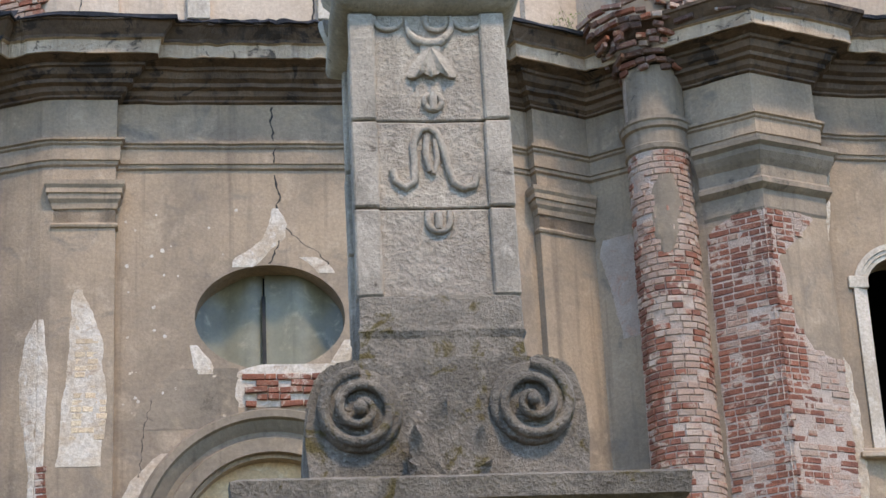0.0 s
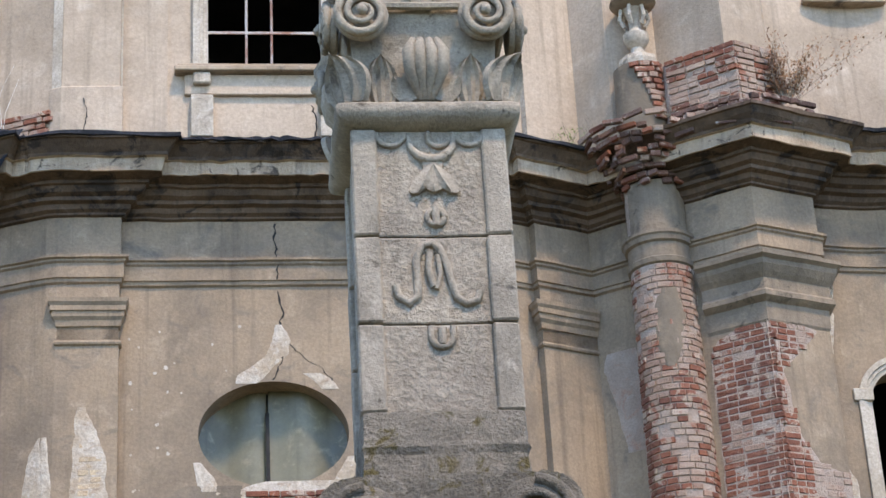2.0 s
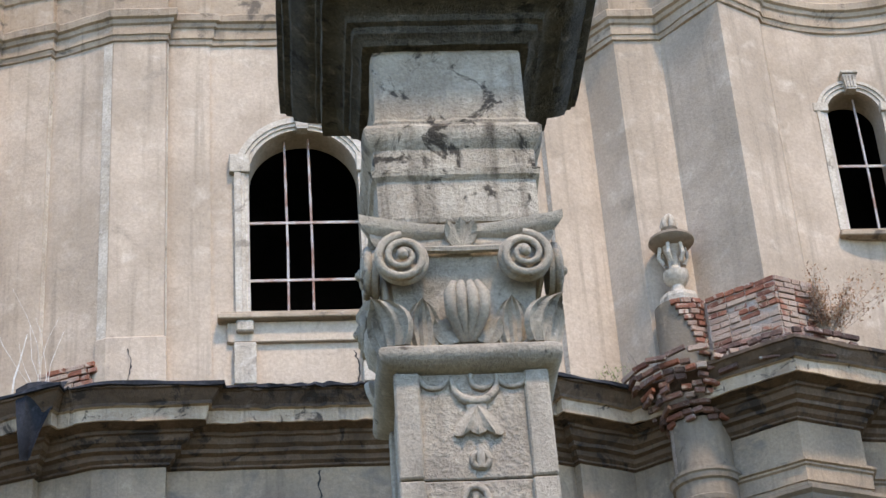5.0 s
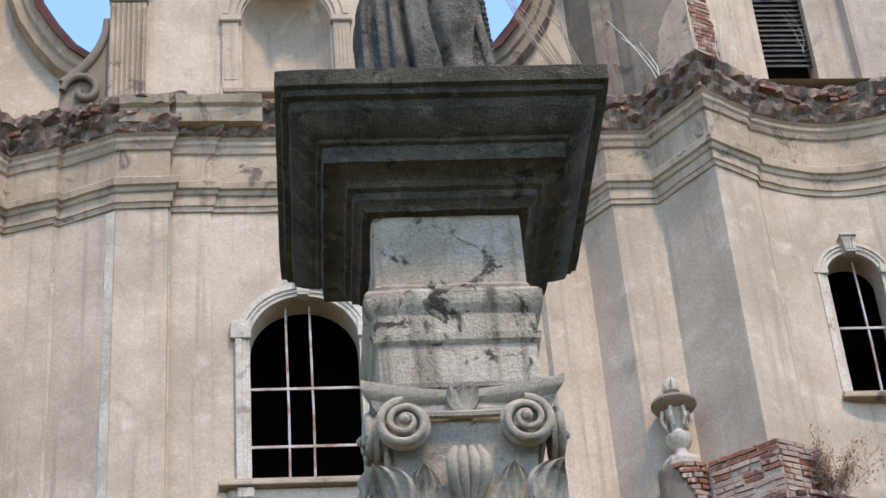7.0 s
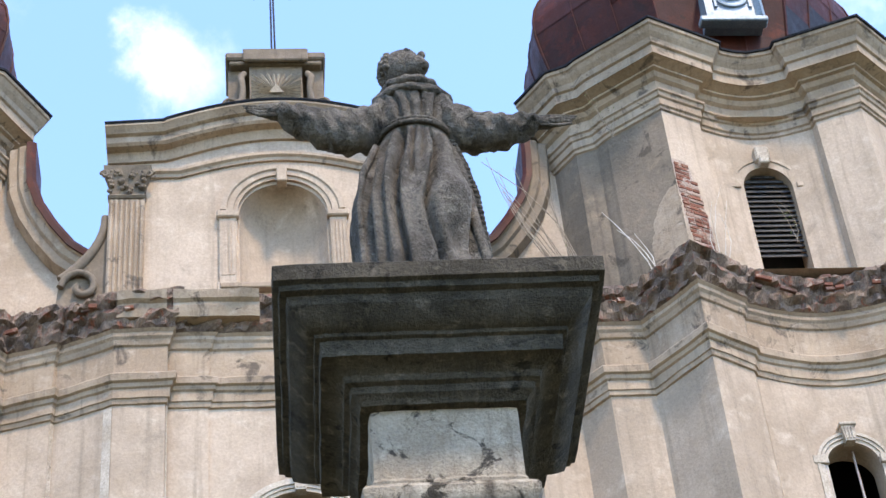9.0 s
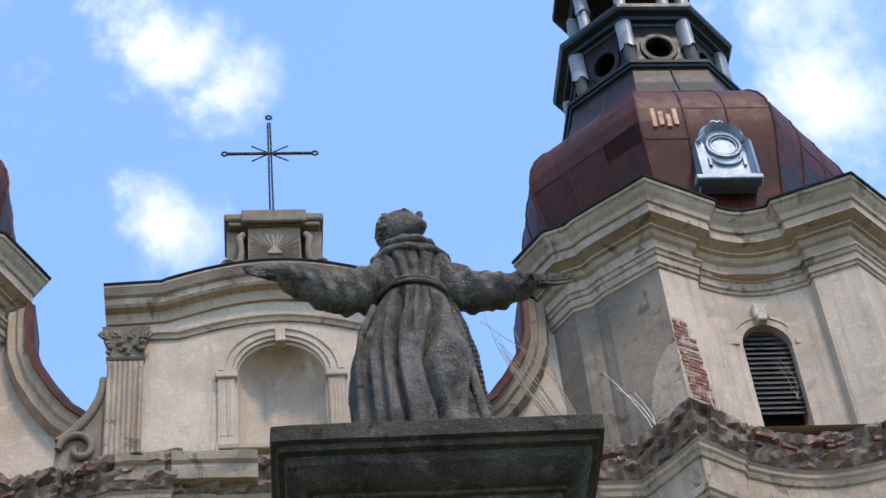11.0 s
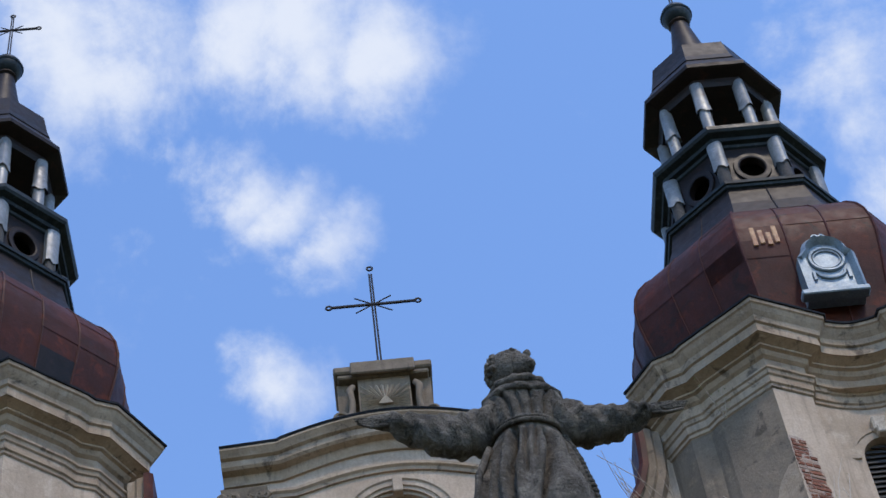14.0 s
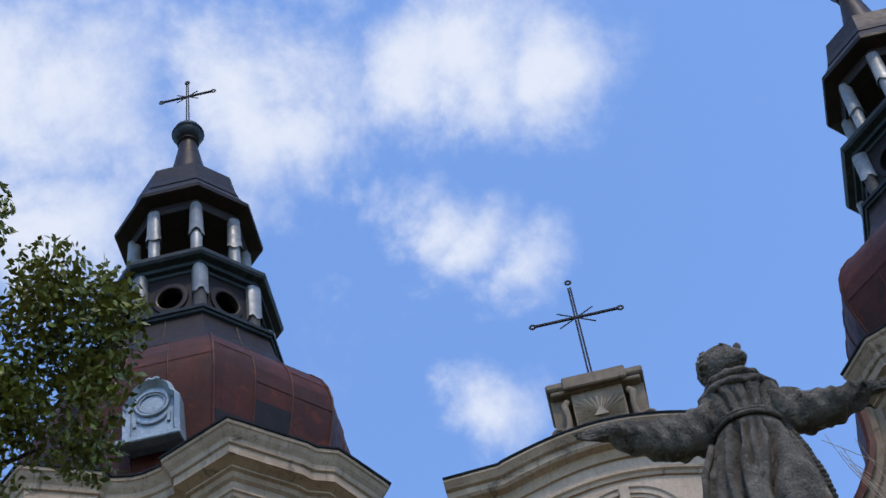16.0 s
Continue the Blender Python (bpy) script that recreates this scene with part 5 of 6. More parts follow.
shafts = [o for o in monument.children if o.name.startswith("shaft_block")]
arc = lambda c, z, r, a0, a1, n=14: [(c + r * math.cos(radians(a0 + (a1 - a0) * i / n)), z + r * math.sin(radians(a0 + (a1 - a0) * i / n))) for i in range(n + 1)]
carve([(arc(0.01, 5.43, 0.095, 170, 380), [0.006 + 0.016 * math.sin(math.pi * i / 14) for i in range(15)]), (arc(0.04, 5.44, 0.045, 150, 330), 0.012), (arc(-0.16, 5.46, 0.06, 180, 340), 0.012), (arc(0.17, 5.46, 0.06, 200, 360), 0.012)], "crescent", shafts[2])
bm = bmesh.new()
for ang, h, w, bz in ((-26, 0.17, 0.055, 5.12), (26, 0.17, 0.055, 5.12), (0, 0.15, 0.04, 5.14)):
    a = radians(180 + ang)
    leaf(bm, (0.012, Q - 0.004, 5.31), (math.cos(a), 0, math.sin(a)), (math.sin(a), 0, math.cos(a)), (0, -1, 0), w, h, 0.012, 1)
part("leaf_spray", bm, STONE, shafts[2], "worn carved leaves", 50)
carve([(arc(0.012, 5.07, 0.035, 0, 360, 16), 0.014), ([(0.012, 5.12), (0.012, 5.03)], 0.02)], "pendant", shafts[2])
em = [(-0.165, 4.77), (-0.155, 4.72), (-0.115, 4.69), (-0.075, 4.72), (-0.075, 4.80), (-0.078, 4.88), (-0.05, 4.945), (-0.01, 4.955), (0.02, 4.93), (0.045, 4.86), (0.06, 4.78), (0.08, 4.71), (0.12, 4.685), (0.165, 4.70), (0.175, 4.74)]
carve([(em, 0.017), ([(-0.02, 4.92), (-0.03, 4.84), (-0.01, 4.76)], 0.015), ([(0.01, 4.90), (0.02, 4.82), (0.0, 4.75)], 0.012)], "monogram_scroll", shafts[1])
carve([(arc(0.012, 4.545, 0.045, 180, 360, 12), 0.014), ([(-0.033, 4.59), (-0.033, 4.54)], 0.013), ([(0.057, 4.59), (0.057, 4.54)], 0.013), ([(0.012, 4.58), (0.012, 4.51)], 0.018)], "bud", shafts[0])

# capital
bm = bmesh.new()
square(bm, [(0.30, 5.47), (0.345, 5.485), (0.372, 5.502), (0.386, 5.518), (0.392, 5.54), (0.386, 5.562), (0.365, 5.578), (0.31, 5.60), (0.30, 5.75), (0.32, 5.95), (0.35, 6.08), (0.30, 6.2)], 0.005)
capital_ob = part("capital", bm, STONE, monument, "carved capital with volutes, shells and leaves", 35)
for sgn, axis in ((-1, "y"), (1, "y"), (-1, "x"), (1, "x")):
    turn = {(-1, "y"): 0, (1, "x"): 90, (1, "y"): 180, (-1, "x"): 270}[(sgn, axis)]
    rot = Matrix.Rotation(radians(turn), 4, "Z")
    for s in (-1, 1):
        bm = bmesh.new()
        cx = 0.262 * s
        lathe(bm, [(0.115, 0), (0.115, 0.02), (0.10, 0.03), (0.0, 0.03)], 24)
        for v in bm.verts:
            v.co = Vector((cx + v.co.x, -0.37 - v.co.z, 5.98 + v.co.y))
        spiral(bm, (cx, 5.98), 0.10, 2.2, -0.405, 0.022, flip=-s, start=math.pi / 2, depth=0.035)
        bmesh.ops.create_icosphere(bm, subdivisions=2, radius=0.024, matrix=Matrix.Translation((cx, -0.44, 5.98)))
        bm.transform(rot)
        part("volute", bm, STONE, capital_ob, "spiral volute", 60)
    bm = bmesh.new()
    for g in (-0.055, -0.02, 0.02, 0.055):
        tube(bm, [(g * 0.4, -0.31, 5.62), (g * 1.25, -0.385, 5.72), (g * 1.3, -0.40, 5.80), (g * 0.9, -0.38, 5.87)], [0.016, 0.028, 0.03, 0.014], 7)
    for s in (-1, 1):
        leaf(bm, (0.06 * s, -0.32, 5.60), (0.8, 0, -0.6 * s), (0.6 * s, 0, 0.8), (0, -1, 0), 0.035, 0.15, 0.03, 1)
    bm.transform(rot)
    part("shell", bm, STONE, capital_ob, "carved shell", 60)
    for s in (-1, 1):
        bm = bmesh.new()
        leaf(bm, (0.19 * s, -0.315, 5.585), (1, 0, 0), (0, 0, 1), (0, -1, 0), 0.06, 0.23, 0.07, 2)
        bm.transform(rot)
        part("acanthus_leaf", bm, STONE, capital_ob, "acanthus leaf", 50)
        bm = bmesh.new()
        leaf(bm, (0.32 * s, -0.315, 5.585), (0.72, 0.7 * s, 0), (0.10 * s, -0.07, 1), (0.65 * s, -0.75, 0), 0.085, 0.235, 0.07, 2)
        bm.transform(rot)
        part("acanthus_leaf", bm, STONE, capital_ob, "acanthus leaf", 50)
    bm = bmesh.new()
    rows = []
    for i in range(15):
        f = i / 14
        x = -0.44 + 0.88 * f
        dip = 0.085 * math.sin(math.pi * f)
        zz = 0.012 * math.sin(math.pi * f)
        rows.append([(x * w, -0.44 * w + dip, z - zz) for w, z in ((0.86, 6.06), (0.90, 6.085), (0.90, 6.11), (0.97, 6.13), (1.0, 6.145), (1.0, 6.185), (0.9, 6.20), (0.3, 6.205))])
    quads(bm, rows)
    bm.transform(rot)
    part("abacus", bm, STONE, capital_ob, "", 40)
    bm = bmesh.new()
    tube(bm, [(x, -0.365, 6.055 - 0.015 * math.cos(x * 4)) for x in [-0.16 + 0.02 * i for i in range(17)]], 0.018, 6)
    for ang in (-28, 0, 28):
        a = radians(ang)
        leaf(bm, (0, -0.36, 6.05), (math.cos(a), 0, -math.sin(a)), (math.sin(a), 0, math.cos(a)), (0, -1, 0), 0.026, 0.15, 0.04, 1)
    bm.transform(rot)
    part("abacus_flower", bm, STONE, capital_ob, "", 50)

# blocks above the capital
bm = bmesh.new()
square(bm, [(0.35, 6.19), (0.358, 6.21), (0.358, 6.40), (0.375, 6.42), (0.38, 6.45), (0.362, 6.46), (0.365, 6.56), (0.375, 6.575), (0.39, 6.60), (0.40, 6.625), (0.405, 6.66), (0.39, 6.685), (0.34, 6.70)], 0.006)
part("moulded_block", bm, STAINSTONE, monument, "pale moulded block with black streaks")
bm = bmesh.new()
square(bm, [(0.352, 6.69), (0.358, 6.72), (0.345, 6.74), (0.345, 7.10), (0.34, 7.14)], 0.008)
part("neck_upper", bm, STAINSTONE, monument, "stained pale stone block under the cap")
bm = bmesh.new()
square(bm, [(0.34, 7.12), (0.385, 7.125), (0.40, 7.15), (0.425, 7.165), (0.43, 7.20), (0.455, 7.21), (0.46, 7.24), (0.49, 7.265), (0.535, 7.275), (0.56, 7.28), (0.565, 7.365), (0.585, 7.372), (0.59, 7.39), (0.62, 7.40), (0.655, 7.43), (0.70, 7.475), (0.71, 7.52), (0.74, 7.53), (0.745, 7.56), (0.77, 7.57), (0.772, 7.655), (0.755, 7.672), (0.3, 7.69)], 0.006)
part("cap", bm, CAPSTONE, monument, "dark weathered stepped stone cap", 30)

# ---- statue ----
bm = bmesh.new()
BALLS = {}


def ball(bm, m, fine=1):
    """Adds a round body from one ready-made sphere."""
    if fine not in BALLS:
        tmp = bmesh.new()
        bmesh.ops.create_icosphere(tmp, subdivisions=fine, radius=1)
        BALLS[fine] = ([v.co.copy() for v in tmp.verts], [[v.index for v in f.verts] for f in tmp.faces])
        tmp.free()
    vs_ = [bm.verts.new(m @ c) for c in BALLS[fine][0]]
    for f in BALLS[fine][1]:
        bm.faces.new([vs_[i] for i in f])


square(bm, [(0.33, 7.66), (0.33, 7.80), (0.28, 7.84)], 0.01)


def valley(x, centre, width, deep):
    """Depth of a carved furrow round its centre line, with a soft ridge on both sides."""
    d = (x - centre) / width
    return 1.5 * deep * (0.45 * math.exp(-(d / 2.6) ** 2) - 1.25 * math.exp(-d * d)) if abs(d) < 8 else 0.0


def furrow_at(line, z):
    """Where a furrow of (x, z) points lies at a height, and how far it has faded out there."""
    if not line[-1][1] < z < line[0][1]:
        return 0.0, 0.0
    return float(np.interp(-z, [-b for _, b in line], [a for a, _ in line])), min(1.0, (line[0][1] - z) / 0.06, (z - line[-1][1]) / 0.06 + 0.25)


FURROWS = [([(-0.05, 9.17), (-0.07, 8.93), (-0.115, 8.79), (-0.129, 8.51), (-0.10, 8.17), (-0.1, 7.8)], 0.020, 0.062), ([(0.015, 9.16), (-0.018, 8.95), (-0.035, 8.72)], 0.013, 0.030), ([(0.06, 9.16), (0.045, 8.98), (0.03, 8.84)], 0.012, 0.026), ([(0.10, 9.14), (0.12, 8.95), (0.065, 8.68), (0.027, 8.54), (0.043, 8.38), (0.083, 8.19), (0.09, 7.8)], 0.022, 0.060), ([(-0.12, 9.12), (-0.22, 8.9), (-0.27, 8.6), (-0.26, 8.1), (-0.25, 7.8)], 0.020, 0.040), ([(-0.09, 9.14), (-0.16, 8.95), (-0.20, 8.7), (-0.19, 8.3), (-0.2, 7.9)], 0.018, 0.026), ([(0.17, 9.10), (0.24, 8.8), (0.255, 8.5), (0.25, 8.2), (0.25, 7.8)], 0.018, 0.045), ([(-0.12, 9.50), (-0.07, 9.36), (-0.06, 9.21)], 0.014, 0.022), ([(-0.02, 9.44), (0.0, 9.32), (0.0, 9.20)], 0.012, 0.020), ([(0.06, 9.46), (0.07, 9.34), (0.06, 9.21)], 0.012, 0.022), ([(0.17, 9.48), (0.14, 9.34), (0.12, 9.21)], 0.014, 0.022)]
# left edge, right edge and half depth of the robe by height
ROBE = [(7.80, -0.33, 0.34, 0.25), (8.36, -0.343, 0.332, 0.25), (8.55, -0.354, 0.315, 0.25), (8.67, -0.347, 0.306, 0.245), (8.83, -0.302, 0.290, 0.225), (8.99, -0.233, 0.255, 0.195), (9.10, -0.185, 0.225, 0.165), (9.165, -0.162, 0.205, 0.15), (9.21, -0.165, 0.208, 0.15), (9.30, -0.19, 0.235, 0.155), (9.42, -0.21, 0.26, 0.15), (9.49, -0.19, 0.235, 0.14), (9.545, -0.13, 0.18, 0.125), (9.58, -0.085, 0.125, 0.10), (9.62, -0.065, 0.095, 0.08), (9.70, -0.06, 0.08, 0.075)]
rows = []
for i in range(130):
    z = 7.80 + 1.90 * i / 129
    l, r, deep = [float(np.interp(z, [a[0] for a in ROBE], [a[j] for a in ROBE])) for j in (1, 2, 3)]
    row = []
    here = [(*furrow_at(line, z), width, hollow) for line, width, hollow in FURROWS]
    for k in range(160):
        a = 2 * math.pi * k / 160
        x, y = (l + r) / 2 + (r - l) / 2 * math.cos(a), deep * math.sin(a)
        d = 0.0
        if y < 0.03:
            d = sum(valley(x, c, w, h * fade) for c, fade, w, h in here if fade) * min(1.0, 0.25 + abs(math.sin(a)))
            d += 0.085 * math.exp(-((x - 0.155) / 0.085) ** 2 - ((z - 8.58) / 0.17) ** 2) - 0.03 * math.exp(-((x - 0.17) / 0.06) ** 2 - ((z - 8.25) / 0.12) ** 2)
        elif z < 9.2:
            d = 0.02 * math.sin(9 * a + 2 * math.sin(z * 3))
        row.append((x + d * math.cos(a), y + d * math.sin(a), z))
    rows.append(row)
vs = quads(bm, rows, True)
cap(bm, vs[0])
cap(bm, vs[-1])
# rope belt, its knotted end at one side and the cloak's cord at the other
tube(bm, [(0.022 + 0.196 * math.cos(a), 0.163 * math.sin(a), 9.172 - 0.012 * math.sin(a)) for a in [2 * math.pi * i / 48 for i in range(49)]], 0.016, 6)
tube(bm, [(0.022 + 0.19 * math.cos(a), 0.158 * math.sin(a), 9.205 - 0.012 * math.sin(a)) for a in [2 * math.pi * i / 48 for i in range(49)]], 0.012, 6)
rope = [Vector(p) for p in ((0.215, -0.05, 9.12), (0.262, -0.07, 8.93), (0.30, -0.08, 8.72), (0.318, -0.08, 8.5), (0.33, -0.08, 8.28), (0.335, -0.08, 7.95))]
for a, b in zip(rope, rope[1:]):
    for k in range(6):
        ball(bm, Matrix.Translation(a.lerp(b, k / 6)) @ Matrix.Diagonal((1, 1, 0.8, 1)) @ Matrix.Scale(0.026, 4), 2)
tube(bm, [(-0.20, -0.10, 9.05), (-0.275, -0.13, 8.85), (-0.31, -0.14, 8.6), (-0.305, -0.14, 8.2), (-0.30, -0.14, 7.9)], 0.02, 7)
tube(bm, [(0.26, -0.12, 8.62), (0.285, -0.14, 8.4), (0.32, -0.14, 8.15), (0.34, -0.13, 7.95)], 0.03, 7)
# hood lying round the neck, and the cape's edge
tube(bm, [(0.022 + 0.140 * math.cos(a), -0.01 + 0.125 * math.sin(a), 9.555 + 0.02 * math.sin(a)) for a in [2 * math.pi * i / 28 for i in range(29)]], [0.026 + 0.006 * math.sin(2.3 * i) for i in range(29)], 9)
tube(bm, [(0.025 + 0.20 * math.cos(a), 0.155 * math.sin(a), 9.47 + 0.02 * math.sin(a) - 0.012 * math.cos(5 * a)) for a in [2 * math.pi * i / 36 for i in range(37)]], [0.022 + 0.006 * math.sin(1.7 * i) for i in range(37)], 9)
# arms in wide sleeves: out, upper edge, lower edge, forward, half depth
ARMS = {-1: [(-0.08, 9.50, 9.22, 0, 0.12), (-0.18, 9.47, 9.12, -0.01, 0.12), (-0.25, 9.43, 9.085, -0.02, 0.115), (-0.34, 9.385, 9.066, -0.04, 0.11), (-0.44, 9.378, 9.068, -0.06, 0.105), (-0.54, 9.383, 9.115, -0.08, 0.095), (-0.63, 9.39, 9.17, -0.09, 0.085), (-0.685, 9.397, 9.22, -0.10, 0.075), (-0.71, 9.39, 9.265, -0.10, 0.05), (-0.75, 9.39, 9.285, -0.105, 0.04), (-0.81, 9.39, 9.305, -0.11, 0.03), (-0.88, 9.352, 9.33, -0.12, 0.012)], 1: [(0.12, 9.50, 9.22, 0, 0.12), (0.20, 9.46, 9.10, -0.01, 0.12), (0.27, 9.42, 9.07, -0.02, 0.115), (0.36, 9.355, 9.053, -0.04, 0.11), (0.45, 9.315, 9.045, -0.06, 0.105), (0.52, 9.283, 9.045, -0.08, 0.095), (0.61, 9.268, 9.085, -0.09, 0.085), (0.665, 9.262, 9.115, -0.10, 0.075), (0.69, 9.255, 9.14, -0.10, 0.05), (0.73, 9.25, 9.15, -0.105, 0.04), (0.79, 9.235, 9.155, -0.11, 0.03), (0.875, 9.205, 9.185, -0.12, 0.012)]}
for s, arm in ARMS.items():
    rows = []
    for i in range(80):
        x = arm[0][0] + (arm[-1][0] - arm[0][0]) * i / 79
        zt, zb, y, deep = [float(np.interp(x * s, [a[0] * s for a in arm], [a[j] for a in arm])) for j in (1, 2, 3, 4)]
        h, sleeve = (zt - zb) / 2, min(1.0, max(0.0, (0.69 - abs(x)) / 0.03))
        up = math.sqrt(max(h * h - (0.8 * deep) ** 2, (0.5 * h) ** 2))
        row = []
        for k in range(36):
            a = 2 * math.pi * k / 36
            fold = sleeve * (0.10 * math.sin(44 * abs(x) + 3.2 * math.sin(a) + 1.5 * math.cos(a)) + 0.07 * math.sin(71 * abs(x) - 4.0 * math.sin(a)))
            row.append((x + 0.25 * s * fold * h, y + deep * (1 + fold) * math.cos(a), (zt + zb) / 2 + up * (1 + 0.4 * fold) * math.sin(a)))
        rows.append(row)
    vs = quads(bm, rows, True)
    cap(bm, vs[0])
    cap(bm, vs[-1])
    wrist, tip = arm[-4], arm[-1]
    for j in range(4):
        zf = (wrist[1] + wrist[2]) / 2 + 0.02 * (j - 1.5)
        tube(bm, [(wrist[0], wrist[3] - 0.02, zf), (arm[-2][0], arm[-2][3] - 0.02, zf - 0.012), (tip[0] + s * 0.012 * (j - 1), tip[3] - 0.01, tip[1] - 0.012 + 0.016 * (j - 1.5))], [0.016, 0.014, 0.008], 6)
# head turned up and aside
hm = Matrix.Translation((-0.008, -0.02, 9.735)) @ Matrix.Rotation(radians(52), 4, "Z") @ Matrix.Rotation(radians(5), 4, "Y") @ Matrix.Rotation(radians(-21), 4, "X")
ball(bm, hm @ Matrix.Translation((0, 0.01, 0.01)) @ Matrix.Diagonal((0.098, 0.118, 0.128, 1)), 4)
ball(bm, hm @ Matrix.Translation((0, -0.065, -0.075)) @ Matrix.Diagonal((0.066, 0.068, 0.072, 1)), 3)
ball(bm, hm @ Matrix.Translation((0, -0.105, -0.115)) @ Matrix.Diagonal((0.034, 0.034, 0.03, 1)), 3)
ball(bm, hm @ Matrix.Translation((0, -0.128, -0.02)) @ Matrix.Diagonal((0.018, 0.024, 0.032, 1)), 2)
tube(bm, [hm @ Vector((x, -0.095 + 0.25 * abs(x), 0.03 + 0.008 * math.cos(x * 30))) for x in (-0.065, -0.03, 0, 0.03, 0.065)], 0.017, 6)
tube(bm, [hm @ Vector((x, -0.112 + 0.4 * abs(x), -0.075)) for x in (-0.035, -0.015, 0, 0.015, 0.035)], 0.011, 6)
rnd = random.Random(3)
for k in range(110):
    a, e = rnd.uniform(0, 2 * math.pi), rnd.uniform(-0.5, 1.3)
    p = Vector((0.10 * math.cos(a) * math.cos(e), 0.035 + 0.105 * abs(math.sin(a)) * math.cos(e) - 0.03 * math.sin(max(e, 0)), 0.015 + 0.12 * math.sin(e)))
    ball(bm, Matrix.Translation(hm @ p) @ Matrix.Scale(rnd.uniform(0.014, 0.026), 4), 1)
bmesh.ops.recalc_face_normals(bm, faces=bm.faces)
shape = bpy.data.meshes.new("statue")
bm.to_mesh(shape)
bm.free()
for v in shape.vertices:
    p = v.co
    d = 0.005 * noise.noise(Vector((p.x * 14, p.y * 14, p.z * 7))) + 0.0035 * noise.noise(Vector((p.x * 38, p.y * 38, p.z * 30)))
    if abs(p.x) > 0.2 and p.z > 9.15:
        d += 0.014 * noise.noise(Vector((p.x * 13 + p.z * 16, p.y * 9, p.z * 13 - p.x * 7)))
    v.co = p + v.normal * d
shape.materials.clear()
shape.materials.append(STATUE)
shape.polygons.foreach_set("use_smooth", [True] * len(shape.polygons))
statue = new("statue", shape)
statue.matrix_world = PED
tagged(statue, "lichen-dark stone statue of a robed figure with outspread arms", "statue")

# ---- urn ----
urn = thing("stone_urn", "white weathered stone urn with flame finial on a brick stump", "urn", CHURCH @ pose(4.75, -0.32, 0))
bm = bmesh.new()
lathe(bm, [(0.24, 13.86), (0.26, 13.98), (0.24, 14.04), (0.13, 14.07), (0.10, 14.12)], 8)
part("plinth", bm, WHITE, urn)
bm = bmesh.new()
lathe(bm, [(0.10, 14.10), (0.08, 14.2), (0.13, 14.25), (0.165, 14.32), (0.165, 14.40), (0.10, 14.44), (0.07, 14.5), (0.08, 14.62), (0.12, 14.74), (0.17, 14.80)], 20)
part("bowl", bm, WHITE, urn, "", 40)
for k in range(6):
    a = k * math.pi / 3
    bm = bmesh.new()
    tube(bm, [(0.13 * math.cos(a), 0.13 * math.sin(a), 14.52), (0.19 * math.cos(a), 0.19 * math.sin(a), 14.62), (0.16 * math.cos(a), 0.16 * math.sin(a), 14.78)], 0.028, 6)
    part("handle", bm, WHITE, urn)
bm = bmesh.new()
lathe(bm, [(0.12, 14.76), (0.27, 14.82), (0.30, 14.86), (0.29, 14.90), (0.14, 14.96), (0.09, 15.02), (0.11, 15.06)], 24)
part("rim", bm, GREYP, urn, "dark weathered rim", 40)
bm = bmesh.new()
for k in range(5):
    a = k * 1.257
    tube(bm, [(0.05 * math.cos(a), 0.05 * math.sin(a), 15.04), (0.085 * math.cos(a), 0.085 * math.sin(a), 15.14), (0.05 * math.cos(a + 0.5), 0.05 * math.sin(a + 0.5), 15.24), (0.02, 0, 15.30)], [0.04, 0.045, 0.03, 0.01], 6)
part("flame", bm, WHITE, urn, "", 50)


# ---- plants ----
def weed(name, label, at, stems, high, lean, spread, stem_mat, leaf_mat, leaves, size, seed, thick=0.006):
    """A wispy plant: thin stems and small leaves or seed heads."""
    rnd = random.Random(seed)
    w = thing(name, label, "plant", CHURCH @ pose(*at))
    bs, bl = bmesh.new(), bmesh.new()
    for k in range(stems):
        a = rnd.uniform(0, 2 * math.pi)
        h = high * rnd.uniform(0.55, 1.1)
        tip = Vector((lean[0] * h + spread * math.cos(a) * h, lean[1] * h + 0.5 * spread * math.sin(a) * h, h * rnd.uniform(0.75, 1)))
        bend = Vector((rnd.uniform(-1, 1), rnd.uniform(-0.5, 0.5), 0)) * 0.12 * h
        pts = [Vector((rnd.uniform(-0.03, 0.03), 0, -0.03)).lerp(tip, f) + bend * math.sin(math.pi * f) for f in (0, 0.25, 0.5, 0.75, 1)]
        tube(bs, pts, [thick, thick * 0.9, thick * 0.8, thick * 0.6, thick * 0.4], 4)
        for j in range(leaves):
            f = rnd.uniform(0.25, 1)
            i = min(3, int(f * 4))
            p = pts[i].lerp(pts[i + 1], f * 4 - i)
            d = Vector([rnd.gauss(0, 1) for _ in range(3)]).normalized()
            n = d.orthogonal().normalized()
            p = p + d * size * rnd.uniform(0.3, 1.8)
            s = size * rnd.uniform(0.5, 1.2)
            q = [bl.verts.new(p), bl.verts.new(p + d * s * 0.5 + n * s * 0.3), bl.verts.new(p + d * s), bl.verts.new(p + d * s * 0.5 - n * s * 0.3)]
            bl.faces.new(q)
    tagged(part("stalk", bs, stem_mat, w), kind="stuff")
    if leaves:
        tagged(part("foliage", bl, leaf_mat, w), kind="stuff")
    else:
        bl.free()


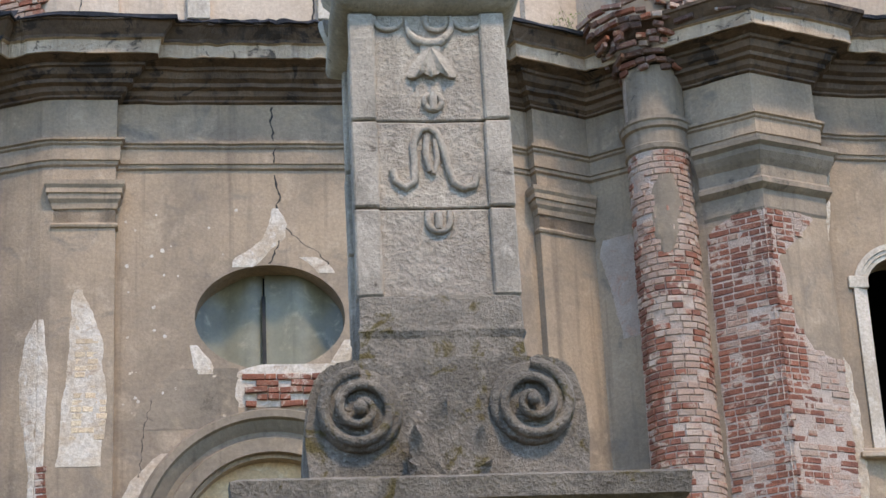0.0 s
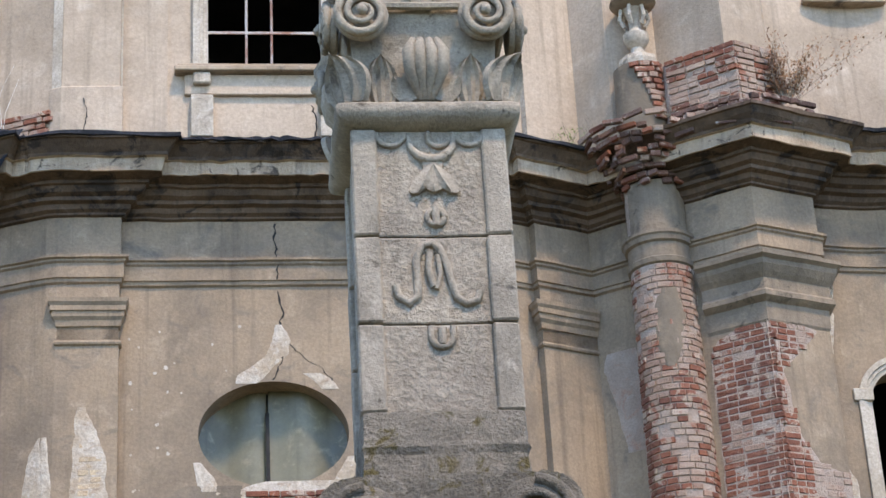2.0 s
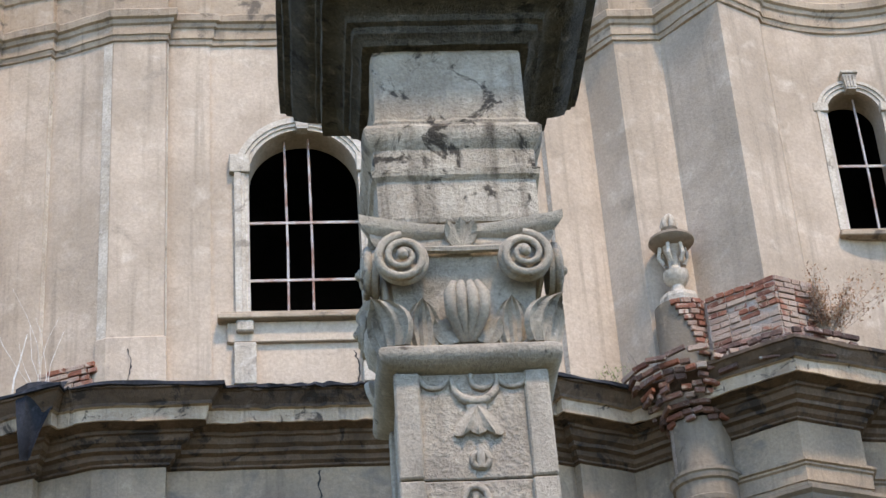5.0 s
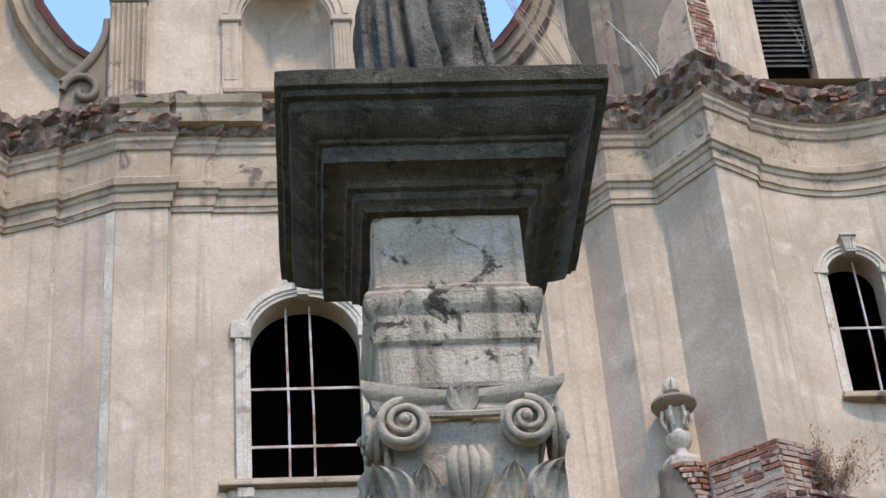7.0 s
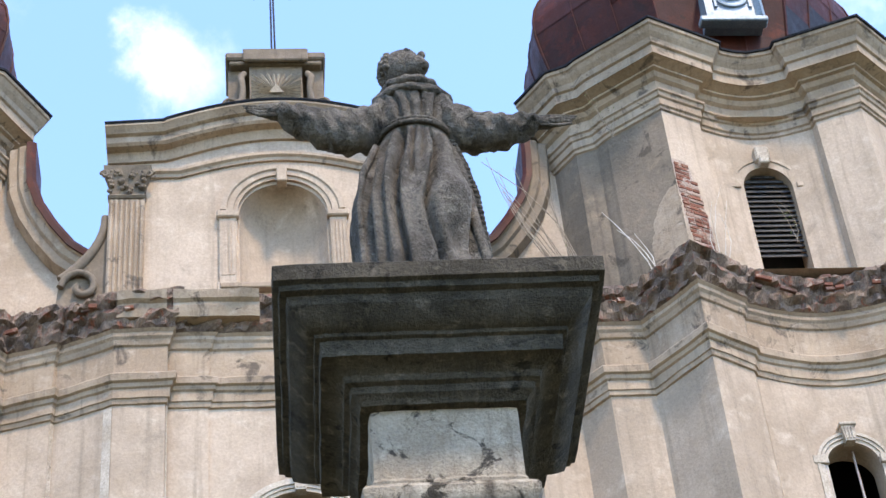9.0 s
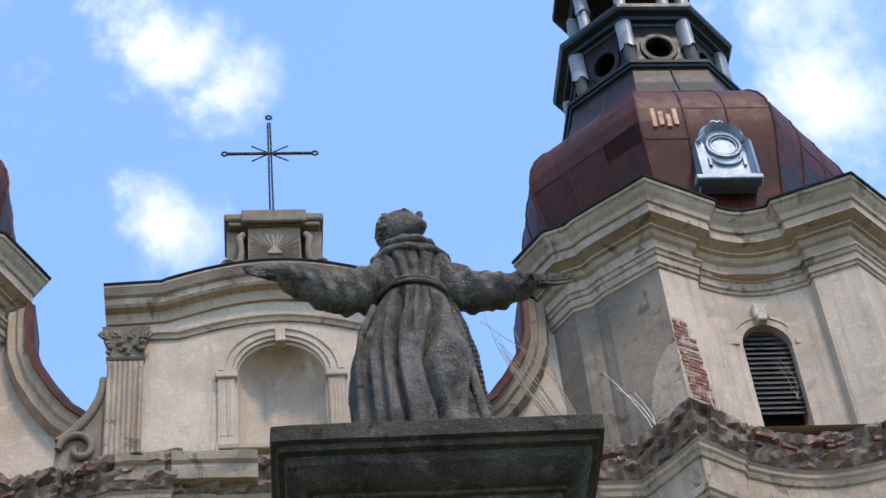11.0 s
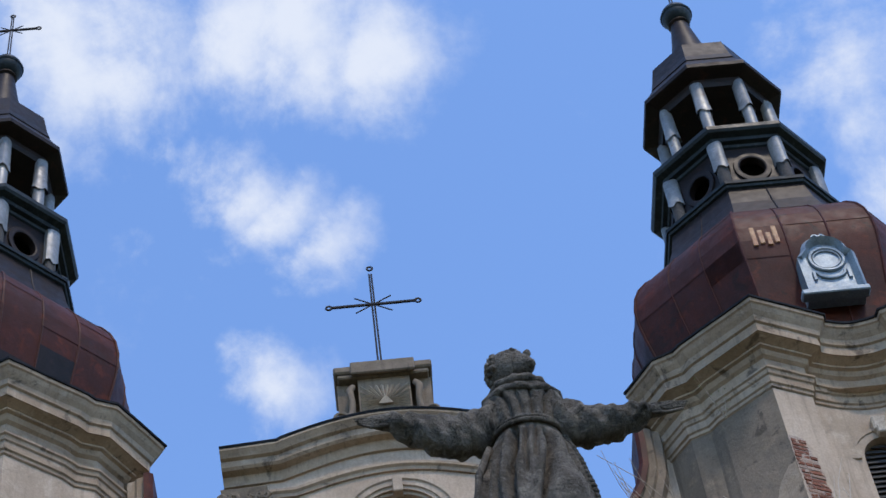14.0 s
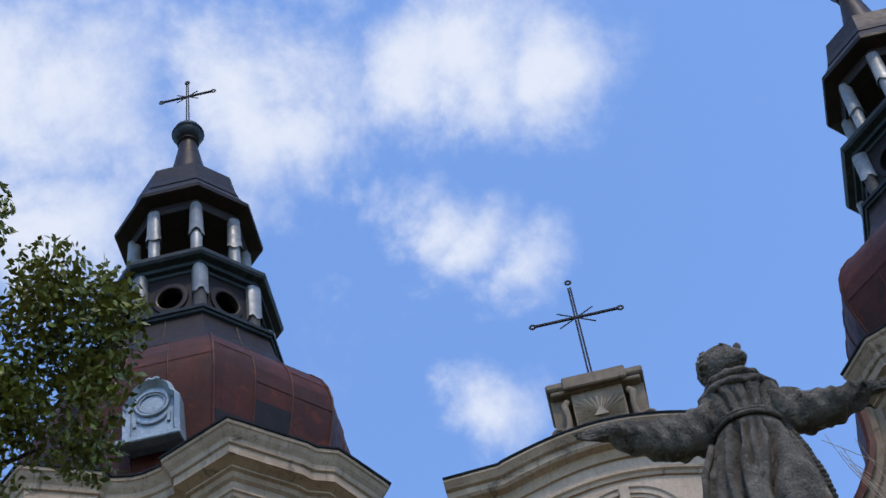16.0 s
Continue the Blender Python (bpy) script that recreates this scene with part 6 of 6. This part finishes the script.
weed("dry_weed", "russet dry weed growing out of the brick attic", (6.30, -1.16, 13.0), 30, 1.0, (0.30, 0), 0.45, STEM, DRYLEAF, 60, 0.05, 1)
weed("dry_weed", "thin russet weed bending out over the cornice", (6.38, -1.12, 13.0), 3, 1.25, (0.95, 0), 0.12, STEM, DRYLEAF, 70, 0.055, 2)
weed("green_weed", "thin yellow-green weed in the corner above the cornice", (4.05, 0.1, 12.85), 5, 0.75, (0.0, 0), 0.4, STEM, GREENLEAF, 16, 0.04, 3)
weed("green_weed", "small green tuft on the cornice edge", (3.7, -0.25, 12.78), 10, 0.35, (0.1, 0), 0.6, STEM, GREENLEAF, 14, 0.04, 4)
weed("dry_grass", "dry grass tuft hanging on the broken cornice", (4.15, -0.35, 12.8), 14, 0.42, (0.1, -0.2), 0.9, STEM, STEM, 2, 0.03, 5)
weed("dry_grass", "dry grass on the attic ledge", (5.0, -0.75, 13.0), 26, 0.22, (0, 0), 1.2, STEM, STEM, 2, 0.03, 6)
weed("bare_stem", "bare pale stem leaning on the wall corner", (-3.55, -0.45, 12.85), 1, 0.95, (0.28, 0), 0.1, PALESTEM, STEM, 0, 0.03, 11, 0.016)
weed("bare_stem", "wispy pale stems on the far cornice", (-3.2, -0.3, 12.85), 7, 1.5, (-0.15, 0), 0.35, PALESTEM, STEM, 1, 0.03, 8, 0.006)
weed("bare_stem", "bare pale stems on the tower ledge", (5.35, -0.25, 20.3), 3, 1.7, (-0.25, 0), 0.12, PALESTEM, GREENLEAF, 5, 0.03, 9, 0.012)
weed("bare_stem", "bare pale stem on the ledge beside the belfry", (6.35, -0.35, 20.3), 4, 2.0, (0.12, 0), 0.12, PALESTEM, GREENLEAF, 10, 0.035, 10, 0.008)
weed("bare_stem", "reddish bare twigs leaning from the side wing", (4.5, 0.6, 20.6), 12, 3.2, (-0.18, 0), 0.22, STEM, GREENLEAF, 5, 0.035, 12, 0.011)
weed("green_weed", "thin green weed under the tower cornice", (5.2, 0.2, 23.7), 6, 0.8, (0, -0.3), 0.5, STEM, GREENLEAF, 12, 0.04, 13)
weed("green_weed", "trailing green twig in front of the louvres", (7.75, 0.2, 21.4), 2, 0.9, (-0.25, -0.1), 0.1, STEM, GREENLEAF, 16, 0.045, 14)

# ---- tree ----
tree = thing("tree", "leafy olive-green tree with dark branches beside the church", "tree", pose(-7.6, 7.4, 0))
rnd = random.Random(21)
bm = bmesh.new()
tube(bm, [(0, 0, -0.1), (0.05, 0, 2.5), (0.15, 0.05, 5), (0.35, 0, 7.5), (0.5, 0.05, 9.5), (0.45, 0, 11.5), (0.5, 0.1, 13)], [0.28, 0.24, 0.21, 0.17, 0.12, 0.07, 0.03], 12)
part("trunk", bm, BARK, tree, "", 60)
tips = [(3.35, 0.05, 11.42), (3.65, 0.15, 11.68), (3.15, -0.5, 12.15), (3.3, 0.45, 11.05), (2.6, 0.4, 10.7), (2.4, -0.9, 12.2)]
clumps = []
for k, tip in enumerate(tips):
    bm = bmesh.new()
    a = Vector((0.4, 0.02, 8.0 + 0.4 * k))
    pts = [a.lerp(Vector(tip), f) + Vector((0, 0, 0.35 * math.sin(math.pi * f))) for f in (0, 0.25, 0.5, 0.75, 1)]
    tube(bm, pts, [0.09, 0.06, 0.045, 0.03, 0.012], 7)
    part("limb", bm, BARK, tree)
    for j in range(4):
        clumps.append((pts[4].lerp(pts[2], j / 3.2) + Vector([rnd.uniform(-0.12, 0.12) for _ in range(3)]), 0.36))
for p in ((3.45, -0.05, 11.75), (3.9, 0.12, 11.52), (3.75, 0.3, 11.3), (3.55, 0.55, 11.05), (3.2, 0.2, 11.2), (3.35, -0.75, 12.05), (3.65, -0.25, 11.82), (2.9, 0.1, 11.7), (3.0, -0.35, 11.9), (3.55, 0.35, 11.5), (3.95, 0.0, 11.68)):
    clumps.append((Vector(p), 0.27))
for k in range(90):
    d = Vector([rnd.gauss(0, 1) for _ in range(3)]).normalized() * 2.3 * rnd.uniform(0.5, 1) ** 0.4
    p = Vector((0.4, 0, 11.2)) + Vector((d.x, d.y, d.z * 0.95))
    if p.x < 2.2:
        clumps.append((p, 0.5))
        if k % 6 == 0:
            bm = bmesh.new()
            tube(bm, [(0.4, 0.02, 9.0), (0.4 + d.x * 0.5, d.y * 0.5, 10.1 + d.z * 0.4), p], [0.07, 0.04, 0.012], 6)
            part("limb", bm, BARK, tree)
bm = bmesh.new()
verts, faces = [], []
for c, r in clumps:
    near = c.x > 2.2
    for j in range(520 if near else 120):
        o = Vector([rnd.gauss(0, 1) for _ in range(3)])
        p = c + o.normalized() * r * rnd.random() ** 0.5
        d = Vector((rnd.gauss(0, 1), rnd.gauss(0, 1), rnd.gauss(-0.35, 0.8))).normalized()
        n = d.cross(Vector([rnd.gauss(0, 1) for _ in range(3)])).normalized()
        s = rnd.uniform(0.045, 0.085) * (1 if near else 1.9)
        i = len(verts)
        verts += [p, p + d * s * 0.45 + n * s * 0.26, p + d * s, p + d * s * 0.45 - n * s * 0.26]
        faces.append((i, i + 1, i + 2, i + 3))
bm.free()
me = bpy.data.meshes.new("crown")
me.from_pydata(verts, [], faces)
me.materials.append(TREELEAF)
crown_ob = new("crown", me)
crown_ob.parent = tree
tagged(crown_ob, "dense small olive leaves", kind="stuff")

# ---- cracks ----
def crack(line, v, width, mat=CRACK, parent=centre_low, seed=1, out=0.004):
    rnd = random.Random(seed)
    bm = bmesh.new()
    rows = []
    for (u, z), (u2, z2) in zip(line, line[1:]):
        n = max(2, int(math.hypot(u2 - u, z2 - z) / 0.04))
        for k in range(n):
            f = k / n
            x, y = u + (u2 - u) * f + rnd.uniform(-0.016, 0.016), z + (z2 - z) * f
            w = width * rnd.uniform(0.35, 1.2)
            rows.append([(x - w, v - out, y), (x + w, v - out, y)])
    quads(bm, rows)
    part("crack", bm, mat, parent)


crack([(0.06, 9.9), (0.16, 10.15), (0.20, 10.35), (0.16, 10.5), (0.14, 10.62)], 0.0, 0.012, seed=1)
crack([(0.14, 10.6), (0.19, 10.75), (0.13, 10.95), (0.15, 11.08)], 0.0, 0.014, seed=2)
crack([(0.13, 11.16), (0.14, 11.4)], -0.062, 0.011, seed=3)
crack([(0.13, 11.45), (0.10, 11.7), (0.11, 11.96)], -0.017, 0.013, seed=4)
crack([(0.25, 10.35), (0.45, 10.15), (0.62, 10.05), (0.78, 9.85)], 0.0, 0.008, seed=5)
crack([(0.62, 12.95), (0.66, 13.3), (0.60, 13.6)], -0.0, 0.012, parent=centre_up, seed=6)
crack([(-2.2, 12.95), (-2.16, 13.3), (-2.2, 13.6)], -0.18, 0.008, parent=centre_up, seed=7)
crack([(-1.45, 7.3), (-1.4, 7.9), (-1.3, 8.3)], 0.0, 0.005, seed=9)
# pock marks
rnd = random.Random(31)
bm = bmesh.new()
for k in range(38):
    u, z, r = rnd.uniform(-1.65, -0.3), rnd.uniform(7.9, 10.6), rnd.uniform(0.008, 0.028)
    if ((u - 0.05) / 1.0) ** 2 + ((z - 9.24) / 0.8) ** 2 < 1:
        continue
    bm.faces.new([bm.verts.new((u + r * rnd.uniform(0.6, 1.3) * math.cos(a), -0.004, z + r * rnd.uniform(0.6, 1.3) * math.sin(a))) for a in [2 * math.pi * i / 7 for i in range(7)]])
tagged(part("chip", bm, LIME, centre_low), kind="stuff")

# ---- where plaster has come off, and the bricks behind ----
def bed(at, table, mat, parent, seed, proud=0.004, ragged=0.035):
    bm = bmesh.new()
    backing(bm, at, table, proud, seed=seed, ragged=ragged)
    part("bared_bed", bm, mat, parent)


wallc = flat((-2.0, 0.0), (2.0, 0.0))
# grey cement repair and the broken edge round the oval opening
bed(wallc, [(7.9, 0.45, 1.6), (8.2, 0.62, 1.65), (8.45, 0.75, 1.72), (8.62, 1.0, 1.7)], GREYP, centre_low, 2, 0.004, 0.09)
tab = [(8.15, 1.68, 2.75), (8.35, 1.60, 2.85), (8.5, 1.55, 2.95), (8.62, 1.75, 2.95), (8.66, 1.95, 2.9)]
bed(wallc, tab, LIME, centre_low, 3, 0.006)
lay(centre_low, flat((-2.0, 0.0), (2.0, 0.0)), [(8.14, 1.75, 2.6), (8.6, 1.70, 2.75)], lambda s, z, r: BRICK if r.random() < 0.9 else None, 0.05, 3, rough=0.03, tilt=5)
bed(wallc, [(8.62, 2.68, 2.9), (8.8, 2.82, 3.02), (8.95, 2.9, 3.05)], LIME, centre_low, 6, 0.006)
bed(wallc, [(8.55, 1.18, 1.42), (8.72, 1.15, 1.35), (8.9, 1.12, 1.22)], LIME, centre_low, 7, 0.005)
# over the oval
bed(wallc, [(9.86, 1.62, 1.85), (9.97, 1.64, 1.98), (10.08, 1.80, 2.08), (10.22, 1.98, 2.24), (10.42, 2.05, 2.26), (10.6, 2.1, 2.18)], LIME, centre_low, 8, 0.005)
bed(wallc, [(9.78, 2.62, 2.82), (9.92, 2.48, 2.72), (9.98, 2.4, 2.6)], LIME, centre_low, 9, 0.005)
# beside the portal arch
bed(wallc, [(7.0, 0.30, 0.75), (7.3, 0.45, 0.85), (7.55, 0.7, 0.92), (7.62, 0.8, 0.95)], LIME, centre_low, 10, 0.005)
# the left pilaster
leftp = flat((-2.47, -0.13), (-1.74, -0.13))
tab = [(7.45, 0.10, 0.60), (7.8, 0.14, 0.62), (8.25, 0.16, 0.66), (8.6, 0.22, 0.62), (8.94, 0.22, 0.60), (9.2, 0.25, 0.52), (9.4, 0.25, 0.42), (9.55, 0.27, 0.36)]
walls = {o.name.split(".")[0]: [] for o in church.children}
for o in church.children:
    walls[o.name.split(".")[0]].append(o)
left_side, right_side = walls["lower_side_wall"]
bed(leftp, tab, LIME, left_side, 11, 0.006)
lay(left_side, leftp, [(7.75, 0.24, 0.60), (8.3, 0.26, 0.64), (8.9, 0.28, 0.57), (9.15, 0.3, 0.48)], lambda s, z, r: PALEBRICK if r.random() < 0.75 else None, 0.007, 4, rough=0.003)
strip = flat((-2.60, -0.10), (-2.47, -0.13))
bed(strip, [(6.5, 0.0, 0.10), (7.6, 0.0, 0.10), (8.6, 0.0, 0.13), (9.2, 0.0, 0.06)], LIME, left_side, 12, 0.006, 0.012)
diag = flat((-4.05, 0.56), (-2.60, -0.10))
DL = math.hypot(1.45, 0.66)
bed(diag, [(6.5, DL - 0.06, DL), (7.6, DL - 0.10, DL), (8.0, DL - 0.2, DL), (8.5, DL - 0.24, DL), (9.0, DL - 0.16, DL), (9.2, DL - 0.04, DL)], LIME, left_side, 13, 0.005, 0.03)
lay(left_side, strip, [(6.5, 0.0, 0.13), (7.5, 0.0, 0.13)], lambda s, z, r: BRICK, 0.012, 6, rough=0.003)

# pier beside the column
pf1, pf2 = flat(PIER[0], PIER[1]), flat(PIER[1], PIER[2])
L1, L2 = math.hypot(0.61, 0.45), math.hypot(0.84, 0.33)
t1 = [(6.0, 0.0, L1 + 0.03), (9.95, 0.0, L1 + 0.03), (10.1, 0.1, L1 + 0.03), (10.22, 0.45, L1 + 0.03)]
t2 = [(6.0, -0.02, L2), (8.4, -0.02, L2), (8.5, -0.02, 0.5), (8.8, -0.02, 0.28), (9.6, -0.02, 0.14), (9.85, -0.02, 0.4), (10.15, -0.02, 0.72), (10.22, -0.02, 0.62)]
bed(pf1, t1, MORTAR, right_side, 14, 0.004, 0.02)
bed(pf2, t2, MORTAR, right_side, 15, 0.004, 0.03)
lay(right_side, pf1, t1, lambda s, z, r: BRICK if noise.noise(Vector((s * 2.5, z * 1.3, 4))) + r.uniform(-0.22, 0.22) > -0.2 else (WASHED if r.random() < 0.7 else None), 0.010, 7, limit=150)
lay(right_side, pf2, t2, lambda s, z, r: BRICK if noise.noise(Vector((s * 2.5 + 3, z * 1.3, 4))) + r.uniform(-0.22, 0.22) - 0.7 * s > -0.28 else (WASHED if r.random() < 0.7 else None), 0.010, 8, limit=150)
wallr = flat((6.70, -0.34), (8.46, -0.34))
bed(wallr, [(6.0, 0.0, 0.18), (8.0, 0.0, 0.16), (8.45, 0.0, 0.1), (8.6, 0.0, 0.02)], LIME, right_side, 16, 0.03, 0.03)
bed(wallr, [(10.0, 0.0, 0.05), (10.5, 0.0, 0.12), (10.95, 0.0, 0.16)], LIME, right_side, 17, 0.03, 0.03)
diagr = flat((4.05, 0.42), (5.20, -0.50))
bed(diagr, [(9.0, 0.28, 0.6), (9.6, 0.18, 0.6), (10.1, 0.06, 0.6), (10.3, 0.1, 0.5)], MORTAR, right_side, 18, 0.005, 0.04)
# column
around = rounded(COLC, lambda z: col_r(z))
lay(right_column, around, [(6.3, -0.62, 0.62), (11.1, -0.62, 0.62)], lambda s, z, r: BRICK if (noise.noise(Vector((s * 2.2, z * 1.0, 8))) + r.uniform(-0.25, 0.25) - 0.75 * s - 0.14 * (z - 8.8) > 0.16) else (WASHED if r.random() < 0.85 else None), 0.009, 9, limit=300, rough=0.003, heads=True)
# corbelled broken brick over the column
for k in range(9):
    z = 12.18 + 0.08 * k
    rr = 0.40 + 0.068 * k
    lay(right_column, rounded((4.80, -0.28), rr), [(z - 0.045, -0.95 - 0.05 * k, 0.55 + 0.03 * k), (z + 0.045, -0.95 - 0.05 * k, 0.55 + 0.03 * k)], lambda s, z, r: r.choice((OLDBRICK, OLDBRICK, OLDBRICK, OLDBRICK, WASHED, BRICK, None)), 0.02, 40 + k, rough=0.05, tilt=13)
# attic bricks
lay(attic, rounded((4.75, -0.32), 0.35), [(12.95, 0.05, 0.5), (13.3, 0.0, 0.5), (13.6, -0.1, 0.5), (13.85, -0.25, 0.5)], lambda s, z, r: BRICK if r.random() < 0.8 else WASHED, 0.03, 60, rough=0.015, tilt=3)
af, AL = flat((4.98, -0.72), (5.72, -1.28)), math.hypot(0.74, 0.56)
lay(attic, af, [(12.9, 0.0, AL), (ATOP + 0.02, 0.0, AL)], lambda s, z, r: BRICK if (z > ATOP - 0.12 or r.random() < 0.3) else (WASHED if r.random() < 0.8 else None), 0.02, 61, rough=0.014, tilt=3)
lay(attic, flat((5.72, -1.28), (6.34, -1.0)), [(12.9, 0.0, 0.66), (ATOP + 0.02, 0.0, 0.66)], lambda s, z, r: BRICK if r.random() < 0.25 else WASHED, 0.02, 62, rough=0.012, tilt=2)
# broken brick along the top of the pier cornice
for a, b, sd in (((4.9, -1.05), (5.75, -1.55), 63), ((5.75, -1.55), (6.45, -1.28), 64)):
    lay(attic, flat(a, b), [(12.55, 0.0, 1.0), (12.98, 0.05, 0.95)], lambda s, z, r: OLDBRICK if r.random() < 0.85 else None, 0.0, sd, rough=0.06, tilt=8)
# rubble along the lost upper cornice
edge = [(-4.05, 0.42), (-2.60, -0.10), (-1.76, -0.15), (-0.5, -0.03), (1.76, -0.05), (2.6, -0.06), (4.05, 0.42), (4.41, -0.06), (5.06, -0.06), (5.71, -0.94), (6.36, -0.56), (7.5, -0.2), (8.8, -0.56)]
for k, (a, b) in enumerate(zip(edge, edge[1:])):
    n = math.hypot(b[0] - a[0], b[1] - a[1])
    for j in range(3):
        lay(ruin, flat(a, b), [(19.84 + 0.13 * j, 0.0, n), (19.93 + 0.13 * j, 0.0, n)], lambda s, z, r: (BRICK if r.random() < 0.4 else OLDBRICK) if r.random() < 0.4 else None, 0.20 - 0.05 * j, 70 + 3 * k + j, rough=0.09, tilt=12)
# bared brick on the belfry corner
tw = [o for o in tower.children if o.name.startswith("tower_wall")][0]
tf = flat((-1.62, -3.46), (-0.95, -3.16))
ttab = [(20.75, 0.10, 0.50), (21.4, 0.06, 0.50), (22.0, 0.02, 0.42), (22.5, 0.0, 0.34), (22.75, 0.0, 0.26)]
bed(tf, ttab, MORTAR, tw, 90, 0.005, 0.04)
lay(tw, tf, ttab, lambda s, z, r: BRICK if r.random() < 0.8 else WASHED, 0.014, 91)
bed(flat((-2.42, -2.78), (-1.62, -3.46)), [(20.3, 0.5, 1.05), (21.2, 0.4, 1.05), (21.9, 0.6, 1.05), (22.2, 0.9, 1.05)], MOULDP, tw, 92, 0.005, 0.06)
lay(left_side, diag, [(12.95, 0.3, DL), (13.15, 0.5, DL), (13.5, 0.9, DL)], lambda s, z, r: (BRICK if r.random() < 0.4 else WASHED), 0.03, 93, rough=0.008)

# a group node whose mesh is still empty takes over the mesh of its first part
for ob in [o for o in bpy.data.objects if o.type == "MESH" and not o.data.vertices]:
    kids = [o for o in ob.children if o.type == "MESH" and o.data.vertices]
    if kids:
        old, first = ob.data, kids[0]
        ob.data = first.data
        for o in list(first.children):
            o.parent = ob
        bpy.data.objects.remove(first)
        if not old.users:
            bpy.data.meshes.remove(old)
    else:
        bpy.data.objects.remove(ob)
